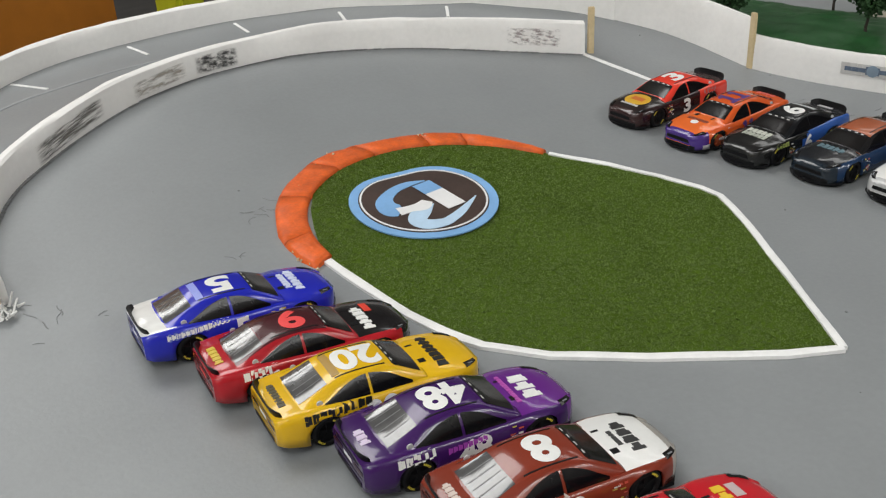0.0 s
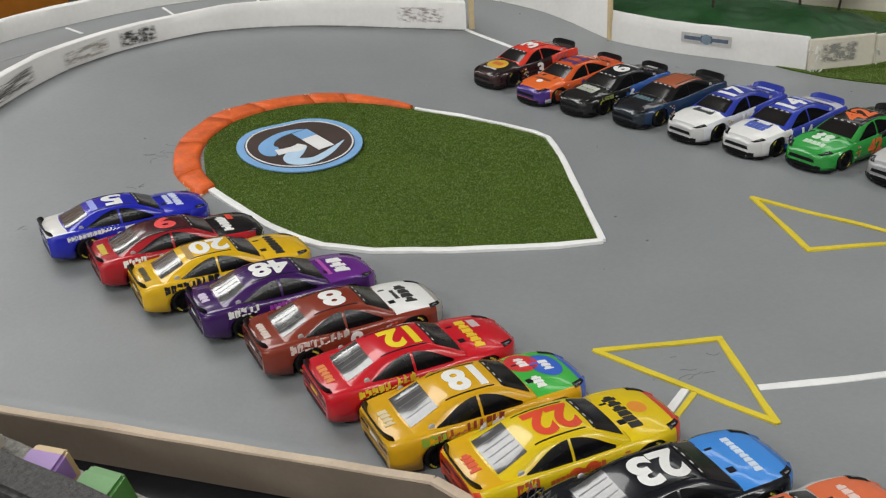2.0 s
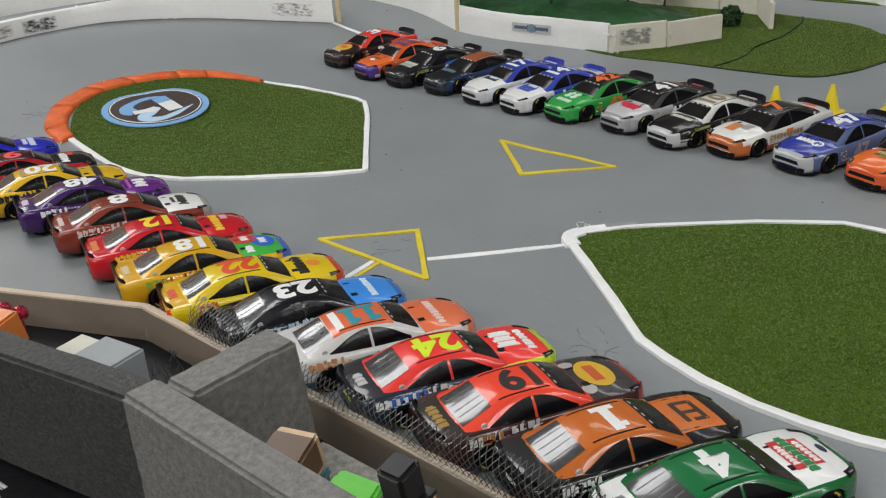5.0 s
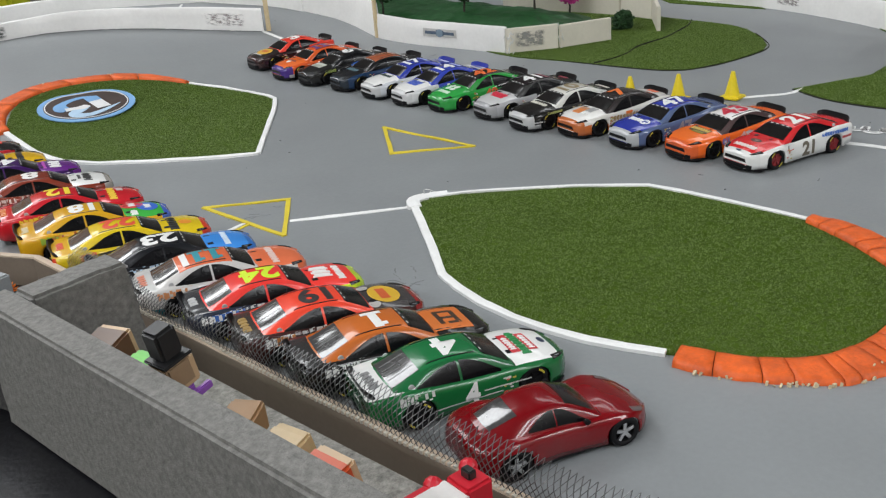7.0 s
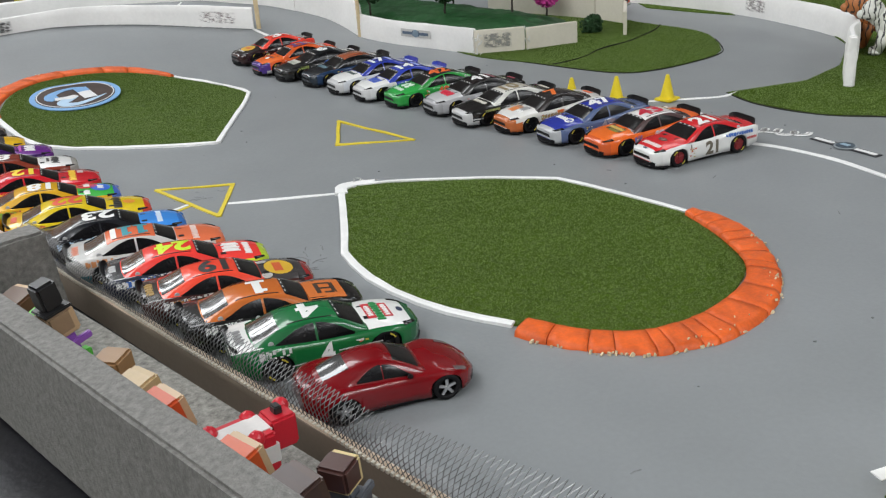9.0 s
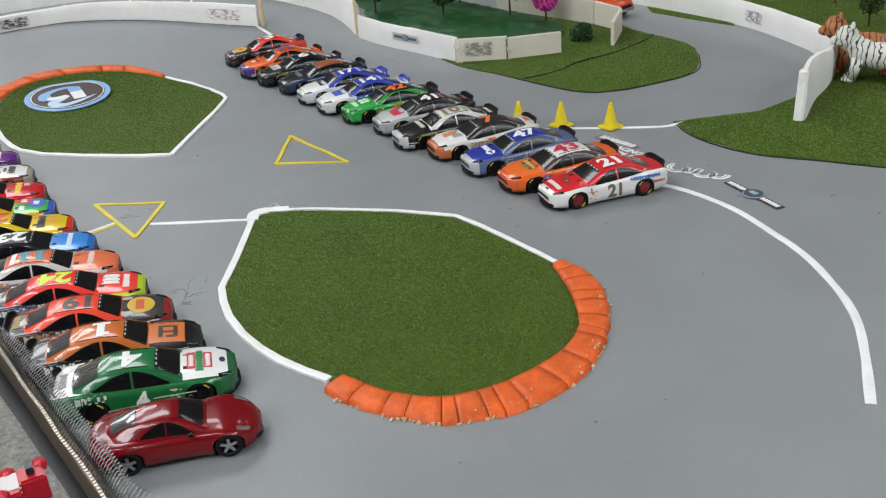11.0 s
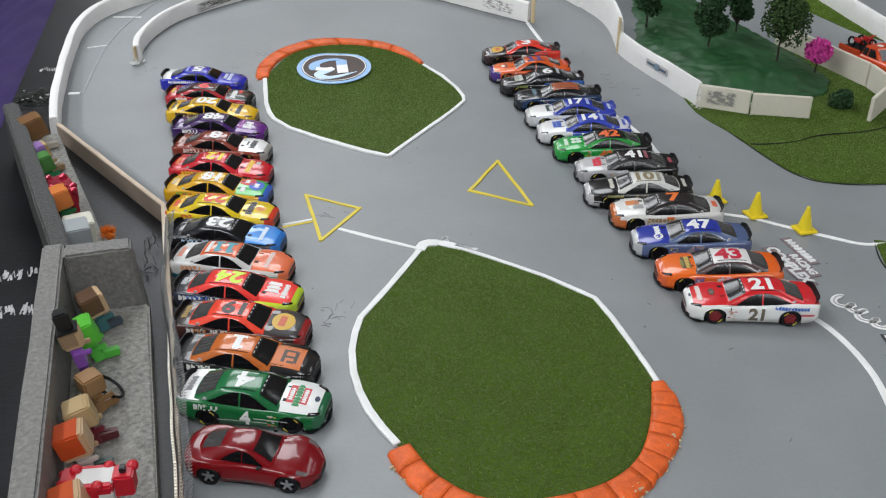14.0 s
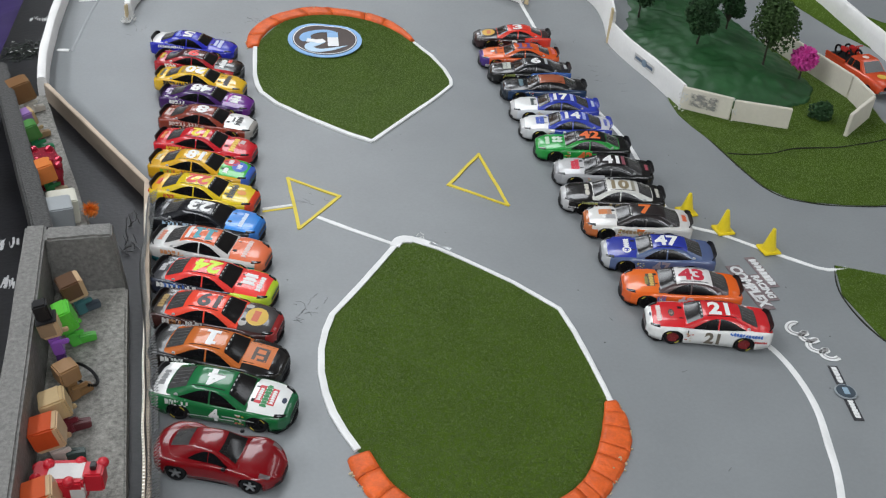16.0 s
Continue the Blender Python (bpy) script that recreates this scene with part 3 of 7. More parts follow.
INNER = [(-0.1185, 0.603), (-0.1165, 0.622), (-0.104, 0.648), (-0.080, 0.676), (-0.050, 0.695), (-0.013, 0.7125), (0.030, 0.727), (0.068, 0.7335), (0.106, 0.730), (0.145, 0.719), (0.180, 0.703), (0.212, 0.683), (0.245, 0.657), (0.294, 0.617)]
foam_wall("inner_wall", INNER, 0.0075, 0.0155, M_FOAM, "curved white foam wall with a rounded top and smudged prints", grow=lambda x: 1.0 + 0.35 * min(1.0, max(0.0, (x - 0.12) / 0.16)))
OUTER = [(-0.189, 0.466), (-0.191, 0.510), (-0.189, 0.560), (-0.183, 0.615), (-0.174, 0.660), (-0.159, 0.690), (-0.137, 0.710), (-0.109, 0.727), (-0.080, 0.755), (-0.048, 0.789), (-0.013, 0.820), (0.032, 0.8395), (0.078, 0.8445), (0.120, 0.843), (0.163, 0.835), (0.200, 0.818), (0.238, 0.795), (0.284, 0.738), (0.318, 0.703), (0.349, 0.672), (0.366, 0.640)]
foam_wall("outer_wall", OUTER, 0.0085, 0.0150, M_FOAM, "curved white foam wall round the far turn", grow=lambda x: 1.0 + 0.6 * min(1.0, max(0.0, (x - 0.22) / 0.12)))
foam_wall("side_wall", [(0.3665, 0.640), (0.3775, 0.602), (0.3745, 0.568), (0.3640, 0.531)], 0.0060, 0.032, M_FOAM, "white foam wall bending beside the green hill")
foam_wall("side_wall", [(0.3625, 0.529), (0.3640, 0.500), (0.3700, 0.440), (0.3725, 0.3785)], 0.0050, 0.0225, M_FOAM, "low white foam wall below the green hill", step=0.01)


def post(x, y, h, label="flat pale wooden craft stick holding the wall", turn=0.0, w=0.0022):
    bm = bmesh.new()
    m = pose(x, y, bank(x, y), 0, 0, turn)
    rounded_box(bm, -w, w, -0.0012, 0.0012, -0.004, h, 0.0005, m)
    return tagged(part("craft_stick", bm, M_STICK, smooth=True), label, "craft stick", "wall sticks")


post(0.2975, 0.6135, 0.031, turn=-40)
post(0.3675, 0.6365, 0.036, turn=-60)
post(0.3605, 0.5290, 0.037, turn=80)
post(-0.1200, 0.6010, 0.015, turn=70)


def board(a, b, t, z0, z1, name, mat, label, kind=""):
    """A straight strip standing on edge."""
    bm = bmesh.new()
    a, b = Vector((*a, 0)), Vector((*b, 0))
    d = b - a
    m = Matrix.Translation(a) @ Matrix.Rotation(math.atan2(d.y, d.x), 4, "Z")
    rounded_box(bm, 0, d.length, -t / 2, t / 2, z0, z1, min(0.0006, t / 5), m)
    return tagged(part(name, bm, mat), label, "barrier", kind=kind)


board((0.3705, 0.3775), (0.4060, 0.3480), 0.0036, 0.0, 0.0215, "foam_board", M_CARD, "pale foam board strip standing on the lawn")
board((0.4075, 0.3475), (0.4525, 0.3245), 0.0036, 0.0, 0.0200, "foam_board", M_CARD, "pale foam board strip with a taped joint")
board((0.5420, 0.5200), (0.5525, 0.3790), 0.0034, 0.0, 0.0235, "foam_board", M_CARD, "beige foam board strip standing beside the road")
board((0.5525, 0.3780), (0.5455, 0.3380), 0.0034, 0.0, 0.0235, "foam_board", M_CARD, "short beige foam board strip between two others")
board((0.5455, 0.3370), (0.4980, 0.3030), 0.0034, 0.0, 0.0225, "foam_board", M_CARD, "beige foam board strip with a raised end beside the lawn")
# glue strings at the joints
M_GLUE = surface("clear_hot_glue", (0.72, 0.72, 0.70), 0.25, 0, 0.5, 0.05, 200, 900)
for gx, gy, g_seed in ((0.3700, 0.3775, 1), (0.4072, 0.3490, 2), (0.366, 0.372, 3)):
    bm = bmesh.new()
    random.seed(g_seed)
    for k in range(10):
        a = Vector((gx + random.uniform(-0.003, 0.004), gy - 0.0024 + random.uniform(-0.003, 0.002), random.uniform(0.0, 0.021)))
        b = a + Vector((random.uniform(-0.003, 0.003), random.uniform(-0.002, 0.001), random.uniform(-0.006, 0.004)))
        b.z = max(0.0004, b.z)
        cyl(bm, a, b, 0.0006, 0.0004, 5)
    tagged(part("hot_glue", bm, M_GLUE), "stringy clear hot glue at a joint", "glue")

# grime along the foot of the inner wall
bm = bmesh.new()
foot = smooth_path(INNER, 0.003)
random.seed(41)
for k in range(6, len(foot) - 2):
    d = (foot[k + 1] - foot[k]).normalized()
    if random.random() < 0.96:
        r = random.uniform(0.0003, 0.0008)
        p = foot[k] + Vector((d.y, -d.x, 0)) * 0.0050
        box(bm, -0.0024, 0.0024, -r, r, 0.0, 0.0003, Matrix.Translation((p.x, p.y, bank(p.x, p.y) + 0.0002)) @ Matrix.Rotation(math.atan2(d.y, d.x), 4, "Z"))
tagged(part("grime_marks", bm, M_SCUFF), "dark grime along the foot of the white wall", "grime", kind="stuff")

LOOP = [(0.700, 0.70), (0.668, 0.52), (0.648, 0.390), (0.642, 0.310), (0.627, 0.236), (0.588, 0.147), (0.553, 0.110), (0.505, 0.0865), (0.468, 0.0740), (0.424, 0.0530)]
foam_wall("loop_wall", LOOP, 0.0070, 0.0355, M_FOAM, "white foam wall bending round the loop of track", wob=0.0009, grow=lambda x: 1.0 - 0.36 * min(1.0, max(0.0, (x - 0.455) / 0.10)))
bm = bmesh.new()
rounded_box(bm, -0.0017, 0.0017, -0.0034, 0.0034, 0, 0.0370, 0.0010, pose(0.4215, 0.0525, 0.0, 0, 9, 20))
tagged(part("wall_end", bm, M_FOAM, smooth=True), "white foam end piece of the loop wall", "barrier wall", kind="structure")


# ---- plain printed marks on the walls ----
M_PBLUE = surface("blue_grey_print", (0.10, 0.14, 0.20), 0.6, 0, 0, 0.2, 300, 900)


def on_path(path, frac, off):
    s = frac * (len(path) - 1)
    k = min(int(s), len(path) - 2)
    p = path[k].lerp(path[k + 1], s - k)
    d = (path[k + 1] - path[k]).normalized()
    return Vector((p.x - d.y * off, p.y + d.x * off, 0)), math.atan2(d.y, d.x)


def stain_material(name, ink, along, across, cut, strength):
    """Ink rubbed into foam: streaks that run along the print and fade out at its rim."""
    m = bpy.data.materials.new(name)
    m.use_nodes = True
    n, l = m.node_tree.nodes, m.node_tree.links
    p = n["Principled BSDF"]
    p.inputs["Roughness"].default_value = 0.7
    uv = n.new("ShaderNodeUVMap")
    mp = n.new("ShaderNodeMapping")
    mp.inputs["Scale"].default_value = (along, across, 1)
    l.new(uv.outputs["UV"], mp.inputs["Vector"])
    t = n.new("ShaderNodeTexNoise")
    t.inputs["Scale"].default_value, t.inputs["Detail"].default_value, t.inputs["Roughness"].default_value = 1.0, 5.0, 0.7
    l.new(mp.outputs["Vector"], t.inputs["Vector"])
    rg = n.new("ShaderNodeMapRange")
    rg.inputs["From Min"].default_value, rg.inputs["From Max"].default_value = cut, cut + 0.16
    l.new(t.outputs["Fac"], rg.inputs["Value"])
    # soft rim: 16 u (1 - u) v (1 - v)
    sep = n.new("ShaderNodeSeparateXYZ")
    l.new(uv.outputs["UV"], sep.inputs["Vector"])
    fade = rg.outputs["Result"]
    for axis in ("X", "Y"):
        inv = n.new("ShaderNodeMath")
        inv.operation, inv.inputs[0].default_value = "SUBTRACT", 1.0
        l.new(sep.outputs[axis], inv.inputs[1])
        prod = n.new("ShaderNodeMath")
        prod.operation = "MULTIPLY"
        l.new(sep.outputs[axis], prod.inputs[0])
        l.new(inv.outputs[0], prod.inputs[1])
        four = n.new("ShaderNodeMath")
        four.operation, four.inputs[1].default_value, four.use_clamp = "MULTIPLY", 9.0, True
        l.new(prod.outputs[0], four.inputs[0])
        both = n.new("ShaderNodeMath")
        both.operation = "MULTIPLY"
        l.new(fade, both.inputs[0])
        l.new(four.outputs[0], both.inputs[1])
        fade = both.outputs[0]
    amount = n.new("ShaderNodeMath")
    amount.operation, amount.inputs[1].default_value = "MULTIPLY", strength
    l.new(fade, amount.inputs[0])
    p.inputs["Base Color"].default_value = hexa(*ink)
    l.new(amount.outputs[0], p.inputs["Alpha"])
    return m


def wall_stain(pts, frac, off, z, w, h, mat, label, slant=0.0):
    """A thin skin that follows the wall's face, with a stain or a worn print on it."""
    path = smooth_path(pts, 0.003)
    total = sum((b - a).length for a, b in zip(path, path[1:]))
    bm = bmesh.new()
    lay = bm.loops.layers.uv.new("UVMap")
    grid, n = [], 24
    for k in range(n + 1):
        u = k / n
        p, a = on_path(path, min(0.999, max(0.0, frac + (u - 0.5) * w / total)), off)
        zc = bank(p.x, p.y) + z + slant * (u - 0.5)
        grid.append([(bm.verts.new((p.x, p.y, zc + h * (v - 0.5))), (u, v)) for v in (0, 0.5, 1)])
    for a, b in zip(grid, grid[1:]):
        for k in range(2):
            quad = (a[k], b[k], b[k + 1], a[k + 1])
            f = bm.faces.new([q[0] for q in quad])
            for loop, q in zip(f.loops, quad):
                loop[lay].uv = q[1]
    return tagged(part("wall_print", bm, mat), label, "printed sticker")


def wall_print(pts, frac, off, z, w, h, mats, label):
    """A winged mark of plain bars on a wall's face."""
    path = smooth_path(pts, 0.003)
    total = sum((b - a).length for a, b in zip(path, path[1:]))
    root = empty("wall_print", label, "printed sticker")
    bm = bmesh.new()
    for k in range(16):
        c = (k + 0.5) / 16 - 0.5
        p, a = on_path(path, frac + c * w / total, off)
        tall = h * 0.5 if abs(c) < 0.12 else h * 0.26
        box(bm, -w / 32, w / 32, -0.0002, 0.0002, z - tall / 2, z + tall / 2, pose(p.x, p.y, bank(p.x, p.y), 0, 0, math.degrees(a)))
    part("wings", bm, mats[0], root)
    bm = bmesh.new()
    for k in range(12):
        p, a = on_path(path, frac + ((k + 0.5) / 12 - 0.5) * w * 1.14 / total, off + 0.0003)
        box(bm, -w * 1.14 / 24, w * 1.14 / 24, -0.0002, 0.0002, z - h * 0.36, z + h * 0.36, pose(p.x, p.y, bank(p.x, p.y), 0, 0, math.degrees(a)))
    part("paper", bm, mats[1], root)
    bm = bmesh.new()
    p, a = on_path(path, frac, off)
    m = pose(p.x, p.y, bank(p.x, p.y) + z, 90, 0, math.degrees(a))
    cyl(bm, m @ Vector((0, 0, -0.0004)), m @ Vector((0, 0, 0.0005)), h * 0.36, h * 0.36, 20)
    part("centre", bm, mats[-1], root)
    return root


wall_stain(INNER, 0.925, -0.0042, 0.0105, 0.034, 0.0125, stain_material("worn_red_print", (0.36, 0.30, 0.30), 6, 5, 0.46, 0.75), "faded reddish print worn off the white wall")
wall_stain(INNER, 0.505, -0.0042, 0.0072, 0.030, 0.0110, stain_material("dark_rubbed_print", (0.05, 0.05, 0.05), 5, 4, 0.40, 0.85), "dark print half rubbed off the white wall")
wall_stain(INNER, 0.42, -0.0042, 0.0068, 0.042, 0.0095, stain_material("brown_smudge", (0.38, 0.34, 0.29), 2.2, 3, 0.42, 0.7), "brownish smudge on the white wall", 0.002)
wall_stain(INNER, 0.275, -0.0042, 0.0070, 0.056, 0.0105, stain_material("long_dark_smudge", (0.14, 0.13, 0.12), 3, 8, 0.40, 0.8), "long dark smudge on the white wall", 0.003)
wall_stain([(0.3705, 0.3775), (0.38825, 0.36275), (0.4060, 0.3480)], 0.46, -0.0022, 0.0115, 0.024, 0.0140, stain_material("grey_board_print", (0.26, 0.26, 0.25), 4, 4, 0.40, 0.8), "grey faded print on the pale foam board")
wall_stain(LOOP, 0.62, -0.0043, 0.0115, 0.028, 0.0125, stain_material("grey_loop_print", (0.34, 0.31, 0.31), 5, 5, 0.42, 0.8), "faded print on the loop wall")
wall_print([(0.3625, 0.529), (0.3640, 0.500), (0.3700, 0.440), (0.3725, 0.3785)], 0.52, -0.0036, 0.013, 0.032, 0.010, (M_PBLUE, surface("pale_grey_paper", (0.56, 0.55, 0.53), 0.6, 0, 0, 0.1, 300, 900), surface("pale_blue_centre", (0.22, 0.30, 0.38), 0.5)), "blue-grey winged emblem on the white wall")

# ---- stand wall beside the parked cars ----
def strip_wall(pts, t, z0, z1, name, label):
    root = empty(name, label, "wall")
    for a, b in zip(pts, pts[1:]):
        bm = bmesh.new()
        a, b = Vector((*a, 0)), Vector((*b, 0))
        d = b - a
        m = Matrix.Translation(a) @ Matrix.Rotation(math.atan2(d.y, d.x), 4, "Z")
        rounded_box(bm, -t * 0.2, d.length + t * 0.2, -t / 2, t / 2, z0, z1 - 0.0006, 0.0004, m)
        part("panel", bm, M_EDGE, root)
        bm = bmesh.new()
        n = int(d.length / 0.004)
        path = [a.lerp(b, k / n) for k in range(n + 1)]
        for p in path:
            p.z = z1 - 0.0006
        sweep(bm, path, [(-t / 2, 0), (-t / 2 + 0.0003, 0.0007), (t / 2 - 0.0003, 0.0008), (t / 2, 0)], base=lambda x, y: 0.0, wob=0.0003)
        part("top_edge", bm, M_RAWEDGE, root, "raw pale top edge")
    return root


strip_wall([(-0.1070, -0.34), (-0.1060, 0.0), (-0.1040, 0.2870), (-0.1870, 0.4690)], 0.0038, -0.0071, 0.0090, "board_wall", "brown board wall with a raw pale edge along the track")

# wire mesh fence: two families of crossing wires
FENCE = empty("mesh_fence", "bent strip of diamond wire mesh along the wall", "fence")
bm = bmesh.new()
FY0, FY1, FH = -0.165, 0.258, 0.0118


def fence_point(y, u):
    wave = 0.0012 * noise.noise(Vector((y * 30, 1.7, 0)))
    lean = max(0.0, u - 0.5)
    fall = min(1.0, max(0.0, (-0.035 - y) / 0.07))
    over = 0.0075 * math.exp(-(((y - 0.16) / 0.05) ** 2))
    return Vector((-0.1066 + 0.008 * y / 0.3 * 0.4 + (0.0018 - over) * u + wave + 0.026 * fall * max(0.0, u - 0.3) + 0.024 * lean * lean + 0.003 * lean * noise.noise(Vector((y * 12, 4, 0))), y, 0.0088 + FH * (u - 0.30 * fall * max(0.0, u - 0.3)) * (0.94 + 0.10 * noise.noise(Vector((y * 25, 9, 0))))))


pitch, levels = 0.0023, 8
n = int((FY1 - FY0) / pitch)
for k in range(n):
    y = FY0 + k * pitch
    for q in range(levels):
        u0, u1 = q / levels, (q + 1) / levels
        mid = (q % 2) * pitch / 2
        a = fence_point(y + mid, u0)
        for s in (-1, 1):
            b = fence_point(y + mid + s * pitch / 2, u1)
            cyl(bm, a, b, 0.00016, 0.00016, 4, caps=False)
part("wire_mesh", bm, M_WIRE, FENCE)
bm = bmesh.new()
for k in range(n):
    p = fence_point(FY0 + k * pitch, 0.0)
    box(bm, p.x - 0.0015, p.x - 0.0003, p.y - 0.0006, p.y + 0.0006, 0.0083, 0.0096)
tagged(part("wire_loops", bm, surface("bright_wire_ends", (0.66, 0.63, 0.55), 0.35, 0.5, 0, 0.2, 300, 900), FENCE), kind="stuff")
# loose wire ends where the wall bends
bm = bmesh.new()
random.seed(31)
for k in range(26):
    a = Vector((-0.110 + random.uniform(-0.012, 0.0), 0.235 + random.uniform(-0.02, 0.03), -0.0066))
    b = a + Vector((random.uniform(-0.006, 0.006), random.uniform(-0.006, 0.006), random.uniform(0.0, 0.010)))
    cyl(bm, a, b, 0.00025, 0.00025, 4)
tagged(part("wire_offcuts", bm, M_WIRE), "tangle of loose cut wire on the black table", "wire", kind="stuff")


# ---- foam stands ----
def stand_block(name, boxes, label, turn, origin, mat=None):
    root = empty(name, label, "grandstand", "foam grandstands")
    m = Matrix.Translation(origin) @ Matrix.Rotation(radians(turn), 4, "Z")
    for pname, (x0, x1, y0, y1, z0, z1) in boxes:
        b2 = bmesh.new()
        box(b2, x0, x1, y0, y1, z0, z1)
        if pname == "end_wall":
            for v in b2.verts:
                if v.co.x > 0.03 and v.co.z < 0.02:
                    v.co.x += 0.0046
        b2.transform(m)
        bmesh.ops.subdivide_edges(b2, edges=[e for e in b2.edges if e.calc_length() > 0.03], cuts=14, use_grid_fill=True)
        bmesh.ops.bevel(b2, geom=[e for e in b2.edges if len(e.link_faces) == 2 and e.calc_face_angle(0) > 0.5], offset=0.0013, segments=2, affect="EDGES")
        for v in b2.verts:
            v.co += Vector((noise.noise(v.co * 220), noise.noise(v.co * 220 + Vector((5, 0, 0))), noise.noise(v.co * 220 + Vector((9, 0, 0))))) * 0.00045
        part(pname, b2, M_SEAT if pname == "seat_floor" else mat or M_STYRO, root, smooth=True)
    return root


stand_block("foam_stand", (("seat_floor", (0.0118, 0.0548, -0.34, 0.1605, -0.0070, 0.0060)), ("rear_wall", (0.0, 0.0120, -0.34, 0.178, -0.0070, 0.0450)), ("end_wall", (0.0122, 0.0500, 0.1600, 0.1745, -0.0070, 0.0452))),
            "grey sprayed foam grandstand shaped like an open trough", 0.4, (-0.1705, 0.0, 0.0))
stand_block("foam_stand", (("seat_floor", (0.0122, 0.0365, 0.004, 0.250, -0.0070, 0.0130)), ("rear_wall", (0.0, 0.0120, -0.004, 0.262, -0.0070, 0.0402))),
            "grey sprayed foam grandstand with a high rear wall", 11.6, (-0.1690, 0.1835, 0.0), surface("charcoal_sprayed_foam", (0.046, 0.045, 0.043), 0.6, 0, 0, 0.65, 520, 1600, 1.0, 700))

# ---- hill with its trees ----
HILL = [(0.3700, 0.640), (0.3790, 0.602), (0.3780, 0.565), (0.3675, 0.529), (0.3690, 0.480), (0.3740, 0.440), (0.3765, 0.3900), (0.398, 0.3850), (0.430, 0.3700), (0.466, 0.3610), (0.502, 0.3700), (0.526, 0.398), (0.536, 0.452), (0.538, 0.52), (0.54, 0.62), (0.54, 0.80), (0.42, 0.82)]


def hill_height(x, y):
    d = 9.0
    for (ax, ay), (bx, by) in zip(HILL, HILL[1:] + HILL[:1]):
        a, b, p = Vector((ax, ay)), Vector((bx, by)), Vector((x, y))
        t = max(0, min(1, (p - a).dot(b - a) / (b - a).length_squared))
        d = min(d, (p - a.lerp(b, t)).length)
    rise = 1 - math.exp(-((d / 0.042) ** 1.25))
    crease = math.exp(-((noise.noise(Vector((x * 13, y * 13, 5.3))) / 0.045) ** 2))
    return 0.002 + 0.017 * rise - 0.0018 * rise * crease + 0.003 * rise * noise.noise(Vector((x * 28, y * 28, 3))) + 0.0014 * (0.5 - abs(noise.noise(Vector((x * 45, y * 45, 8))))) + 0.0016 * noise.noise(Vector((x * 90, y * 90, 1)))


bm = bmesh.new()
GX, GY = 104, 236
vid = {}
for i in range(GX):
    for j in range(GY):
        x, y = 0.362 + 0.204 * i / (GX - 1), 0.33 + 0.49 * j / (GY - 1)
        if inside(HILL, np.array([[x, y]]))[0]:
            vid[i, j] = bm.verts.new((x, y, hill_height(x, y)))
for i in range(GX - 1):
    for j in range(GY - 1):
        q = [vid.get(k) for k in ((i, j), (i + 1, j), (i + 1, j + 1), (i, j + 1))]
        if all(q):
            bm.faces.new(q).smooth = True
rim = [e for e in bm.edges if len(e.link_faces) == 1]
low = bmesh.ops.extrude_edge_only(bm, edges=rim)["geom"]
for v in low:
    if isinstance(v, bmesh.types.BMVert):
        v.co.z = -0.002
bmesh.ops.recalc_face_normals(bm, faces=bm.faces[:])
tagged(part("hill", bm, M_HILL), "glossy dark green painted plaster hill", "hill", kind="structure")


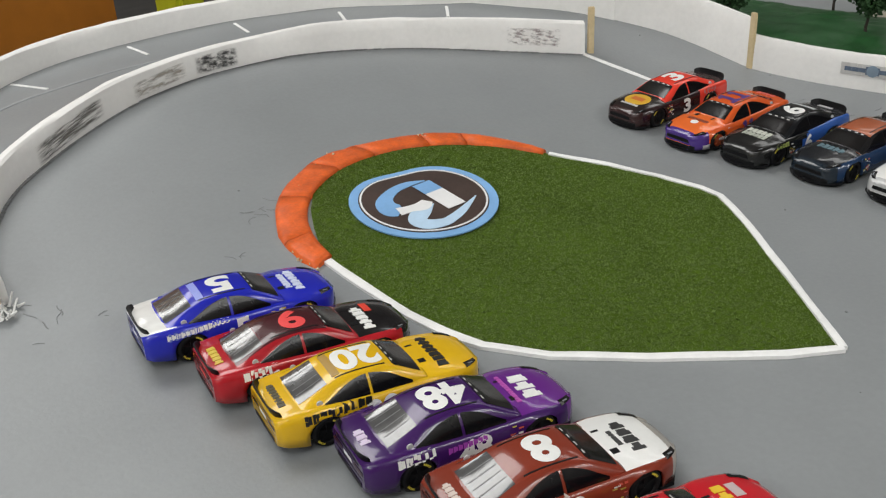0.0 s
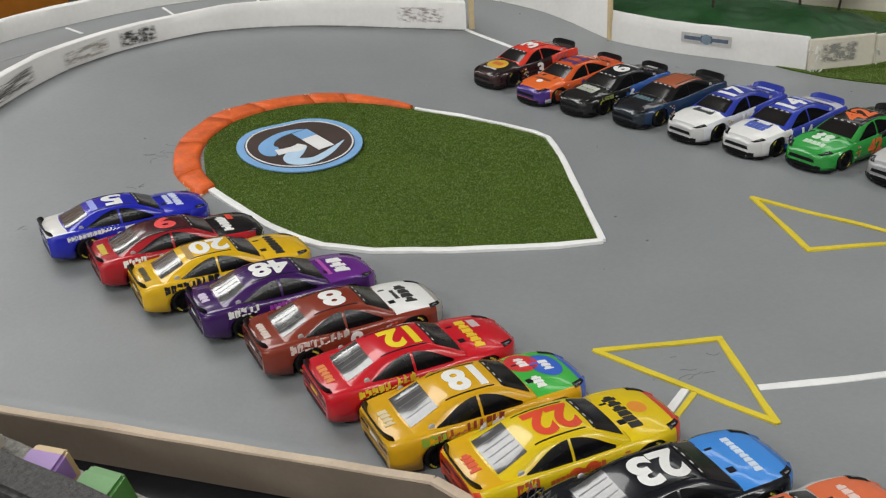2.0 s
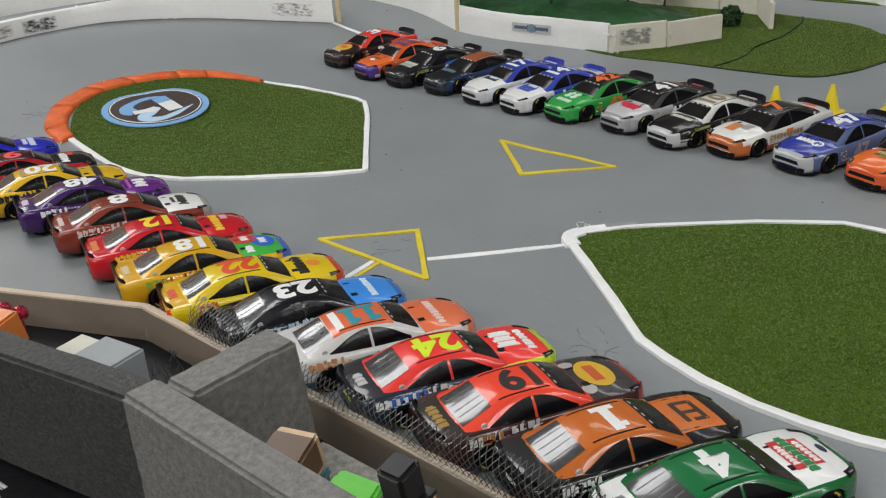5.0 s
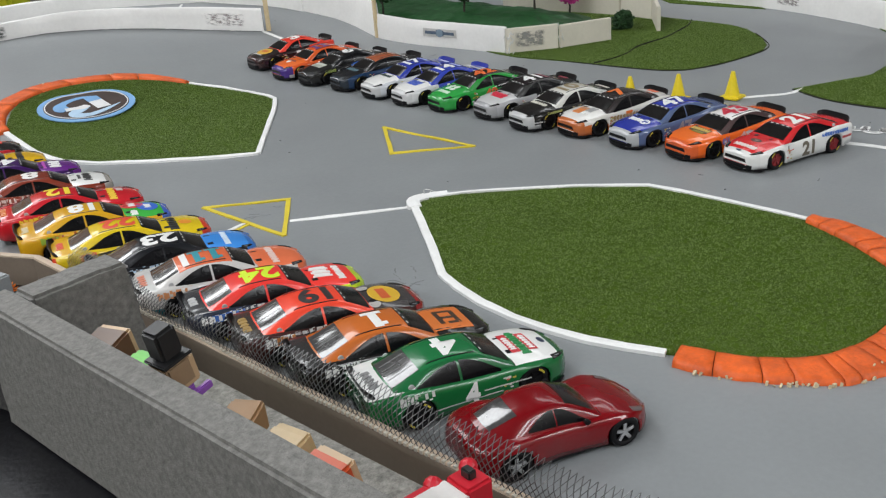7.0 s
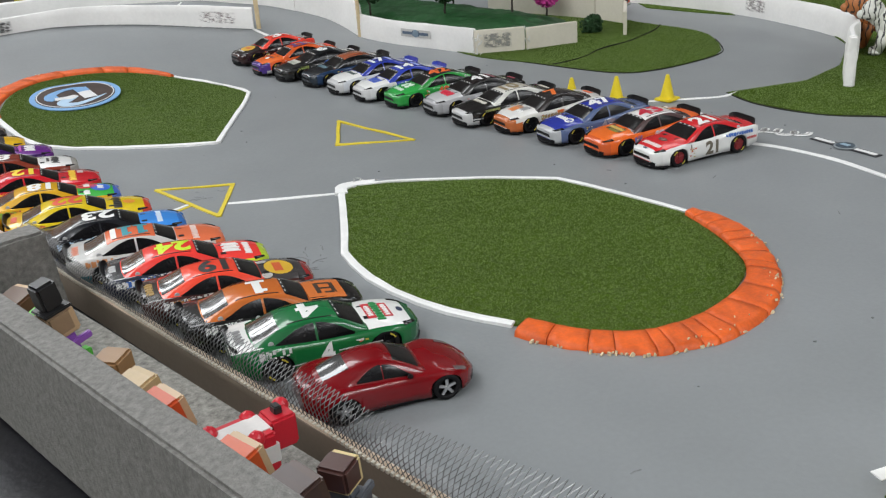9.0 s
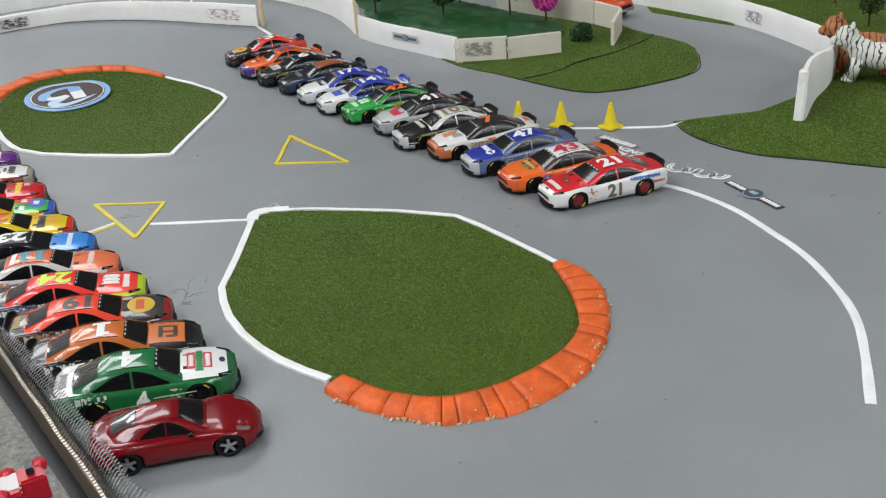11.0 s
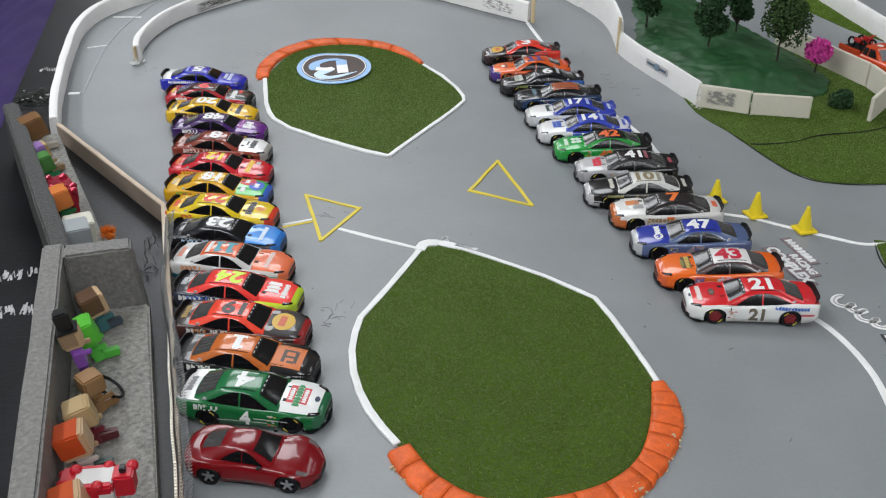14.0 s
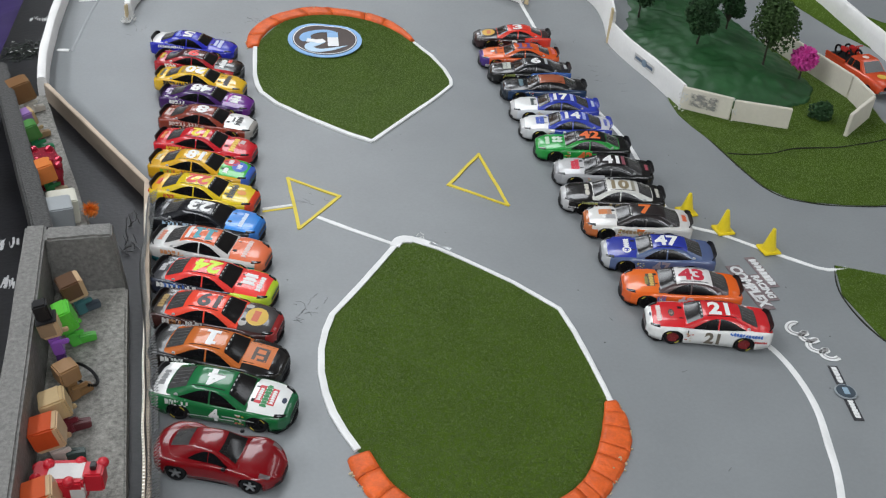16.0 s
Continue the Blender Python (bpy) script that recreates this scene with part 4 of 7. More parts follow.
def tree(x, y, z, trunk, crown_r, crown_h, mat, name, label, seed, clumps=900, ball=False):
    root = empty(name, label, "model tree", "model trees")
    root.location = (x, y, z)
    rng = random.Random(seed)
    bm = bmesh.new()
    p = Vector((0, 0, -0.003))
    for k in range(4):
        q = Vector((rng.uniform(-0.0008, 0.0008), rng.uniform(-0.0008, 0.0008), trunk * (k + 1) / 4 + crown_h * 0.10 * k))
        cyl(bm, p, q, 0.0013 - 0.0002 * k, 0.0011 - 0.0002 * k, 7)
        p = q
    for k in range(9):
        a = rng.uniform(0, 6.28)
        h0 = trunk * rng.uniform(0.75, 1.2)
        e = Vector((math.cos(a) * crown_r * 0.7, math.sin(a) * crown_r * 0.7, trunk + crown_h * rng.uniform(0.2, 0.8)))
        cyl(bm, (0, 0, h0), e, 0.0006, 0.0002, 5)
    part("trunk", bm, M_TRUNK, root)
    verts, faces = [], []
    lumps = [(rng.uniform(0, 6.28), rng.uniform(0.15, 0.95), rng.uniform(0.2, 0.62), rng.uniform(0.30, 0.5)) for _ in range(16)]
    for k in range(clumps):
        if ball:
            d = Vector((rng.gauss(0, 1), rng.gauss(0, 1), rng.gauss(0, 1))).normalized()
            c = Vector((0, 0, trunk + crown_h / 2)) + Vector((d.x * crown_r, d.y * crown_r, d.z * crown_h / 2)) * rng.uniform(0.55, 1.08)
        else:
            a, h, ro, rr = lumps[k % 16]
            prof = math.sin(math.pi * min(0.97, 0.18 + 0.80 * h)) ** 0.7
            base = Vector((math.cos(a) * crown_r * ro * prof, math.sin(a) * crown_r * ro * prof, trunk + crown_h * h))
            d = Vector((rng.gauss(0, 1), rng.gauss(0, 1), rng.gauss(0, 1))).normalized()
            c = base + d * crown_r * rr * rng.uniform(0.7, 1.1) * (0.7 + 0.5 * prof)
        r = rng.uniform(0.0009, 0.0020) * (1.0 if not ball else 1.15)
        t1 = Vector((rng.gauss(0, 1), rng.gauss(0, 1), rng.gauss(0, 1))).normalized()
        t2 = t1.orthogonal().normalized()
        t3 = t1.cross(t2)
        b = len(verts)
        verts += [c + t1 * r, c - t1 * r * 0.7 + t2 * r, c - t1 * r * 0.7 - t2 * r * 0.5 + t3 * r * 0.9, c - t1 * r * 0.6 - t2 * r * 0.4 - t3 * r * 0.9]
        faces += [(b, b + 1, b + 2), (b, b + 2, b + 3), (b, b + 3, b + 1), (b + 1, b + 3, b + 2)]
    me = bpy.data.meshes.new("crown")
    me.from_pydata([tuple(v) for v in verts], [], faces)
    me.materials.append(mat)
    ob = new("crown", me)
    ob.parent = root
    return root


def hz(x, y):
    return hill_height(x, y)


tree(0.4400, 0.4850, hz(0.440, 0.485), 0.009, 0.0185, 0.070, M_LEAF, "conifer_tree", "dense dark green model tree on the hill", 1, 5200)
tree(0.4880, 0.4360, hz(0.488, 0.436), 0.022, 0.0270, 0.040, M_LEAF2, "leafy_tree", "round olive green model tree with a thin trunk", 2, 3200)
tree(0.5000, 0.5330, hz(0.50, 0.533), 0.008, 0.0170, 0.056, M_LEAF, "conifer_tree", "dark green model tree further up the hill", 3, 3600)
tree(0.4150, 0.5750, hz(0.415, 0.575), 0.012, 0.0160, 0.056, M_LEAF, "conifer_tree", "dark green model tree near the wall", 4, 3000)
tree(0.4500, 0.6500, hz(0.45, 0.65), 0.014, 0.020, 0.056, M_LEAF2, "leafy_tree", "green model tree at the back of the hill", 5, 2400)
tree(0.5200, 0.4170, hz(0.520, 0.417), 0.011, 0.0118, 0.022, M_PINK, "blossom_tree", "small bright pink pompom tree", 6, 900, True)
tree(0.4960, 0.3400, 0.001, 0.001, 0.0110, 0.013, M_LEAF, "shrub", "low dark green shrub on the lawn", 7, 900)
for k, (x, y) in enumerate(((0.69, 0.16), (0.73, 0.08), (0.76, 0.24), (0.80, 0.02))):
    tree(x, y, 0.0012, 0.012, 0.016, 0.045, M_LEAF if k % 2 else M_LEAF2, "leafy_tree", "green model tree outside the loop wall", 20 + k, 900)


# ---- things on the track ----
def cone(x, y, h=0.0215):
    root = empty("traffic_cone", "small bright yellow plastic traffic cone", "traffic cone", "yellow cones")
    root.location = (x, y, 0.0004)
    bm = bmesh.new()
    rounded_box(bm, -0.0068, 0.0068, -0.0068, 0.0068, 0, 0.0018, 0.0005)
    part("base", bm, M_YPLAST, root)
    bm = bmesh.new()
    cyl(bm, (0, 0, 0.0018), (0, 0, h), 0.0052, 0.0012, 20)
    part("body", bm, M_YPLAST, root, smooth=True)
    return root


cone(0.2900, 0.2010, 0.0170)
cone(0.3060, 0.1725, 0.0182)
cone(0.3270, 0.1430, 0.0185)
cone(-0.0050, -0.1660, 0.0195)

# round emblem lying on the turf, with plain shapes
EMBLEM = empty("emblem", "round blue, white and dark brown printed emblem on the turf", "emblem sign")
EMBLEM.matrix_world = pose(0.0664, 0.5488, bank(0.0664, 0.5488) + 0.0016, 6.7, 0, -12)


def waist(turn):
    """The badge's outline draws in a little on one side."""
    return 1 - 0.16 * math.exp(-(((turn - 0.30) / 0.085) ** 2))


def disc(r0, r1, z0, z1, mat, name, squash=0.985, n=72):
    bm = bmesh.new()
    rings = []
    for r, z in ((r0, z0), (r1, z0), (r1, z1), (r0, z1)):
        rings.append([bm.verts.new((r * waist(k / n) * math.cos(2 * math.pi * k / n), r * waist(k / n) * squash * math.sin(2 * math.pi * k / n), z)) for k in range(n)] if r > 0 else None)
    if r0 > 0:
        for a, b in ((0, 1), (1, 2), (2, 3), (3, 0)):
            for k in range(n):
                bm.faces.new((rings[a][k], rings[a][(k + 1) % n], rings[b][(k + 1) % n], rings[b][k]))
    else:
        for k in range(n):
            bm.faces.new((rings[1][k], rings[1][(k + 1) % n], rings[2][(k + 1) % n], rings[2][k]))
        bm.faces.new(rings[1][::-1])
        bm.faces.new(rings[2])
    bmesh.ops.recalc_face_normals(bm, faces=bm.faces[:])
    bmesh.ops.rotate(bm, verts=bm.verts[:], matrix=Matrix.Rotation(radians(-24), 3, "Z"))
    return part(name, bm, mat, EMBLEM)


M_SKY = surface("light_blue_print", (0.21, 0.42, 0.72), 0.36, 0, 0.15, 0.12, 40, 500)
M_SIGNW = surface("white_print", (0.80, 0.80, 0.80), 0.35, 0, 0.2, 0.05, 40, 500)
M_BROWN = surface("dark_brown_print", (0.060, 0.040, 0.034), 0.42, 0, 0, 0.3, 40, 500, 0, 1500, None, 0.25)
disc(0, 0.0364, 0.0005, 0.0012, M_SKY, "blue_rim")
disc(0, 0.0318, 0.0012, 0.0015, M_BROWN, "brown_ring")
disc(0.0303, 0.0312, 0.0015, 0.0018, M_SIGNW, "white_ring")

def ribbon(knots, mat, name, z):
    """A curved stroke whose width swells and thins, in millimetres."""
    line = []
    for k in range(len(knots) - 1):
        p = [Vector(knots[max(0, min(len(knots) - 1, k + d))]) for d in (-1, 0, 1, 2)]
        for s in range(8):
            t = s / 8
            line.append(0.5 * (2 * p[1] + (p[2] - p[0]) * t + (2 * p[0] - 5 * p[1] + 4 * p[2] - p[3]) * t * t + (3 * p[1] - p[0] - 3 * p[2] + p[3]) * t ** 3))
    line.append(Vector(knots[-1]))
    bm = bmesh.new()
    rows = []
    for k, q in enumerate(line):
        d = line[min(k + 1, len(line) - 1)] - line[max(k - 1, 0)]
        side = Vector((-d.y, d.x, 0)).normalized() * max(0.2, q.z) / 2
        rows.append([bm.verts.new((Vector((q.x, q.y, 0)) + side * e + Vector((0, 0, zz))) * MM) for e, zz in ((1, z), (-1, z), (-1, z + 0.3), (1, z + 0.3))])
    for a, b in zip(rows, rows[1:]):
        for k in range(4):
            bm.faces.new((a[k], a[(k + 1) % 4], b[(k + 1) % 4], b[k]))
    bmesh.ops.recalc_face_normals(bm, faces=bm.faces[:])
    part(name, bm, mat, EMBLEM)


M_PALE = surface("pale_blue_print", (0.50, 0.68, 0.86), 0.35, 0, 0.2, 0.10, 60, 500)
ribbon([(10.2, 14.3, 0.6), (1.5, 15.7, 4.4), (-6.8, 14.6, 5.4), (-14.6, 10.5, 6.8), (-19.0, 4.9, 9.6), (-19.0, -1.5, 11.5), (-16.5, -5.0, 8.0)], M_SKY, "blue_lobe", 1.5)
ribbon([(-17.5, -4.6, 7.0), (-11, -5.4, 5.8), (-5, -6.2, 8.0), (-0.5, -3.4, 5.6)], M_SIGNW, "white_lobe", 1.6)
ribbon([(-1.0, -5.0, 6.0), (-8.0, -10.2, 9.0), (-13.4, -14.5, 9.0), (-14.4, -18.4, 8.4), (-11.5, -22.0, 8.4), (-5.5, -24.0, 6.6), (-1.0, -23.6, 5.6), (8.8, -19.8, 4.4), (22.6, -12.0, 0.5)], M_PALE, "pale_lobe", 1.55)
bm = bmesh.new()
box(bm, -0.0036, 0.0138, -0.0053, 0.0053, 0.0019, 0.0022, pose(0.0079, -0.0013, 0, 0, 0, -85))
part("white_bar", bm, M_SIGNW, EMBLEM)
bm = bmesh.new()
box(bm, -0.0138, -0.0036, -0.0053, 0.0053, 0.0019, 0.0022, pose(0.0079, -0.0013, 0, 0, 0, -85))
part("blue_bar_end", bm, M_SKY, EMBLEM)


def word_bars(bm, cx, cy, w, h, rng, n=7, z0=0.0, z1=0.0003, m=None, mat=0):
    """A word that is not spelt out, as a row of plain upright blocks of its size."""
    n = max(3, min(n, round(w / (h * 0.66))))
    step = w / n
    for k in range(n):
        x = cx - w / 2 + k * step
        cut = step * rng.uniform(0.36, 0.5)
        tall, low = h * rng.uniform(0.42, 0.5), h * rng.uniform(0.24, 0.44)
        box(bm, x, x + cut, cy - h * 0.44, cy + tall, z0, z1, m, mat)
        box(bm, x + cut, x + step * 0.84, cy - low, cy + low, z0, z1, m, mat)


M_FADED = surface("faded_white_print", (0.70, 0.70, 0.70), 0.6, 0, 0, 0.2, 300, 900)
M_DECALR = surface("faded_red_decal", (0.21, 0.16, 0.165), 0.6, 0, 0, 0.25, 200, 900)
rng = random.Random(3)
SIGN = empty("track_decal", "grey and faded red sticker with white lettering on the track", "sticker")
SIGN.matrix_world = pose(0.2970, 0.1065, 0.0003, 0, 0, -91) @ Matrix.Scale(1.02, 4)
def lettering(string, x0, x1, y, tall):
    """Raised letters stretched between two ends of a line."""
    bm = text_mesh(string, 0.01, 0.0001, 0.0005)
    xs, ys = [v.co.x for v in bm.verts], [v.co.y for v in bm.verts]
    for v in bm.verts:
        v.co.x = x0 + (x1 - x0) * (v.co.x - min(xs)) / (max(xs) - min(xs))
        v.co.y = y - tall / 2 + tall * (v.co.y - min(ys)) / (max(ys) - min(ys))
        v.co.z += 0.0007
    part("lettering", bm, M_FADED, SIGN)


for x0, x1, y0, y1 in ((-0.0300, 0.0060, 0.0060, 0.0138), (-0.0100, 0.0200, -0.0020, 0.0060), (-0.0220, 0.0285, -0.0125, -0.0020)):
    bm = bmesh.new()
    rounded_box(bm, x0, x1, y0, y1, 0, 0.0003, 0.00008)
    part("backing", bm, M_DECALR, SIGN)
lettering("RACING", -0.0080, 0.0180, 0.0020, 0.0058)
lettering("COMPLEX", -0.0200, 0.0265, -0.0072, 0.0088)
bm = bmesh.new()
word_bars(bm, -0.011, 0.0100, 0.031, 0.0060, rng, 8, 0.0004, 0.0008)
part("lettering", bm, M_FADED, SIGN)
SIGN = empty("track_decal", "white and grey scroll-shaped sticker on the track", "sticker")
SIGN.matrix_world = pose(0.3000, 0.0420, 0.0003, 0, 0, -78)


def big(k):
    """Two tall loops, each followed by low ones."""
    return 1.0 if k % 55 < 26 else 0.52


for wide, zz, mat, pname in ((0.0020, 0.0, M_TAPE, "backing"), (0.0003, 0.0004, matte((0.40, 0.39, 0.39)), "scroll")):
    bm = bmesh.new()
    path = [Vector((-0.0185 + 0.037 * k / 110 - 0.0034 * math.sin(k * 0.2285) * big(k), 0.0052 * math.cos(k * 0.2285) * big(k) - 0.0012, zz)) for k in range(111)]
    sweep(bm, path, [(-wide, 0.0), (-wide, 0.0003), (wide, 0.0003), (wide, 0.0)], base=lambda x, y: 0.0)
    part(pname, bm, mat, SIGN)
SIGN = empty("track_decal", "dark winged sticker with a round blue centre on the track", "sticker")
SIGN.matrix_world = pose(0.2925, -0.0050, 0.0003, 0, 0, -105)
bm = bmesh.new()
box(bm, -0.024, 0.024, -0.0030, 0.0030, 0, 0.0003)
part("wing_plate", bm, surface("charcoal_print", (0.035, 0.035, 0.04), 0.5), SIGN)
bm = bmesh.new()
word_bars(bm, -0.015, 0, 0.015, 0.0036, rng, 5, 0.0004, 0.0007)
word_bars(bm, 0.015, 0, 0.015, 0.0036, rng, 6, 0.0004, 0.0007)
part("lettering", bm, M_TAPE, SIGN)
bm = bmesh.new()
cyl(bm, (0, 0, 0.0004), (0, 0, 0.0009), 0.0066, 0.0066, 24)
part("centre", bm, surface("pale_grey_rim", (0.30, 0.33, 0.35), 0.5), SIGN)
bm = bmesh.new()
cyl(bm, (0, 0, 0.0010), (0, 0, 0.0013), 0.0056, 0.0056, 24)
part("inner_disc", bm, surface("slate_print", (0.045, 0.065, 0.085), 0.5), SIGN)
bm = bmesh.new()
rounded_box(bm, -0.0030, 0.0030, -0.0017, 0.0017, 0.0013, 0.0016, 0.0001)
part("inner_mark", bm, surface("dusty_blue_print", (0.30, 0.42, 0.52), 0.5), SIGN)

# ---- behind the track ----
bm = bmesh.new()
box(bm, -0.10, 0.231, 1.12, 1.42, -0.75, 0.35)
tagged(part("wooden_cabinet", bm, M_WOOD), "orange varnished wooden cabinet side behind the track", "cabinet")
bm = bmesh.new()
rounded_box(bm, 0.2030, 0.2300, 0.96, 1.00, -0.0070, 0.06, 0.004)
tagged(part("plastic_tub", bm, surface("lime_plastic", (0.45, 0.48, 0.02), 0.4)), "lime yellow plastic tub behind the far wall", "tub")
bm = bmesh.new()
rows = []
for i in range(40):
    y = 0.475 + 0.8 * i / 39
    rows.append([bm.verts.new((-0.243 + 0.0503 * (y - 0.475) - 0.30 * k / 9 + 0.006 * math.sin(y * 60 + k), y, -0.020 - 0.20 * (k / 9) ** 1.3 + 0.006 * noise.noise(Vector((y * 20, k * 0.6, 0))))) for k in range(10)])
for a, b in zip(rows, rows[1:]):
    for k in range(9):
        bm.faces.new((a[k], b[k], b[k + 1], a[k + 1])).smooth = True
ob = tagged(part("purple_cloth", bm, M_PURPLE), "deep purple cloth hanging beside the table", "cloth")
ob.modifiers.new("thickness", "SOLIDIFY").thickness = 0.001
# tangle of dark offcuts on the table beside the far wall
for name, colour, label, count, g_seed in (("offcut_tangle", (0.010, 0.016, 0.010), "tangle of dark green and black plastic offcuts on the table", 90, 51), ("glue_crumbs", (0.62, 0.62, 0.60), "pale dried glue crumbs on the black table", 14, 52)):
    bm = bmesh.new()
    random.seed(g_seed)
    for k in range(count):
        x, y = -0.218 + random.uniform(-0.012, 0.016), 0.578 + random.gauss(0, 0.010)
        p = Vector((x, y, -0.0068 + random.uniform(0.0, 0.003)))
        a = random.uniform(0, 6.3)
        for s in range(3 if count > 20 else 1):
            a += random.uniform(-0.9, 0.9)
            q = p + Vector((math.cos(a), math.sin(a), random.uniform(-0.4, 0.4))) * random.uniform(0.0016, 0.0040)
            q.z = max(-0.0067, q.z)
            cyl(bm, p, q, 0.00055, 0.0004, 5)
            p = q
    tagged(part(name, bm, surface(name + "_plastic", colour, 0.5, 0, 0, 0.3, 300, 900)), label, "debris", kind="stuff")
# white streaks painted on the black table
bm = bmesh.new()
random.seed(77)
for cx, cy in ((-0.197, 0.237), (-0.195, 0.191), (-0.21, 0.10), (-0.205, 0.66)):
    for k in range(24):
        x, y = cx + random.uniform(-0.014, 0.008), cy + random.uniform(-0.004, 0.004)
        a = random.uniform(1.3, 1.8)
        path = [Vector((x + math.cos(a) * s * 0.0025, y + math.sin(a) * s * 0.0025, -0.0069)) for s in range(4)]
        w = random.uniform(0.0002, 0.0008)
        sweep(bm, path, [(-w, 0.00005), (0, 0.00025), (w, 0.00005)], base=lambda x, y: 0.0)
tagged(part("paint_streaks", bm, surface("dry_white_paint", (0.48, 0.48, 0.48), 0.7, 0, 0, 0.3, 300, 900)), "dry white brush streaks on the black table", "paint streaks", kind="stuff")

# ---- die-cast stock cars, built in millimetres along +x ----
def lerp_table(x, table):
    if x <= table[0][0]:
        return table[0][1]
    for (a, fa), (b, fb) in zip(table, table[1:]):
        if x <= b:
            return fa + (fb - fa) * (x - a) / (b - a)
    return table[-1][1]


WHEEL_RAD, ARCH = 5.6, 6.5
STOCK = dict(
    axles=(22.4, -21.5),
    width=((-38.2, 12.0), (-37.8, 13.2), (-36.8, 14.0), (-35, 14.5), (-30, 15.1), (-22, 15.4), (-10, 14.7), (8, 14.7), (20, 15.4), (26, 15.1), (30, 14.6), (33, 13.8), (35.2, 12.7), (36.8, 11.2), (38.0, 9.0), (38.5, 7.4)),
    shoulder=((-38.2, 13.4), (-35, 14.4), (-24, 14.6), (-12, 13.2), (-2, 12.2), (8, 11.9), (20, 12.1), (28, 11.2), (34, 10.2), (38.5, 8.7)),
    centre=((-38.2, 14.5), (-35.5, 15.4), (-30, 15.7), (-10, 14.6), (14, 14.4), (20, 14.0), (27, 13.0), (32, 12.0), (35.5, 11.1), (37.4, 10.2), (38.5, 9.2)),
    sill=((-38.2, 5.0), (-35, 4.0), (-29, 2.6), (28, 2.0), (38.5, 2.2)),
    roof=((-30.5, 15.4), (-27, 16.3), (-22, 18.2), (-18, 19.7), (-13.5, 20.8), (-8, 20.95), (-3, 20.65), (1, 20.25), (4.5, 19.6), (7, 18.6), (11, 16.5), (16, 13.9)),
    roof_w=((-30.5, 10.6), (-22, 10.0), (-14, 9.3), (-4, 9.1), (4, 9.5), (9, 10.9), (16, 12.6)), glass=(5.6, 15.3, -29.4, -18.0), base_w=13.2, x0=-38.2, x1=38.5, spoiler=True)
COUPE = dict(
    axles=(20.6, -20.4),
    width=((-35.0, 8.6), (-34.0, 11.6), (-31.5, 14.0), (-27, 15.6), (-20, 16.2), (-12, 14.9), (-3, 13.9), (6, 14.1), (14, 15.2), (20.5, 15.8), (25, 15.1), (28.5, 13.6), (31.5, 11.2), (33.6, 8.2), (35.0, 4.6)),
    shoulder=((-35.0, 12.0), (-31, 13.5), (-20, 14.0), (-8, 12.5), (6, 11.8), (20, 12.4), (27, 10.6), (32, 8.4), (35.0, 6.2)),
    centre=((-35.0, 14.6), (-32, 15.6), (-26, 15.2), (-8, 14.4), (10, 14.1), (19, 13.6), (26, 12.0), (31, 9.8), (33.6, 8.0), (35.0, 6.4)),
    sill=((-35.0, 5.0), (-31, 3.4), (28, 2.2), (35.0, 3.0)),
    roof=((-29.5, 14.9), (-24, 16.7), (-18, 18.7), (-12, 20.0), (-6, 20.5), (-1, 20.2), (3, 19.0), (8, 16.6), (13.5, 13.6)),
    roof_w=((-29.5, 6.4), (-22, 7.4), (-12, 7.9), (-5, 8.0), (3, 8.6), (8, 9.8), (13.5, 11.6)), glass=(1.6, 12.0, -26.6, -15.4), base_w=12.2, x0=-35.0, x1=35.0, spoiler=False)


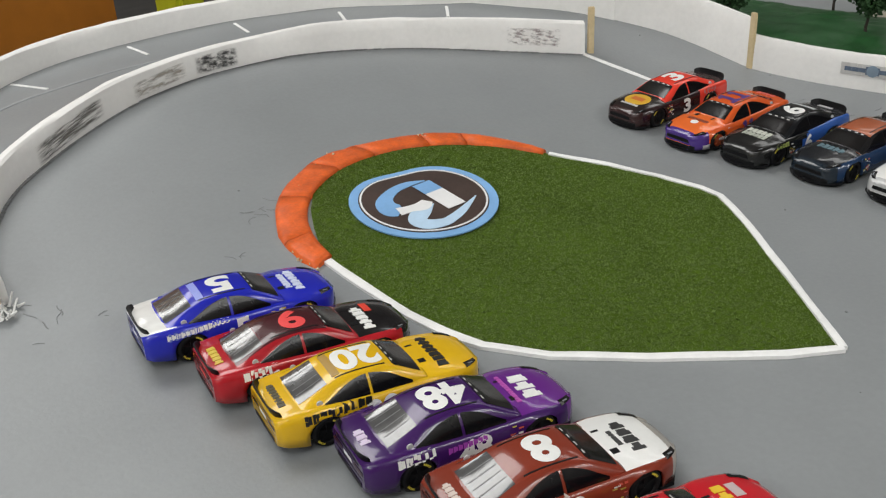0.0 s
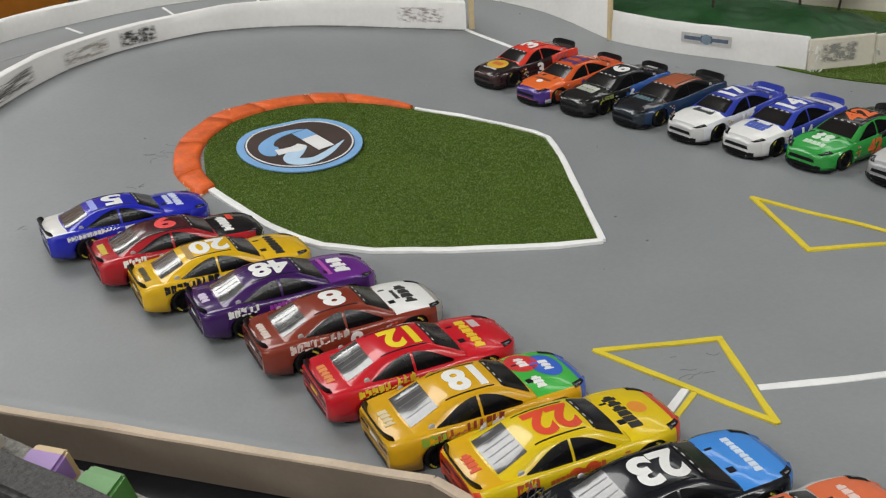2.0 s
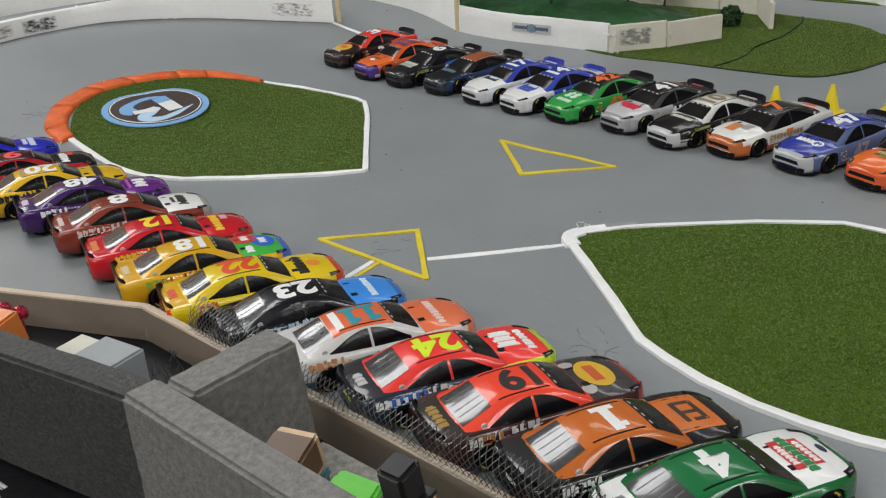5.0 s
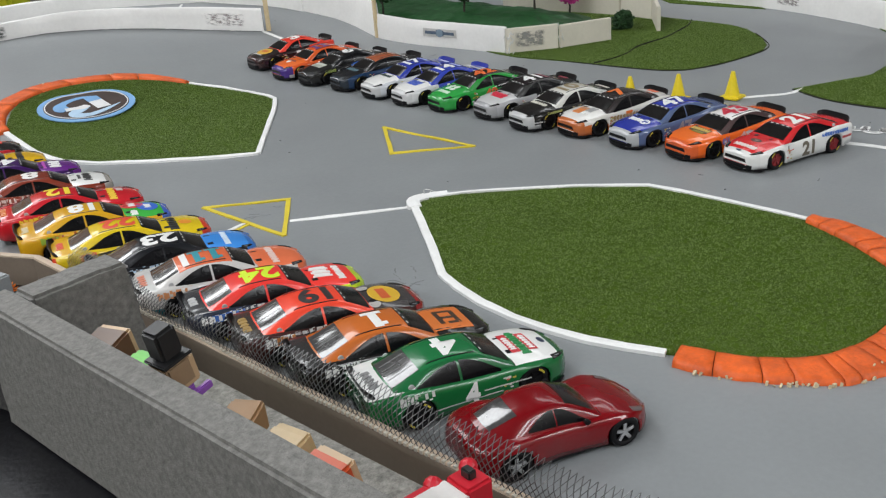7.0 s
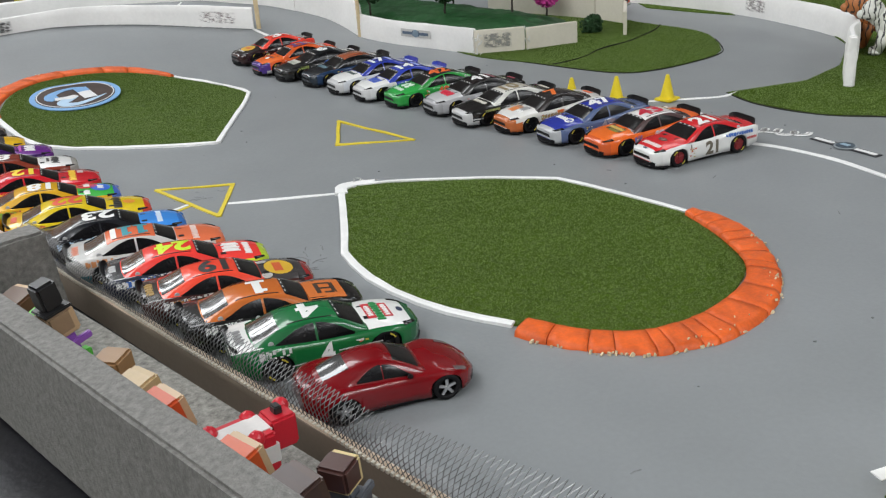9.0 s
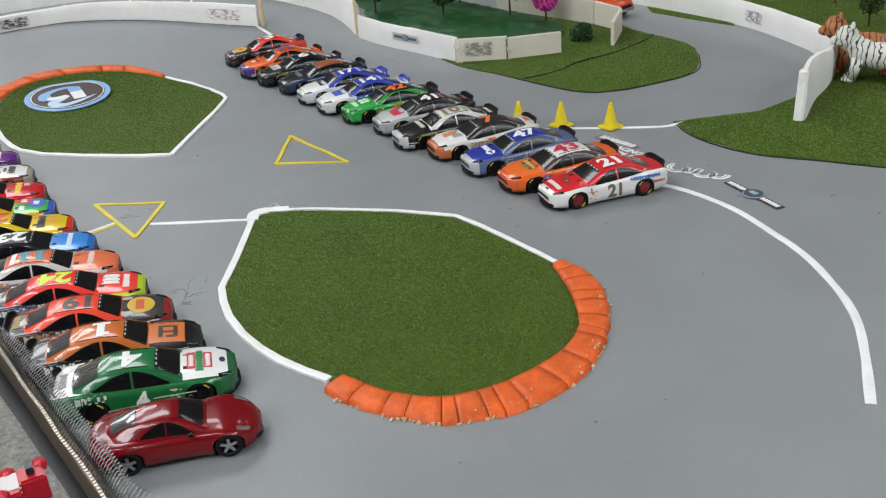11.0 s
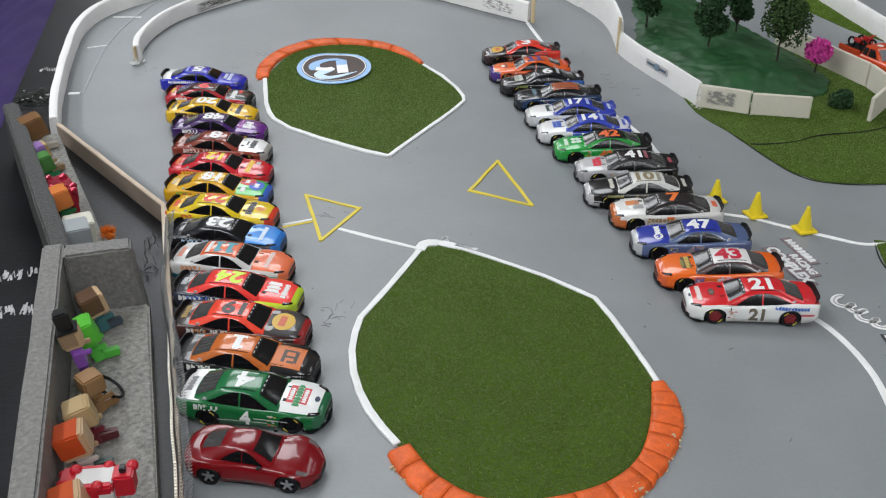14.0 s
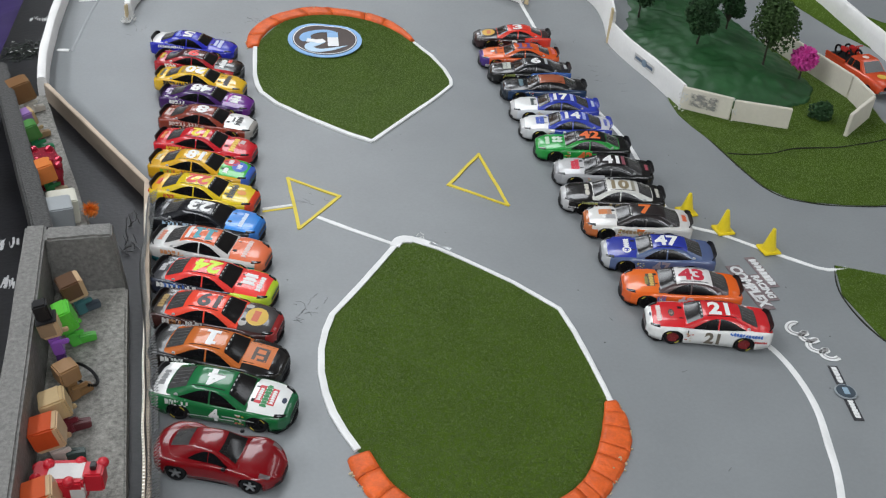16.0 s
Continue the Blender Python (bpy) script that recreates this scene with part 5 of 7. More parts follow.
class Shape:
    """The outer surface of a car as functions of place."""

    def __init__(self, d):
        self.d = d

    def g(self, key, x):
        # a soft reading of the table, so that the skin has no kinks
        return 0.25 * lerp_table(x - 1.2, self.d[key]) + 0.5 * lerp_table(x, self.d[key]) + 0.25 * lerp_table(x + 1.2, self.d[key])

    def sill(self, x):
        s = self.g("sill", x)
        for w in self.d["axles"]:
            if abs(x - w) < ARCH:
                s = max(s, WHEEL_RAD - 0.3 + math.sqrt(ARCH * ARCH - (x - w) ** 2) * 0.90)
        return s

    def section(self, x):
        w, s, c, b = self.g("width", x), self.g("shoulder", x), self.g("centre", x), self.sill(x)
        b = min(b, s - 1.0)
        mid = max(b + 0.2, s - 2.2)
        return [(0, c), (w * 0.30, c - 0.04), (w * 0.55, c - 0.22), (w * 0.72, c - 0.35 - 0.30 * (c - s)), (w * 0.87, s + 0.60), (w * 0.955, s - 0.05), (w * 0.99, mid), (w * 1.0, b + (mid - b) * 0.45), (w * 0.985, b + 0.15), (w * 0.93, b)]

    def skin(self, x, y):
        """Height of the body's upper side."""
        pts = self.section(x)
        y = abs(y)
        for (y0, z0), (y1, z1) in zip(pts, pts[1:7]):
            if y <= y1:
                return z0 + (z1 - z0) * (y - y0) / max(1e-6, y1 - y0)
        return pts[6][1]

    def side(self, x, z):
        """Half width of the body's flank at a height."""
        pts = self.section(x)[3:]
        for (y0, z0), (y1, z1) in zip(pts, pts[1:]):
            if z1 <= z <= z0:
                return y0 + (y1 - y0) * (z0 - z) / max(1e-6, z0 - z1)
        return pts[3][0]

    def cabin(self, x):
        zt, wt = self.g("roof", x), self.g("roof_w", x)
        wb, zb = min(self.g("width", x) * 0.885, self.d["base_w"]), self.g("shoulder", x) + 0.05
        zb = min(zb, zt - 0.05)
        return zt, wt, wb, zb

    def top(self, x, y):
        zt, wt, wb, zb = self.cabin(x)
        t = abs(y) / wt
        return zt - 0.10 * t - 0.75 * t ** 4

    def cab_side(self, x, r):
        """A point of the side of the cabin, r from 0 at the roof to 1 at the belt."""
        zt, wt, wb, zb = self.cabin(x)
        z1 = zt - 0.85
        z = z1 + (zb - z1) * r
        y = wt + (wb - wt) * r + 0.45 * math.sin(math.pi * r)
        return y, z


def diced(bm, step=1.6):
    """Cuts a flat print into small pieces, so that it follows a curved skin."""
    for axis in (0, 1):
        lo, hi = min(v.co[axis] for v in bm.verts), max(v.co[axis] for v in bm.verts)
        for k in range(1, int((hi - lo) / step) + 1):
            p = [0, 0, 0]
            n = [0, 0, 0]
            p[axis], n[axis] = lo + k * step, 1
            bmesh.ops.bisect_plane(bm, geom=bm.verts[:] + bm.edges[:] + bm.faces[:], plane_co=p, plane_no=n)
    return bm


def fitted(string, bold, wide, tall):
    """A number as a flat mesh of the given size about its own middle."""
    bm = text_mesh("9" if string == "6" else string, 10.0, 0.0, bold)
    if string == "6":
        bmesh.ops.rotate(bm, verts=bm.verts[:], matrix=Matrix.Rotation(math.pi, 3, "Z"))
    if set(string) == {"1"}:
        # slab numerals with a flag and a foot
        bm = bmesh.new()
        for k, (x0, x1, y0, y1) in itertools.product(range(len(string)), ((-1.3, 1.3, -3.2, 5.0), (-3.0, 3.0, -5.0, -3.2), (-2.8, -1.3, 2.4, 4.2))):
            bm.faces.new([bm.verts.new((px + 6.8 * k, py, 0)) for px, py in ((x0, y0), (x1, y0), (x1, y1), (x0, y1))])
    xs, ys = [v.co.x for v in bm.verts], [v.co.y for v in bm.verts]
    for v in bm.verts:
        v.co.x = (v.co.x - (max(xs) + min(xs)) / 2) * wide / (max(xs) - min(xs))
        v.co.y = (v.co.y - (max(ys) + min(ys)) / 2) * tall / (max(ys) - min(ys))
    return diced(bm)


def number_width(string, digit):
    return sum(digit * (0.55 if ch == "1" else 1.0) for ch in string) + digit * 0.12 * (len(string) - 1)


def scaled(bm):
    for v in bm.verts:
        v.co *= MM
    return bm


def body_mesh(sh, zone):
    d = sh.d
    xs = [d["x0"] + (d["x1"] - d["x0"]) * k / 44 for k in range(45)]
    xs = [x for x in xs if all(abs(x - w) > ARCH + 0.4 for w in d["axles"])]
    xs += [w - math.cos(math.pi * k / 14) * ARCH * 0.999 for w in d["axles"] for k in range(15)] + [w + s * (ARCH + 0.03) for w in d["axles"] for s in (-1, 1)]
    xs.sort()
    bm = bmesh.new()
    rows = []
    for x in xs:
        sec = sh.section(x)
        rows.append([bm.verts.new((x, y, z)) for y, z in [(-y, z) for y, z in sec[:0:-1]] + sec])
    n = len(rows[0])
    for a, b in zip(rows, rows[1:]):
        for k in range(n - 1):
            f = bm.faces.new((a[k], a[k + 1], b[k + 1], b[k]))
            c = f.calc_center_median()
            f.material_index = zone(c.x, abs(c.y), c.z, k)
            f.smooth = True
    for r, flip in ((rows[0], 1), (rows[-1], 0)):
        f = bm.faces.new(r if flip else r[::-1])
        c = f.calc_center_median()
        f.material_index = zone(c.x, 0, c.z, 99)
    bmesh.ops.recalc_face_normals(bm, faces=bm.faces[:])
    return scaled(bm)


def cabin_mesh(sh, zone):
    r0, r1 = sh.d["roof"][0][0], sh.d["roof"][-1][0]
    bm = bmesh.new()
    rows = []
    for k in range(49):
        x = r0 + (r1 - r0) * k / 48
        zt, wt, wb, zb = sh.cabin(x)
        half = [(wt * t, sh.top(x, wt * t)) for t in (0, 0.3, 0.6, 0.85, 1.0)] + [sh.cab_side(x, r) for r in (0.25, 0.6, 0.92, 1.0)]
        half.append((wb, zb - 1.2))
        rows.append([bm.verts.new((x, y, z)) for y, z in [(-y, z) for y, z in half[:0:-1]] + half])
    for a, b in zip(rows, rows[1:]):
        for k in range(len(a) - 1):
            f = bm.faces.new((a[k], a[k + 1], b[k + 1], b[k]))
            c = f.calc_center_median()
            f.material_index = zone(c.x, abs(c.y), c.z, k)
            f.smooth = True
    bm.faces.new(rows[0])
    bm.faces.new(rows[-1][::-1])
    bmesh.ops.recalc_face_normals(bm, faces=bm.faces[:])
    return scaled(bm)


def patch(fn, nu, nv):
    """A thin shell patch from a function of two numbers in 0..1."""
    bm = bmesh.new()
    g = [[bm.verts.new(fn(i / nu, j / nv)) for j in range(nv + 1)] for i in range(nu + 1)]
    for i in range(nu):
        for j in range(nv):
            bm.faces.new((g[i][j], g[i + 1][j], g[i + 1][j + 1], g[i][j + 1])).smooth = True
    bmesh.ops.recalc_face_normals(bm, faces=bm.faces[:])
    if sum(f.normal.z for f in bm.faces) < 0 and abs(sum(f.normal.z for f in bm.faces)) > 0.2 * len(bm.faces):
        bmesh.ops.reverse_faces(bm, faces=bm.faces[:])
    return scaled(bm)


def drape(bm, fn):
    """Lays a flat mesh (in mm) on a surface fn(x, y)."""
    for v in bm.verts:
        v.co.z = fn(v.co.x, v.co.y) + v.co.z
    return scaled(bm)


def subdivided_bars(cx, cy, w, h, rng, n, along, up=0.22):
    """Bars that stand for a word, in the car's plan; along: 0 lengthwise, 1 across."""
    bm = bmesh.new()
    m = Matrix.Translation((cx, cy, 0)) @ Matrix.Rotation(math.pi / 2 * along, 4, "Z")
    word_bars(bm, 0, 0, w, h, rng, n, -0.1, up, m)
    return diced(bm)


def wheel(root, x, y, rim_mat, side, lettered=True):
    w = bmesh.new()
    ro, ri, half = WHEEL_RAD, WHEEL_RAD * 0.66, 2.3
    prof = [(ri, -half), (ro - 0.5, -half), (ro, -half + 0.6), (ro, half - 0.6), (ro - 0.5, half), (ri, half), (ri, half - 0.7), (ri, -half + 0.7)]
    n = 26
    rings = [[w.verts.new((r * math.cos(2 * math.pi * k / n), o, r * math.sin(2 * math.pi * k / n))) for k in range(n)] for r, o in prof]
    for a in range(len(prof)):
        b = (a + 1) % len(prof)
        for k in range(n):
            w.faces.new((rings[a][k], rings[a][(k + 1) % n], rings[b][(k + 1) % n], rings[b][k])).smooth = True
    bmesh.ops.recalc_face_normals(w, faces=w.faces[:])
    holder = part("wheel", scaled(w), M_TYRE, root)
    holder.location = (x * MM, y * MM, WHEEL_RAD * MM)
    r = bmesh.new()
    face = side * (half - 0.9)
    if lettered:
        cyl(r, (0, face - side * 0.8, 0), (0, face, 0), ri, ri, 22)
    else:
        hub = bmesh.new()
        cyl(hub, (0, face - side * 1.4, 0), (0, face - side * 0.9, 0), ri, ri, 22)
        part("brake_disc", scaled(hub), M_UNDER, holder)
    for k in range(5):
        m = Matrix.Rotation(2 * math.pi * k / 5, 4, "Y")
        box(r, -0.62, 0.62, face - 0.05 if side > 0 else face - 0.5, face + 0.5 if side > 0 else face + 0.05, 0.6, ri * 0.98, m)
    cyl(r, (0, face, 0), (0, face + side * 0.7, 0), 0.9, 0.7, 12)
    part("rim", scaled(r), rim_mat, holder)
    if not lettered:
        return
    y2 = bmesh.new()
    for base in (0.5, 3.6):
        for k in range(5):
            a0, a1 = base + k * 0.14, base + k * 0.14 + 0.11
            q = [((ro - 0.85) * math.cos(a0), (ro - 0.85) * math.sin(a0)), ((ro - 0.85) * math.cos(a1), (ro - 0.85) * math.sin(a1)), ((ri + 0.35) * math.cos(a1), (ri + 0.35) * math.sin(a1)), ((ri + 0.35) * math.cos(a0), (ri + 0.35) * math.sin(a0))]
            up = [y2.verts.new((px, side * (half + 0.06), pz)) for px, pz in q]
            y2.faces.new(up if side < 0 else up[::-1])
    part("tyre_lettering", scaled(y2), matte((0.65, 0.55, 0.05)), holder)


def stock_car(x, y, heading, look_of, label, shape="stock", group="parked die-cast cars", size=1.0):
    """look_of: colours by zone, number, and the plain shapes printed on it."""
    c = look_of
    sh = Shape(STOCK if shape == "stock" else COUPE)
    base = c["body"]
    pal = [paint(base), paint(c.get("hood", base)), paint(c.get("nose", c.get("hood", base))), paint(c.get("rear", base)), paint(c.get("low", base)), paint(c.get("deck", c.get("rear", base))), M_UNDER]
    front_side = c.get("front_side", None)
    if front_side:
        pal.append(paint(front_side))
    split = c.get("split", 11.0)
    slope = c.get("slope", 0.0)

    def zone(px, py, pz, k):
        top = pz > sh.skin(px, py) - 0.35 and py < sh.g("width", px) * 0.88
        if px > 36.8 and pz < 4.2:
            return 6
        if pz < sh.g("sill", px) + 0.9 and k != 99 and px < 30:
            return 6
        if top and px > 13:
            return 1 if px < 35.2 else 2
        if px > 34.0:
            return 2
        if top and px < -26:
            return 5
        if px < -37.0:
            return 3
        if pz < c.get("low_z", 0):
            return 4
        if front_side and px + slope * (pz - 8) > split:
            return 7
        if px + slope * (pz - 8) < c.get("rear_x", -60):
            return 3
        return 0

    root = empty("stock_car" if shape == "stock" else "sports_car", label, "toy car", group)
    rng = random.Random(label)
    part("body", body_mesh(sh, zone), pal, root)
    roof = c.get("roof", base)
    pillar = c.get("pillar", roof)
    r_pal = [paint(roof), paint(pillar), paint(c.get("roof_rear", pillar)), paint(c.get("belt", base))]

    def cab_zone(px, py, pz, k):
        if k in (0, 1, 16, 17) and px < 11:
            return 3
        if px > 5.0 or py > sh.cabin(px)[1] * 0.97:
            return 1
        return 2 if px < -17.5 else 0

    part("cabin", cabin_mesh(sh, cab_zone), r_pal, root)
    # windows
    f0, f1, b0, b1 = sh.d["glass"]

    def shield(a, b, inset, bow):
        def fn(u, v):
            px = a + (b - a) * u
            t = (v * 2 - 1) * inset
            py = sh.cabin(px)[1] * t
            px += bow * (1 - t * t)
            return (px, py, sh.top(px, py) + 0.14)
        return fn

    part("windscreen", patch(shield(f0, f1 - 0.9, 0.90, 0.7), 8, 12), M_GLASS, root)
    part("rear_window", patch(shield(b1, b0 + 0.9, 0.86, -0.4), 6, 10), c.get("backglass", M_REAR), root)
    for s in (-1, 1):
        for a, b, ra, rb in ((10.4, -4.0, 0.66, 0.07), (-5.0, -21.0, 0.07, 0.74)) if shape == "stock" else ((7.4, -3.2, 0.66, 0.12), (-3.7, -14.0, 0.12, 0.72)):
            def fn(u, v, a=a, b=b, ra=ra, rb=rb, s=s):
                px = a + (b - a) * u
                r0 = 0.07 + (ra - 0.07) * (1 - u) ** 1.8 + (rb - 0.07) * u ** 1.8
                r = r0 + ((0.93 if shape == "stock" else 0.80) - r0) * v
                py, pz = sh.cab_side(px, r)
                return (px, s * (py + 0.16), pz + 0.03)
            part("side_window", patch(fn, 8, 4), M_SIDE, root)
    # pale support strips behind the rear glass
    if shape == "stock":
        fnx = shield(b1 - 0.6, b0 + 1.8, 0.86, -0.4)
        for k in range(4):
            bm = bmesh.new()
            q = []
            for u in (0, 0.33, 0.66, 1):
                p = Vector(fnx(u, (-0.54 + 0.36 * k + 1) / 2))
                q.append((bm.verts.new(p + Vector((0, -0.17, 0.05))), bm.verts.new(p + Vector((0, 0.17, 0.05)))))
            for (a0, a1), (c0, c1) in zip(q, q[1:]):
                f = bm.faces.new((a0, c0, c1, a1))
                f.normal_update()
                if f.normal.z < 0:
                    f.normal_flip()
            part("window_strip", scaled(bm), M_STRIP, root)
        # dark flaps along the roof's edges
        for s in (-1, 1):
            bm = bmesh.new()
            box(bm, -15.0, 3.0, s * 7.6 - 0.22, s * 7.6 + 0.22, -0.15, 0.16)
            bmesh.ops.subdivide_edges(bm, edges=[e for e in bm.edges if abs(e.verts[0].co.x - e.verts[1].co.x) > 5], cuts=8)
            part("roof_strip", drape(bm, sh.top), M_UNDER, root)
        bm = bmesh.new()
        box(bm, f0 - 0.2, f0 + 1.5, -8.2, 8.2, -0.1, 0.24)
        bmesh.ops.subdivide_edges(bm, edges=[e for e in bm.edges if abs(e.verts[0].co.y - e.verts[1].co.y) > 5], cuts=8)
        part("screen_banner", drape(bm, sh.top), M_UNDER, root)
    # spoiler and splitter
    if sh.d["spoiler"]:
        bm = bmesh.new()
        rows = []
        for k in range(-10, 11):
            t = k / 10
            up = c.get("wing", 2.8) * (1 - 0.42 * abs(t) ** 7)
            px, back = -37.2 + 2.0 * abs(t) ** 5, 0.48 * up
            rows.append([bm.verts.new((px + dx - b * back, 11.3 * t, zz)) for dx, b, zz in ((0.35, 0, 14.0), (-0.35, 0, 14.0), (-0.30, 1, 14.8 + up), (0.30, 1, 14.8 + up))])
        for a, b in zip(rows, rows[1:]):
            for k in range(4):
                bm.faces.new((a[k], a[(k + 1) % 4], b[(k + 1) % 4], b[k]))
        bm.faces.new(rows[0])
        bm.faces.new(rows[-1][::-1])
        bmesh.ops.recalc_face_normals(bm, faces=bm.faces[:])
        part("spoiler", scaled(bm), c.get("wing_mat", M_UNDER), root)
        bm = bmesh.new()
        w = [(39.7 - abs(t) ** 2.4 * 6.6, t * 14.6) for t in (-1, -0.8, -0.6, -0.3, 0, 0.3, 0.6, 0.8, 1)]
        pts = w + [(28, 14.2), (28, -14.2)]
        up = [bm.verts.new((px, py, 2.4)) for px, py in pts]
        dn = [bm.verts.new((px, py, 1.2)) for px, py in pts]
        bm.faces.new(up)
        bm.faces.new(dn[::-1])
        for k in range(len(pts)):
            bm.faces.new((up[k - 1], up[k], dn[k], dn[k - 1]))
        bmesh.ops.recalc_face_normals(bm, faces=bm.faces[:])
        part("splitter", scaled(bm), M_UNDER, root)
    # tail: lamps, dark gap under the deck, seam and valance
    def tail_patch(y0, y1, z0, z1, out=0.14):
        def fn(u, v):
            py, pz = y0 + (y1 - y0) * u, z0 + (z1 - z0) * v
            px = sh.d["x0"]
            while sh.side(px, pz) < abs(py) + 0.02 and px < sh.d["x0"] + 9:
                px += 0.1
            return (px - out, py, pz)
        return patch(fn, 8, 2)

    if shape == "stock":
        for s in (-1, 1):
            part("tail_lamp", tail_patch(s * 4.6, s * 11.2, 9.9, 11.3), matte((0.05, 0.006, 0.006), 0.25), root)
        part("tail_gap", tail_patch(-8.8, 8.8, 12.3, 13.0, 0.10), M_UNDER, root)
        part("bumper_seam", tail_patch(-10.5, 10.5, 8.1, 8.5, 0.10), M_UNDER, root)
        part("rear_valance", tail_patch(-9.6, 9.6, 4.6, 6.4, 0.16), M_UNDER, root)
        part("tail_print", tail_patch(-3.2, 3.2, 9.6, 11.2, 0.13), matte(c.get("num", WHITE), 0.4), root)
        for s in (-1, 1):
            bm = bmesh.new()
            py, pz = sh.cab_side(-22.6, 0.62)
            cyl(bm, (-22.6, s * (py - 0.4), pz), (-22.6, s * (py + 0.18), pz), 1.15, 1.1, 14)
            part("quarter_badge", scaled(bm), matte((0.42, 0.42, 0.42), 0.4), root)
        bm = bmesh.new()
        for y0 in (-6.6, -2.6, 1.4, 5.0):
            box(bm, f0 + 0.2, f0 + 0.7, y0, y0 + 1.7, 0.2, 0.34)
        part("banner_print", drape(bm, sh.top), matte((0.62, 0.62, 0.60), 0.4), root)
    # chassis between the wheels
    bm = bmesh.new()
    box(bm, sh.d["x0"] + 5, sh.d["x1"] - 7, -10.5, 10.5, 1.7, 4.0)
    box(bm, -14, 15, -13.6, 13.6, 1.7, 5.0)
    box(bm, sh.d["x0"] + 5, sh.d["axles"][0] + 4, -9.0, 9.0, 3.6, 10.4)
    part("chassis", scaled(bm), M_UNDER, root)
    for wx in sh.d["axles"]:
        for s in (-1, 1):
            wheel(root, wx, s * (12.75 if shape == "stock" else 13.3), c.get("rim", M_UNDER), s, shape == "stock")
    # grille, air intake and lamps, laid on the rounded nose
    def nose_patch(y0, y1, z0, z1, out=0.14, narrow=0.0):
        def fn(u, v):
            pz = z0 + (z1 - z0) * v
            py = (y0 + (y1 - y0) * u) * (1 - narrow * v)
            px = sh.d["x1"]
            while sh.side(px, pz) < abs(py) + 0.02 and px > sh.d["x1"] - 12:
                px -= 0.1
            return (px + out, py, pz)
        return patch(fn, 12, 2)

    part("grille", nose_patch(-8.2, 8.2, 6.0, 7.9, 0.12, 0.10) if shape == "stock" else nose_patch(-6.6, 6.6, 5.6, 6.2, 0.12, 0.10), M_UNDER, root)
    part("air_intake", nose_patch(-9.6, 9.6, 2.4, 4.6, 0.12, -0.06), M_UNDER, root)
    bm = nose_patch(-8.9, 8.9, 4.60, 4.85, 0.16)
    part("bumper_line", bm, paint(c.get("hood", base)), root)
    for s in (-1, 1):
        lx = sh.d["x1"] - (5.0 if shape == "stock" else 7.6)

        def fn(u, v, s=s, lx=lx):
            px = lx - 2.6 + 5.4 * u
            py = sh.g("width", px) * (0.76 + 0.18 * v - 0.06 * u) if shape == "stock" else sh.g("width", px) * (0.70 + 0.2 * v + 0.06 * u)
            return (px, s * py, sh.skin(px, py) + 0.16)
        lamp = part("headlight", patch(fn, 4, 3), c.get("lamp", M_GLASS), root)

        # glint on the headlight, painted as a small paler patch
        def glint(u, v, s=s, lx=lx):
            px = lx - 1.2 + 2.2 * u
            py = sh.g("width", px) * (0.82 + 0.05 * v)
            return (px, s * py, sh.skin(px, py) + 0.26)
        if shape == "stock":
            part("lamp_glint", patch(glint, 2, 2), matte((0.20, 0.21, 0.22), 0.15), lamp)
    # hood flaps: small dark slits at the windscreen
    if shape == "stock":
        for s in (-1, 1):
            bm = bmesh.new()
            box(bm, 16.4, 19.0, s * 6.2 - 0.35, s * 4.6 + 0.35, -0.1, 0.12)
            part("hood_slit", drape(bm, sh.skin), M_UNDER, root)
        # roof number, read from the driver's side
        if c.get("number"):
            num = matte(c.get("num", WHITE), 0.4)
            bm = fitted(c["number"], 0.42, 8.0 if c["number"] == "1" else 14.5 if c["number"] == "11" else number_width(c["number"], 7.8 if len(c["number"]) > 1 else 9.4), 13.0)
            bmesh.ops.transform(bm, matrix=pose(-4.6, 0, 0.12, 0, 0, 180), verts=bm.verts[:])
            part("roof_number", drape(bm, sh.top), num, root)
            dn_col = matte(c.get("door", c.get("num", WHITE)), 0.4)
            for s in (-1, 1):
                bm = fitted(c["number"], 0.42, 4.6 if c["number"] == "1" else 9.4 if c["number"] == "11" else number_width(c["number"], 5.6), 8.2)
                for v in bm.verts:
                    px, pz = (v.co.x if s < 0 else -v.co.x) - 1.5, v.co.y + 7.6
                    v.co = (px, s * (sh.side(px, pz) + 0.12), pz)
                if s > 0:
                    bmesh.ops.reverse_faces(bm, faces=bm.faces[:])
                bmesh.ops.reverse_faces(bm, faces=bm.faces[:])
                part("door_number", scaled(bm), dn_col, root)
    # plain printed shapes: hood, deck, flanks
    for spec in c.get("hood_marks", ()):
        kind, cx, cy, w, h, col = spec
        cx += max(0, 30 - cx) * 0.12
        if kind == "word":
            part("hood_print", drape(subdivided_bars(cx, cy, w * 1.08, h * 1.2, rng, 12, 1), sh.skin), matte(col, 0.4), root)
        elif kind == "disc":
            bm = bmesh.new()
            bmesh.ops.create_circle(bm, cap_ends=True, segments=28, radius=1.0, matrix=Matrix.Translation((cx, cy, 0.09)))
            for v in bm.verts:
                v.co.x, v.co.y = cx + (v.co.x - cx) * h / 2, cy + (v.co.y - cy) * w / 2
            diced(bm)
            part("hood_disc", drape(bm, sh.skin), matte(col, 0.4), root)
        else:
            part("hood_panel", patch(lambda u, v: (cx - h / 2 + h * u, cy - w / 2 + w * v, sh.skin(cx - h / 2 + h * u, cy - w / 2 + w * v) + 0.13), 4, 8), matte(col, 0.4), root)
    for spec in c.get("deck_marks", ()):
        w, h, col = spec
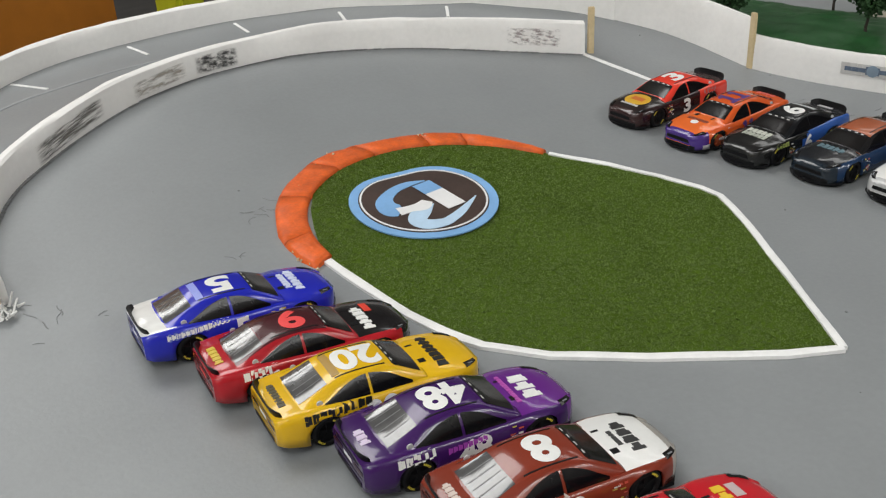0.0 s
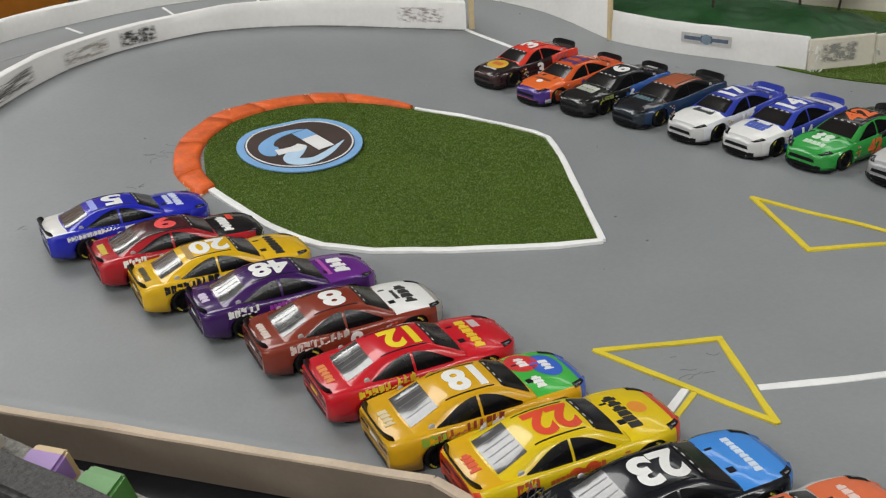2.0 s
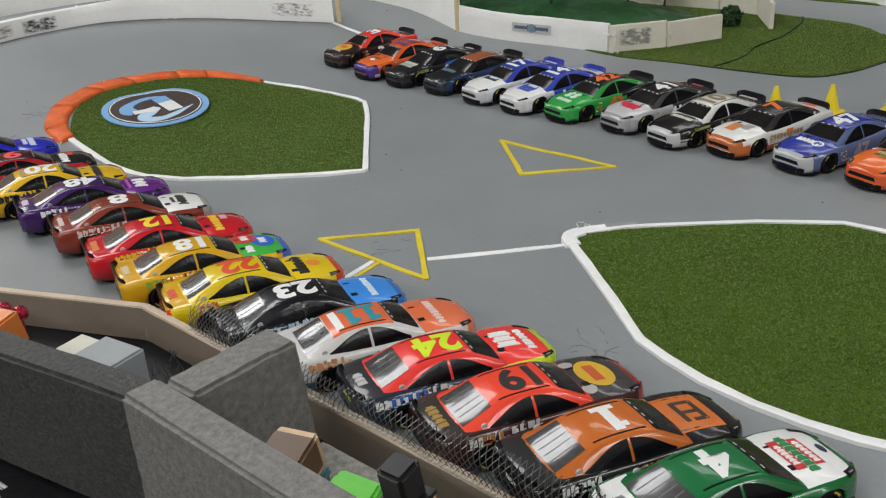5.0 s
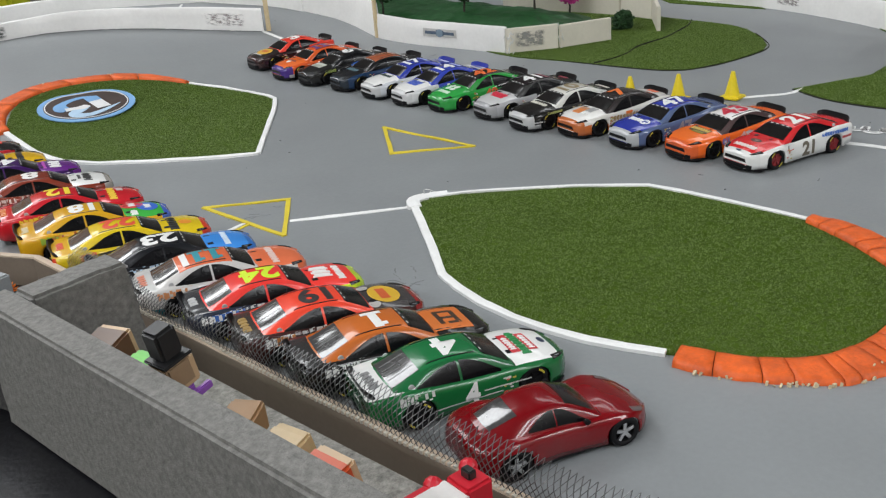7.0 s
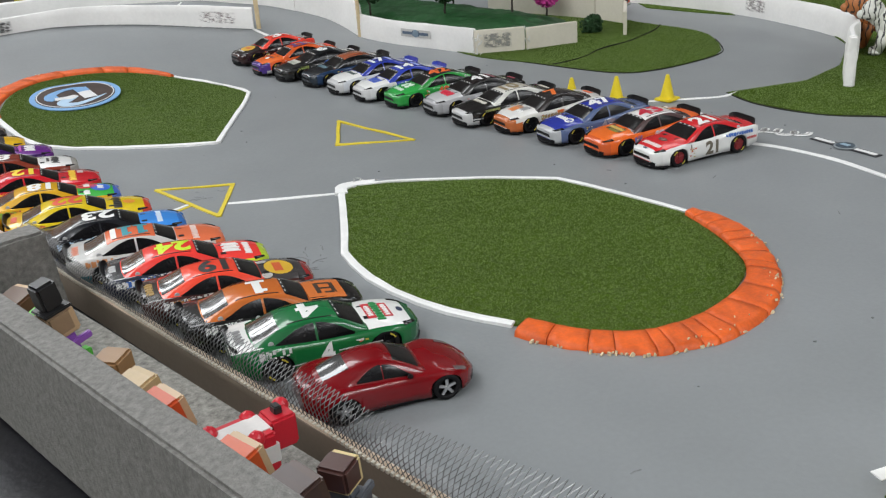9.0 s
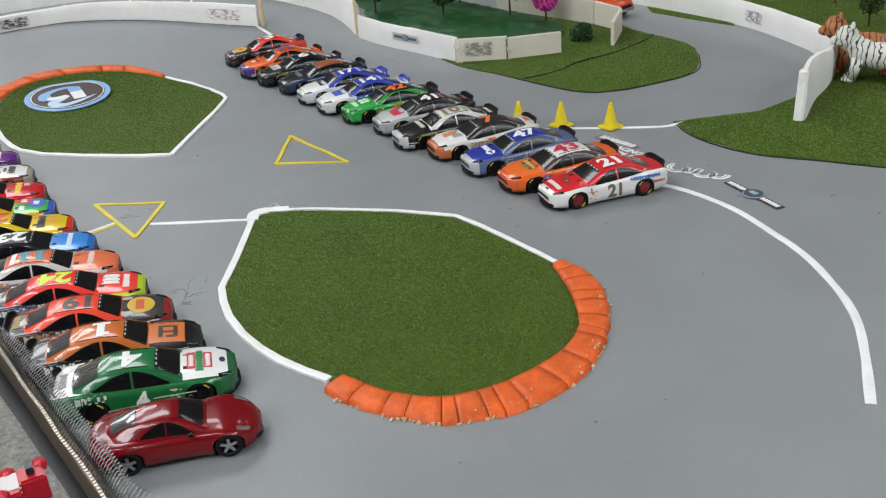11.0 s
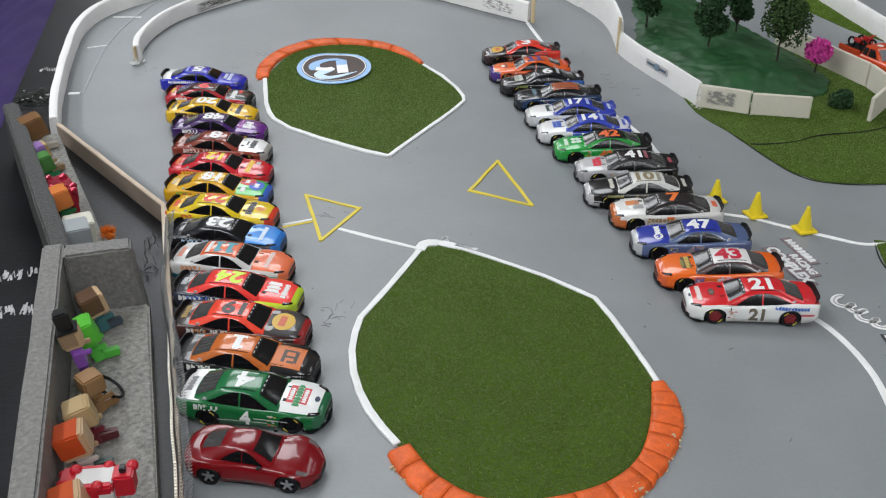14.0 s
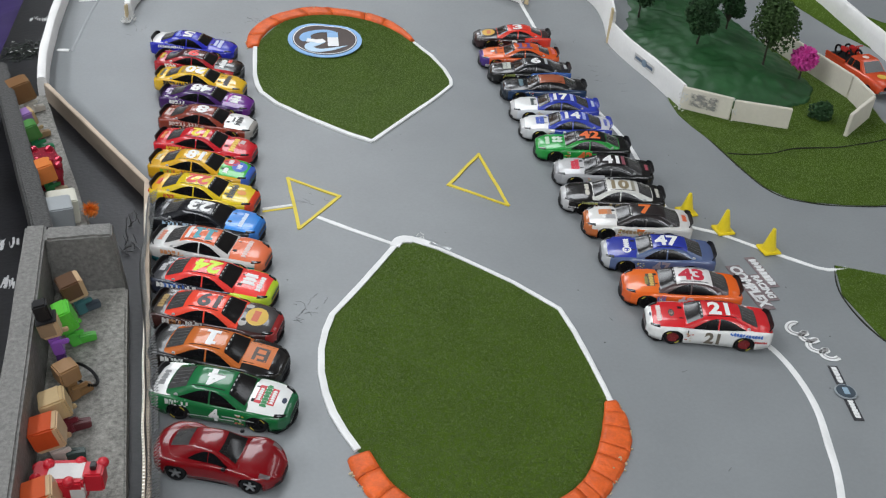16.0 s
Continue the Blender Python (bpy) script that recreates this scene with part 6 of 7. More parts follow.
        part("deck_print", drape(subdivided_bars(-33.4, 0, w, min(h, 3.8), rng, 8, 1), sh.skin), matte(col, 0.4), root)
    for spec in c.get("flank_marks", ()):
        cx, cz, w, h, col = spec
        if -29 < cx < -8 and w > 7:
            cz, h, w, cx = 12.4, min(h * 1.1, 3.3), min(w, 27), max(cx, -21.5)
        for s in (-1, 1):
            bm = bmesh.new()
            n = max(3, round(w / (h * 0.85)))
            for k in range(2 * n if w > 2 else 2):
                wide = w / n if w > 2 else w
                px = cx - w / 2 + (k // 2) * wide
                a0, a1 = (0.0, 0.44) if k % 2 == 0 else (0.44, 0.86 if w > 2 else 1.0)
                b = h * (rng.uniform(0.46, 0.55) if k % 2 == 0 else rng.uniform(0.28, 0.48))
                q = [(px + a0 * wide, cz - b), (px + a1 * wide, cz - b), (px + a1 * wide, cz + b), (px + a0 * wide, cz + b)]
                f = bm.faces.new([bm.verts.new((u, s * (sh.side(u, v) + 0.18), v)) for u, v in q])
                f.normal_update()
                if f.normal.y * s < 0:
                    f.normal_flip()
            part("flank_print", scaled(bm), matte(col, 0.4), root)
    if shape == "stock":
        for s in (-1, 1):
            bm = bmesh.new()
            for k in range(14):
                px, pz = rng.uniform(10.5, 15.0), rng.uniform(4.2, 10.8)
                a, b = rng.uniform(0.4, 0.9), rng.uniform(0.2, 0.4)
                f = bm.faces.new([bm.verts.new((u, s * (sh.side(u, v) + 0.17), v)) for u, v in ((px - a, pz - b), (px + a, pz - b), (px + a, pz + b), (px - a, pz + b))])
                f.material_index = k % 3
                f.normal_update()
                if f.normal.y * s < 0:
                    f.normal_flip()
            tagged(part("small_stickers", scaled(bm), [matte((0.6, 0.6, 0.58), 0.4), matte((0.5, 0.08, 0.05), 0.4), matte((0.45, 0.38, 0.06), 0.4)], root), kind="stuff")
    if c.get("roof_mark"):
        bm = bmesh.new()
        box(bm, -15.6, -12.8, -6.8, 6.8, -0.1, 0.14)
        diced(bm)
        part("roof_print", drape(bm, sh.top), matte(c["roof_mark"], 0.4), root)
    if shape != "stock":
        for s in (-1, 1):
            bm = bmesh.new()
            rounded_box(bm, 5.2, 7.4, s * 14.6 - 1.2, s * 14.6 + 1.2, 13.2, 14.8, 0.5)
            part("wing_mirror", scaled(bm), M_UNDER, root)
    root.matrix_world = Matrix.Translation((x, y, bank(x, y) + 0.0002)) @ Matrix.Rotation(radians(heading), 4, "Z") @ Matrix.Rotation(math.atan((bank(x + 0.02, y) - bank(x, y)) / 0.02), 4, "Y") @ Matrix.Scale(size, 4)
    return root


BLUE, YEL = (0.015, 0.022, 0.42), (0.72, 0.43, 0.012)
SKYB = (0.05, 0.26, 0.72)
LEFT = [
    (-0.0590, 0.5300, dict(body=BLUE, number="5", deck=WHITE, hood_marks=(("word", 24, 0, 16, 3.4, (0.6, 0.65, 0.8)), ("word", 19.5, 0, 12, 2.6, (0.6, 0.65, 0.8))), flank_marks=((-18, 12.4, 24, 1.8, WHITE), (-24, 9.5, 16, 2.6, (0.10, 0.14, 0.5))), roof_mark=(0.25, 0.3, 0.7)), "deep blue die-cast stock car with a white rear deck, parked"),
    (-0.0560, 0.4915, dict(body=(0.42, 0.012, 0.02), roof=(0.06, 0.012, 0.016), roof_rear=(0.10, 0.012, 0.018), pillar=(0.38, 0.012, 0.02), hood=(0.009, 0.008, 0.009), nose=(0.009, 0.008, 0.009), number="9", num=(0.80, 0.07, 0.07), hood_marks=(("word", 21, -2, 15, 4.2, WHITE), ("panel", 26, 5, 7, 3, (0.65, 0.05, 0.03))), deck_marks=((12, 3.4, (0.6, 0.45, 0.05)),), flank_marks=((-27, 10.4, 13, 3.2, WHITE),)), "dark red and black die-cast stock car, parked"),
    (-0.0568, 0.4565, dict(body=YEL, number="20", hood_marks=(("word", 23, 0, 19, 3.8, BLACK),), deck_marks=((14, 2.8, (0.06, 0.05, 0.02)),), flank_marks=((-17, 10.0, 24, 3.0, BLACK),), roof_mark=(0.35, 0.2, 0.02)), "bright yellow die-cast stock car with black lettering bars"),
    (-0.0535, 0.4185, dict(body=(0.045, 0.010, 0.10), hood=(0.13, 0.02, 0.22), number="48", hood_marks=(("word", 24, 0, 13, 6.0, WHITE), ("word", 17, 0, 15, 1.6, (0.45, 0.08, 0.4))), deck_marks=((8, 4.2, (0.6, 0.5, 0.65)),), flank_marks=((-27, 10.2, 13, 4.2, WHITE), (-4, 10.5, 14, 2.0, (0.35, 0.05, 0.4)))), "dark purple die-cast stock car with white print"),
    (-0.0545, 0.3790, dict(body=(0.22, 0.035, 0.018), hood=WHITE, nose=(0.35, 0.33, 0.30), number="8", hood_marks=(("word", 25, 0, 14, 4.4, (0.03, 0.03, 0.03)), ("word", 20, 0, 7, 1.6, (0.05, 0.05, 0.05))), deck_marks=((12, 3.0, (0.6, 0.5, 0.45)),), flank_marks=((-16, 10.2, 24, 3.6, (0.65, 0.55, 0.5)),)), "reddish brown die-cast stock car with a white hood"),
    (-0.0585, 0.3390, dict(body=(0.55, 0.012, 0.022), low=(0.62, 0.45, 0.02), low_z=3.6, number="12", num=(0.78, 0.60, 0.02), hood_marks=(("word", 22, -1, 18, 3.8, (0.75, 0.5, 0.03)), ("panel", 27.5, 5, 6, 3.5, (0.5, 0.4, 0.4))), deck_marks=((12, 3.4, (0.65, 0.2, 0.05)),), flank_marks=((-16, 9.8, 22, 2.6, (0.7, 0.5, 0.03)),)), "red die-cast stock car with yellow number and trim"),
    (-0.0632, 0.3040, dict(body=(0.66, 0.36, 0.012), hood=(0.05, 0.42, 0.06), nose=(0.05, 0.12, 0.5), number="18", hood_marks=(("disc", 19.5, 6.5, 13, 12, (0.60, 0.03, 0.03)), ("disc", 28.0, 2.0, 15, 11, (0.03, 0.12, 0.55)), ("word", 19.5, 6.5, 6, 3.4, WHITE), ("word", 28, 2, 6, 3.4, WHITE), ("word", 19, -6.5, 6, 3.4, WHITE)), deck_marks=((9, 4.4, (0.6, 0.5, 0.3)),), flank_marks=((-10, 10.3, 26, 2.6, (0.35, 0.06, 0.03)), (-28, 8.0, 12, 3.4, (0.25, 0.4, 0.04)))), "golden yellow die-cast stock car with a green, red and blue hood"),
    (-0.0632, 0.2675, dict(body=(0.72, 0.52, 0.012), rear=(0.65, 0.06, 0.02), deck=(0.72, 0.40, 0.012), nose=(0.62, 0.05, 0.02), number="22", num=(0.68, 0.06, 0.02), hood_marks=(("word", 20, 0, 17, 4.2, BLACK), ("disc", 27, 0, 6.5, 6.5, (0.7, 0.25, 0.02))), deck_marks=((9, 4.0, (0.65, 0.08, 0.03)),), flank_marks=((-4, 9.8, 20, 2.2, (0.6, 0.1, 0.03)), (-28, 9.0, 8, 5.0, (0.55, 0.08, 0.03)))), "lemon yellow die-cast stock car with red number and trim"),
    (-0.0632, 0.2300, dict(body=(0.009, 0.010, 0.014), hood=SKYB, nose=(0.03, 0.16, 0.5), low=(0.03, 0.09, 0.28), low_z=5.0, number="23", hood_marks=(("word", 25, 0, 16, 2.6, (0.6, 0.7, 0.8)),), flank_marks=((-14, 10.2, 26, 3.0, (0.45, 0.6, 0.75)),)), "black die-cast stock car with a sky blue hood"),
    (-0.0628, 0.1930, dict(body=(0.58, 0.56, 0.54), hood=(0.75, 0.17, 0.07), roof=(0.72, 0.15, 0.06), pillar=(0.6, 0.58, 0.56), low=(0.02, 0.20, 0.24), low_z=7.5, rear=(0.62, 0.62, 0.60), number="11", num=(0.03, 0.27, 0.33), hood_marks=(("word", 24, 0, 18, 3.0, (0.72, 0.55, 0.5)),), deck_marks=((12, 3.8, (0.6, 0.2, 0.12)),), flank_marks=((-22, 5.8, 16, 3.0, (0.6, 0.25, 0.1)),), roof_mark=WHITE), "orange, white and teal die-cast stock car"),
    (-0.0628, 0.1540, dict(body=(0.025, 0.03, 0.05), hood=(0.82, 0.05, 0.04), roof=(0.82, 0.05, 0.04), pillar=(0.82, 0.05, 0.04), nose=(0.45, 0.6, 0.03), deck=(0.04, 0.04, 0.045), front_side=(0.55, 0.70, 0.03), split=9.0, slope=-1.2, number="24", num=(0.62, 0.80, 0.03), hood_marks=(("word", 21, 2, 11, 8.0, WHITE), ("word", 29.5, 0, 14, 3.0, WHITE)), deck_marks=((8, 4.5, (0.5, 0.5, 0.5)),), flank_marks=((-20, 10.4, 26, 3.4, WHITE), (-26, 5.6, 14, 3.6, (0.05, 0.15, 0.5)))), "red, black and lime die-cast stock car"),
    (-0.0636, 0.1175, dict(body=(0.05, 0.018, 0.016), hood=(0.05, 0.045, 0.045), roof=(0.84, 0.07, 0.035), pillar=(0.84, 0.07, 0.035), nose=(0.28, 0.02, 0.02), deck=(0.05, 0.04, 0.035), number="19", num=(0.03, 0.025, 0.025), hood_marks=(("disc", 23.5, 0, 17, 13, (0.62, 0.38, 0.03)), ("panel", 23.0, 0, 10, 4.0, (0.55, 0.10, 0.03)), ("disc", 16.0, 8, 5, 5, (0.4, 0.38, 0.36)), ("disc", 16.0, -8, 5, 5, (0.4, 0.38, 0.36))), deck_marks=((13, 5.0, (0.32, 0.2, 0.05)),), flank_marks=((-16, 10.4, 26, 3.0, (0.62, 0.60, 0.58)), (-28, 8.5, 9, 6.0, (0.4, 0.15, 0.03)))), "orange-red and black die-cast stock car with a gold hood disc"),
    (-0.0646, 0.0815, dict(body=(0.010, 0.009, 0.009), hood=(0.010, 0.009, 0.009), roof=(0.55, 0.14, 0.025), pillar=(0.5, 0.13, 0.025), nose=(0.02, 0.018, 0.017), deck=(0.03, 0.03, 0.03), number="1", hood_marks=(("panel", 22.5, 0, 19, 16, (0.58, 0.15, 0.025)), ("panel", 19.5, 0, 11, 2.0, (0.05, 0.03, 0.02)), ("panel", 27.0, 0, 11, 2.0, (0.05, 0.03, 0.02)), ("panel", 23.2, 4.8, 1.8, 6.6, (0.05, 0.03, 0.02)), ("panel", 23.2, -0.5, 1.8, 5.0, (0.05, 0.03, 0.02)), ("panel", 24.4, -4.8, 1.8, 4.0, (0.05, 0.03, 0.02))), flank_marks=((-24, 10.4, 16, 3.0, WHITE), (-5, 10.2, 20, 3.0, (0.6, 0.14, 0.02)))), "copper orange and black die-cast stock car"),
    (-0.0643, 0.0465, dict(body=(0.010, 0.13, 0.035), hood=WHITE, nose=(0.02, 0.12, 0.05), pillar=(0.010, 0.12, 0.036), roof=(0.012, 0.15, 0.045), deck=WHITE, low=(0.012, 0.11, 0.03), number="4", hood_marks=(("panel", 18.5, 0, 14, 3.6, (0.55, 0.03, 0.04)), ("word", 22.5, 0, 16, 3.2, (0.02, 0.22, 0.06)), ("panel", 26.5, 0, 13, 3.6, (0.55, 0.03, 0.04)), ("word", 26.5, 0, 10, 2.2, WHITE), ("word", 18.5, 0, 9, 2.2, WHITE), ("disc", 33.0, 0, 4.5, 2.6, (0.03, 0.04, 0.08))), deck_marks=((12, 6.0, (0.2, 0.2, 0.2)),), flank_marks=((-27, 10.0, 13, 5.5, (0.55, 0.58, 0.55)), (12, 7.6, 18, 0.6, (0.6, 0.62, 0.6)), (-3, 5.6, 26, 0.5, (0.6, 0.62, 0.6)))), "green die-cast stock car with a white hood and deck"),
]
for k, (x, y, spec, label) in enumerate(LEFT):
    stock_car(x, y, -17.5 - 6.0 * min(1, k / 8), spec, label)
M_SPOKE = surface("machined_alloy", (0.55, 0.55, 0.56), 0.3, 0.9, 0, 0.1, 300, 900)
stock_car(-0.0690, 0.0030, -24.5, dict(body=(0.175, 0.001, 0.004), rim=M_SPOKE, lamp=matte((0.14, 0.11, 0.11), 0.12)), "dark metallic red die-cast sports coupe, parked", "coupe", size=0.94)

RIGHT = [
    (0.2534, 0.5277, dict(body=(0.022, 0.008, 0.009), hood=(0.020, 0.014, 0.013), nose=(0.03, 0.010, 0.010), roof=(0.75, 0.05, 0.03), pillar=(0.75, 0.05, 0.03), rear_x=-12, rear=(0.7, 0.05, 0.03), deck=(0.05, 0.03, 0.03), number="3", hood_marks=(("disc", 23.5, 0, 17, 13, (0.62, 0.36, 0.03)), ("panel", 23, 0, 9, 4, (0.55, 0.14, 0.03)), ("word", 31, 0, 12, 1.4, (0.5, 0.5, 0.5))), flank_marks=((-20, 9.5, 10, 3, (0.3, 0.1, 0.1)),)), "black and red die-cast stock car with a gold hood disc"),
    (0.2475, 0.4860, dict(body=(0.66, 0.10, 0.02), hood=(0.78, 0.15, 0.03), nose=(0.06, 0.025, 0.20), front_side=(0.07, 0.03, 0.2), split=30, low=(0.5, 0.48, 0.5), low_z=4.4, number="11", num=(0.07, 0.03, 0.18), rim=surface("orange_rim", (0.45, 0.09, 0.03), 0.5), hood_marks=(("word", 22, 0, 13, 2.2, (0.25, 0.06, 0.03)), ("disc", 25.5, 0, 5, 4, WHITE)), deck_marks=((12, 4.0, (0.6, 0.12, 0.1)),), flank_marks=((8, 6.5, 30, 1.6, (0.6, 0.58, 0.58)),)), "orange and violet die-cast stock car"),
    (0.2470, 0.4510, dict(body=(0.03, 0.10, 0.36), hood=(0.011, 0.011, 0.011), nose=(0.009, 0.009, 0.009), roof=(0.008, 0.009, 0.011), pillar=(0.008, 0.009, 0.011), front_side=(0.009, 0.009, 0.009), split=4, slope=1.4, deck=(0.02, 0.02, 0.025), number="6", hood_marks=(("word", 19, 0, 14, 3.6, (0.55, 0.57, 0.5)), ("word", 23.5, 0, 14, 3.4, (0.4, 0.42, 0.36))), deck_marks=((9, 3, (0.45, 0.45, 0.45)),), flank_marks=((20, 10.5, 10, 2.4, (0.25, 0.3, 0.08)),), roof_mark=(0.4, 0.42, 0.42)), "black and blue die-cast stock car"),
    (0.2473, 0.4118, dict(body=(0.012, 0.035, 0.090), hood=(0.010, 0.011, 0.014), nose=(0.012, 0.020, 0.030), low=(0.02, 0.22, 0.06), low_z=3.4, roof=(0.36, 0.10, 0.045), roof_rear=(0.010, 0.010, 0.011), pillar=(0.010, 0.010, 0.011), deck=(0.010, 0.010, 0.011), number="", hood_marks=(("word", 20, 0, 14, 3.8, (0.10, 0.17, 0.20)),)), "dark die-cast stock car with teal trim and brown roof panel"),
    (0.2429, 0.3710, dict(body=(0.55, 0.57, 0.60), hood=WHITE, nose=(0.5, 0.5, 0.5), roof=(0.03, 0.05, 0.36), pillar=(0.03, 0.05, 0.36), rear_x=-4, slope=1.0, rear=(0.03, 0.05, 0.38), deck=(0.03, 0.05, 0.38), number="17", hood_marks=(("word", 18.5, 0, 13, 2.6, (0.03, 0.05, 0.05)),), deck_marks=((12, 3, (0.5, 0.55, 0.7)),), wing_mat=paint((0.03, 0.05, 0.33)), roof_mark=(0.35, 0.4, 0.7)), "white and blue die-cast stock car"),
    (0.2400, 0.3345, dict(body=(0.03, 0.05, 0.36), hood=WHITE, nose=(0.55, 0.55, 0.55), front_side=(0.62, 0.62, 0.63), split=14, slope=1.0, roof=(0.035, 0.06, 0.42), deck=(0.6, 0.6, 0.62), number="14", hood_marks=(("word", 19.5, 0, 13, 3.6, (0.05, 0.10, 0.45)), ("word", 23.5, 0, 12, 3.0, (0.05, 0.10, 0.45))), deck_marks=((12, 3, (0.1, 0.12, 0.4)),), wing_mat=paint((0.03, 0.05, 0.33)), roof_mark=(0.35, 0.4, 0.7)), "blue die-cast stock car with a white front"),
    (0.2409, 0.2980, dict(body=(0.02, 0.28, 0.045), hood=(0.03, 0.34, 0.06), nose=(0.025, 0.28, 0.05), roof=(0.010, 0.009, 0.009), pillar=(0.03, 0.28, 0.05), rear_x=-10, slope=-1.0, rear=(0.009, 0.009, 0.009), deck=(0.009, 0.009, 0.009), number="42", num=(0.75, 0.14, 0.03), door=(0.6, 0.12, 0.03), hood_marks=(("disc", 18, 2, 5, 5, (0.62, 0.75, 0.62)), ("disc", 18, -3.5, 5, 5, (0.62, 0.75, 0.62)), ("disc", 22.5, 2, 5, 4, (0.62, 0.75, 0.62)), ("disc", 22.5, -3.5, 5, 4, (0.62, 0.75, 0.62)), ("word", 29, 0, 12, 3, (0.55, 0.7, 0.55)))), "bright green die-cast stock car with a black roof and rear"),
    (0.2420, 0.2555, dict(body=(0.36, 0.36, 0.37), hood=(0.52, 0.52, 0.52), nose=(0.30, 0.30, 0.31), roof=(0.012, 0.008, 0.009), pillar=(0.05, 0.05, 0.05), rear_x=-3, slope=-0.8, rear=(0.009, 0.009, 0.009), deck=(0.010, 0.009, 0.009), number="41", hood_marks=(("word", 20, 0, 15, 3.6, (0.6, 0.02, 0.05)), ("word", 23.5, 1, 12, 3.0, (0.6, 0.02, 0.05))), deck_marks=((9, 3, (0.3, 0.06, 0.08)),), roof_mark=(0.25, 0.08, 0.1)), "silver die-cast stock car with a black roof and red hood print"),
    (0.2335, 0.2170, dict(body=(0.012, 0.011, 0.010), hood=(0.010, 0.009, 0.009), nose=(0.45, 0.45, 0.45), low=(0.4, 0.4, 0.4), low_z=3.8, roof=(0.66, 0.65, 0.60), pillar=(0.62, 0.62, 0.58), deck=(0.010, 0.009, 0.009), number="10", num=(0.22, 0.17, 0.09), hood_marks=(("word", 18, 0, 15, 3.0, (0.6, 0.58, 0.5)),), deck_marks=((13, 3, (0.5, 0.48, 0.42)),), flank_marks=((30, 6.2, 8, 1.0, (0.5, 0.5, 0.5)), (18, 10.8, 12, 1.6, (0.3, 0.32, 0.1))), roof_mark=(0.3, 0.28, 0.22)), "black die-cast stock car with a cream roof"),
    (0.2378, 0.1805, dict(body=(0.62, 0.60, 0.56), hood=(0.74, 0.73, 0.70), nose=(0.45, 0.12, 0.03), low=(0.50, 0.13, 0.03), low_z=7.0, roof=(0.025, 0.020, 0.020), pillar=(0.03, 0.025, 0.025), deck=(0.6, 0.58, 0.55), number="7", num=(0.72, 0.15, 0.02), hood_marks=(("panel", 19, 3.2, 5.5, 7.5, (0.30, 0.30, 0.30)), ("panel", 24, -3.6, 7, 6.5, (0.60, 0.20, 0.05)), ("word", 19, -3.4, 7, 3, (0.45, 0.22, 0.12)), ("word", 24, 4, 6, 3, WHITE)), deck_marks=((9, 5.0, (0.6, 0.12, 0.05)),), flank_marks=((2, 9.0, 26, 3.0, (0.3, 0.2, 0.1)),)), "white and orange die-cast stock car with a black roof"),
    (0.2350, 0.1395, dict(body=(0.085, 0.12, 0.24), hood=(0.025, 0.04, 0.32), nose=(0.40, 0.41, 0.42), roof=(0.025, 0.04, 0.32), pillar=(0.09, 0.13, 0.25), deck=(0.08, 0.11, 0.22), number="47", door=(0.25, 0.22, 0.25), backglass=surface("misty_window", (0.05, 0.05, 0.05), 0.2, 0, 0.4), hood_marks=(("disc", 21, 5.5, 7, 6, WHITE), ("disc", 21, 5.5, 4.6, 3.8, (0.025, 0.04, 0.32)), ("word", 21, -2.4, 10, 3.4, WHITE)), flank_marks=((0, 5.0, 28, 0.8, (0.3, 0.34, 0.4)),)), "matt blue die-cast stock car with a grey nose"),
    (0.2330, 0.0990, dict(body=(0.74, 0.12, 0.012), hood=(0.78, 0.15, 0.02), nose=(0.62, 0.10, 0.02), roof=(0.72, 0.70, 0.68), pillar=(0.08, 0.05, 0.05), number="43", num=(0.50, 0.015, 0.04), door=(0.5, 0.3, 0.3), hood_marks=(("panel", 19.5, 1, 14, 5.5, (0.07, 0.05, 0.03)), ("word", 18.8, 1, 13, 2.6, (0.60, 0.42, 0.10)), ("word", 22.5, 2, 8, 2.0, (0.25, 0.22, 0.05))), flank_marks=((14, 9.0, 6, 4.0, (0.15, 0.12, 0.3)), (8, 5.6, 8, 1.4, (0.5, 0.3, 0.3)))), "bright orange die-cast stock car with a white roof"),
    (0.2334, 0.0618, dict(body=(0.74, 0.74, 0.72), hood=(0.60, 0.020, 0.025), nose=(0.70, 0.70, 0.68), roof=(0.60, 0.020, 0.025), pillar=(0.60, 0.020, 0.025), deck=(0.58, 0.02, 0.025), number="21", door=(0.13, 0.11, 0.08), rim=surface("red_rim", (0.22, 0.015, 0.018), 0.35), wing_mat=M_UNDER, hood_marks=(("word", 31, 0, 15, 2.6, (0.75, 0.65, 0.62)), ("disc", 22.5, 0, 7.5, 3.6, (0.06, 0.04, 0.03)), ("disc", 22.5, 0, 5, 2.2, (0.55, 0.35, 0.3)), ("disc", 36, 0, 4, 1.4, (0.03, 0.04, 0.08))), flank_marks=((-22, 11.6, 20, 2.0, (0.03, 0.12, 0.45)), (-31, 8.4, 8, 1.6, (0.5, 0.05, 0.05)), (13.4, 10.2, 1.4, 5.0, (0.05, 0.05, 0.05)), (14, 13.0, 6, 1.2, (0.3, 0.3, 0.3)))), "white die-cast stock car with a red hood, roof and deck"),
]
for k, (x, y, spec, label) in enumerate(RIGHT):
    stock_car(x, y, 180 - 12.0 - 7.4 * k / 12, spec, label)



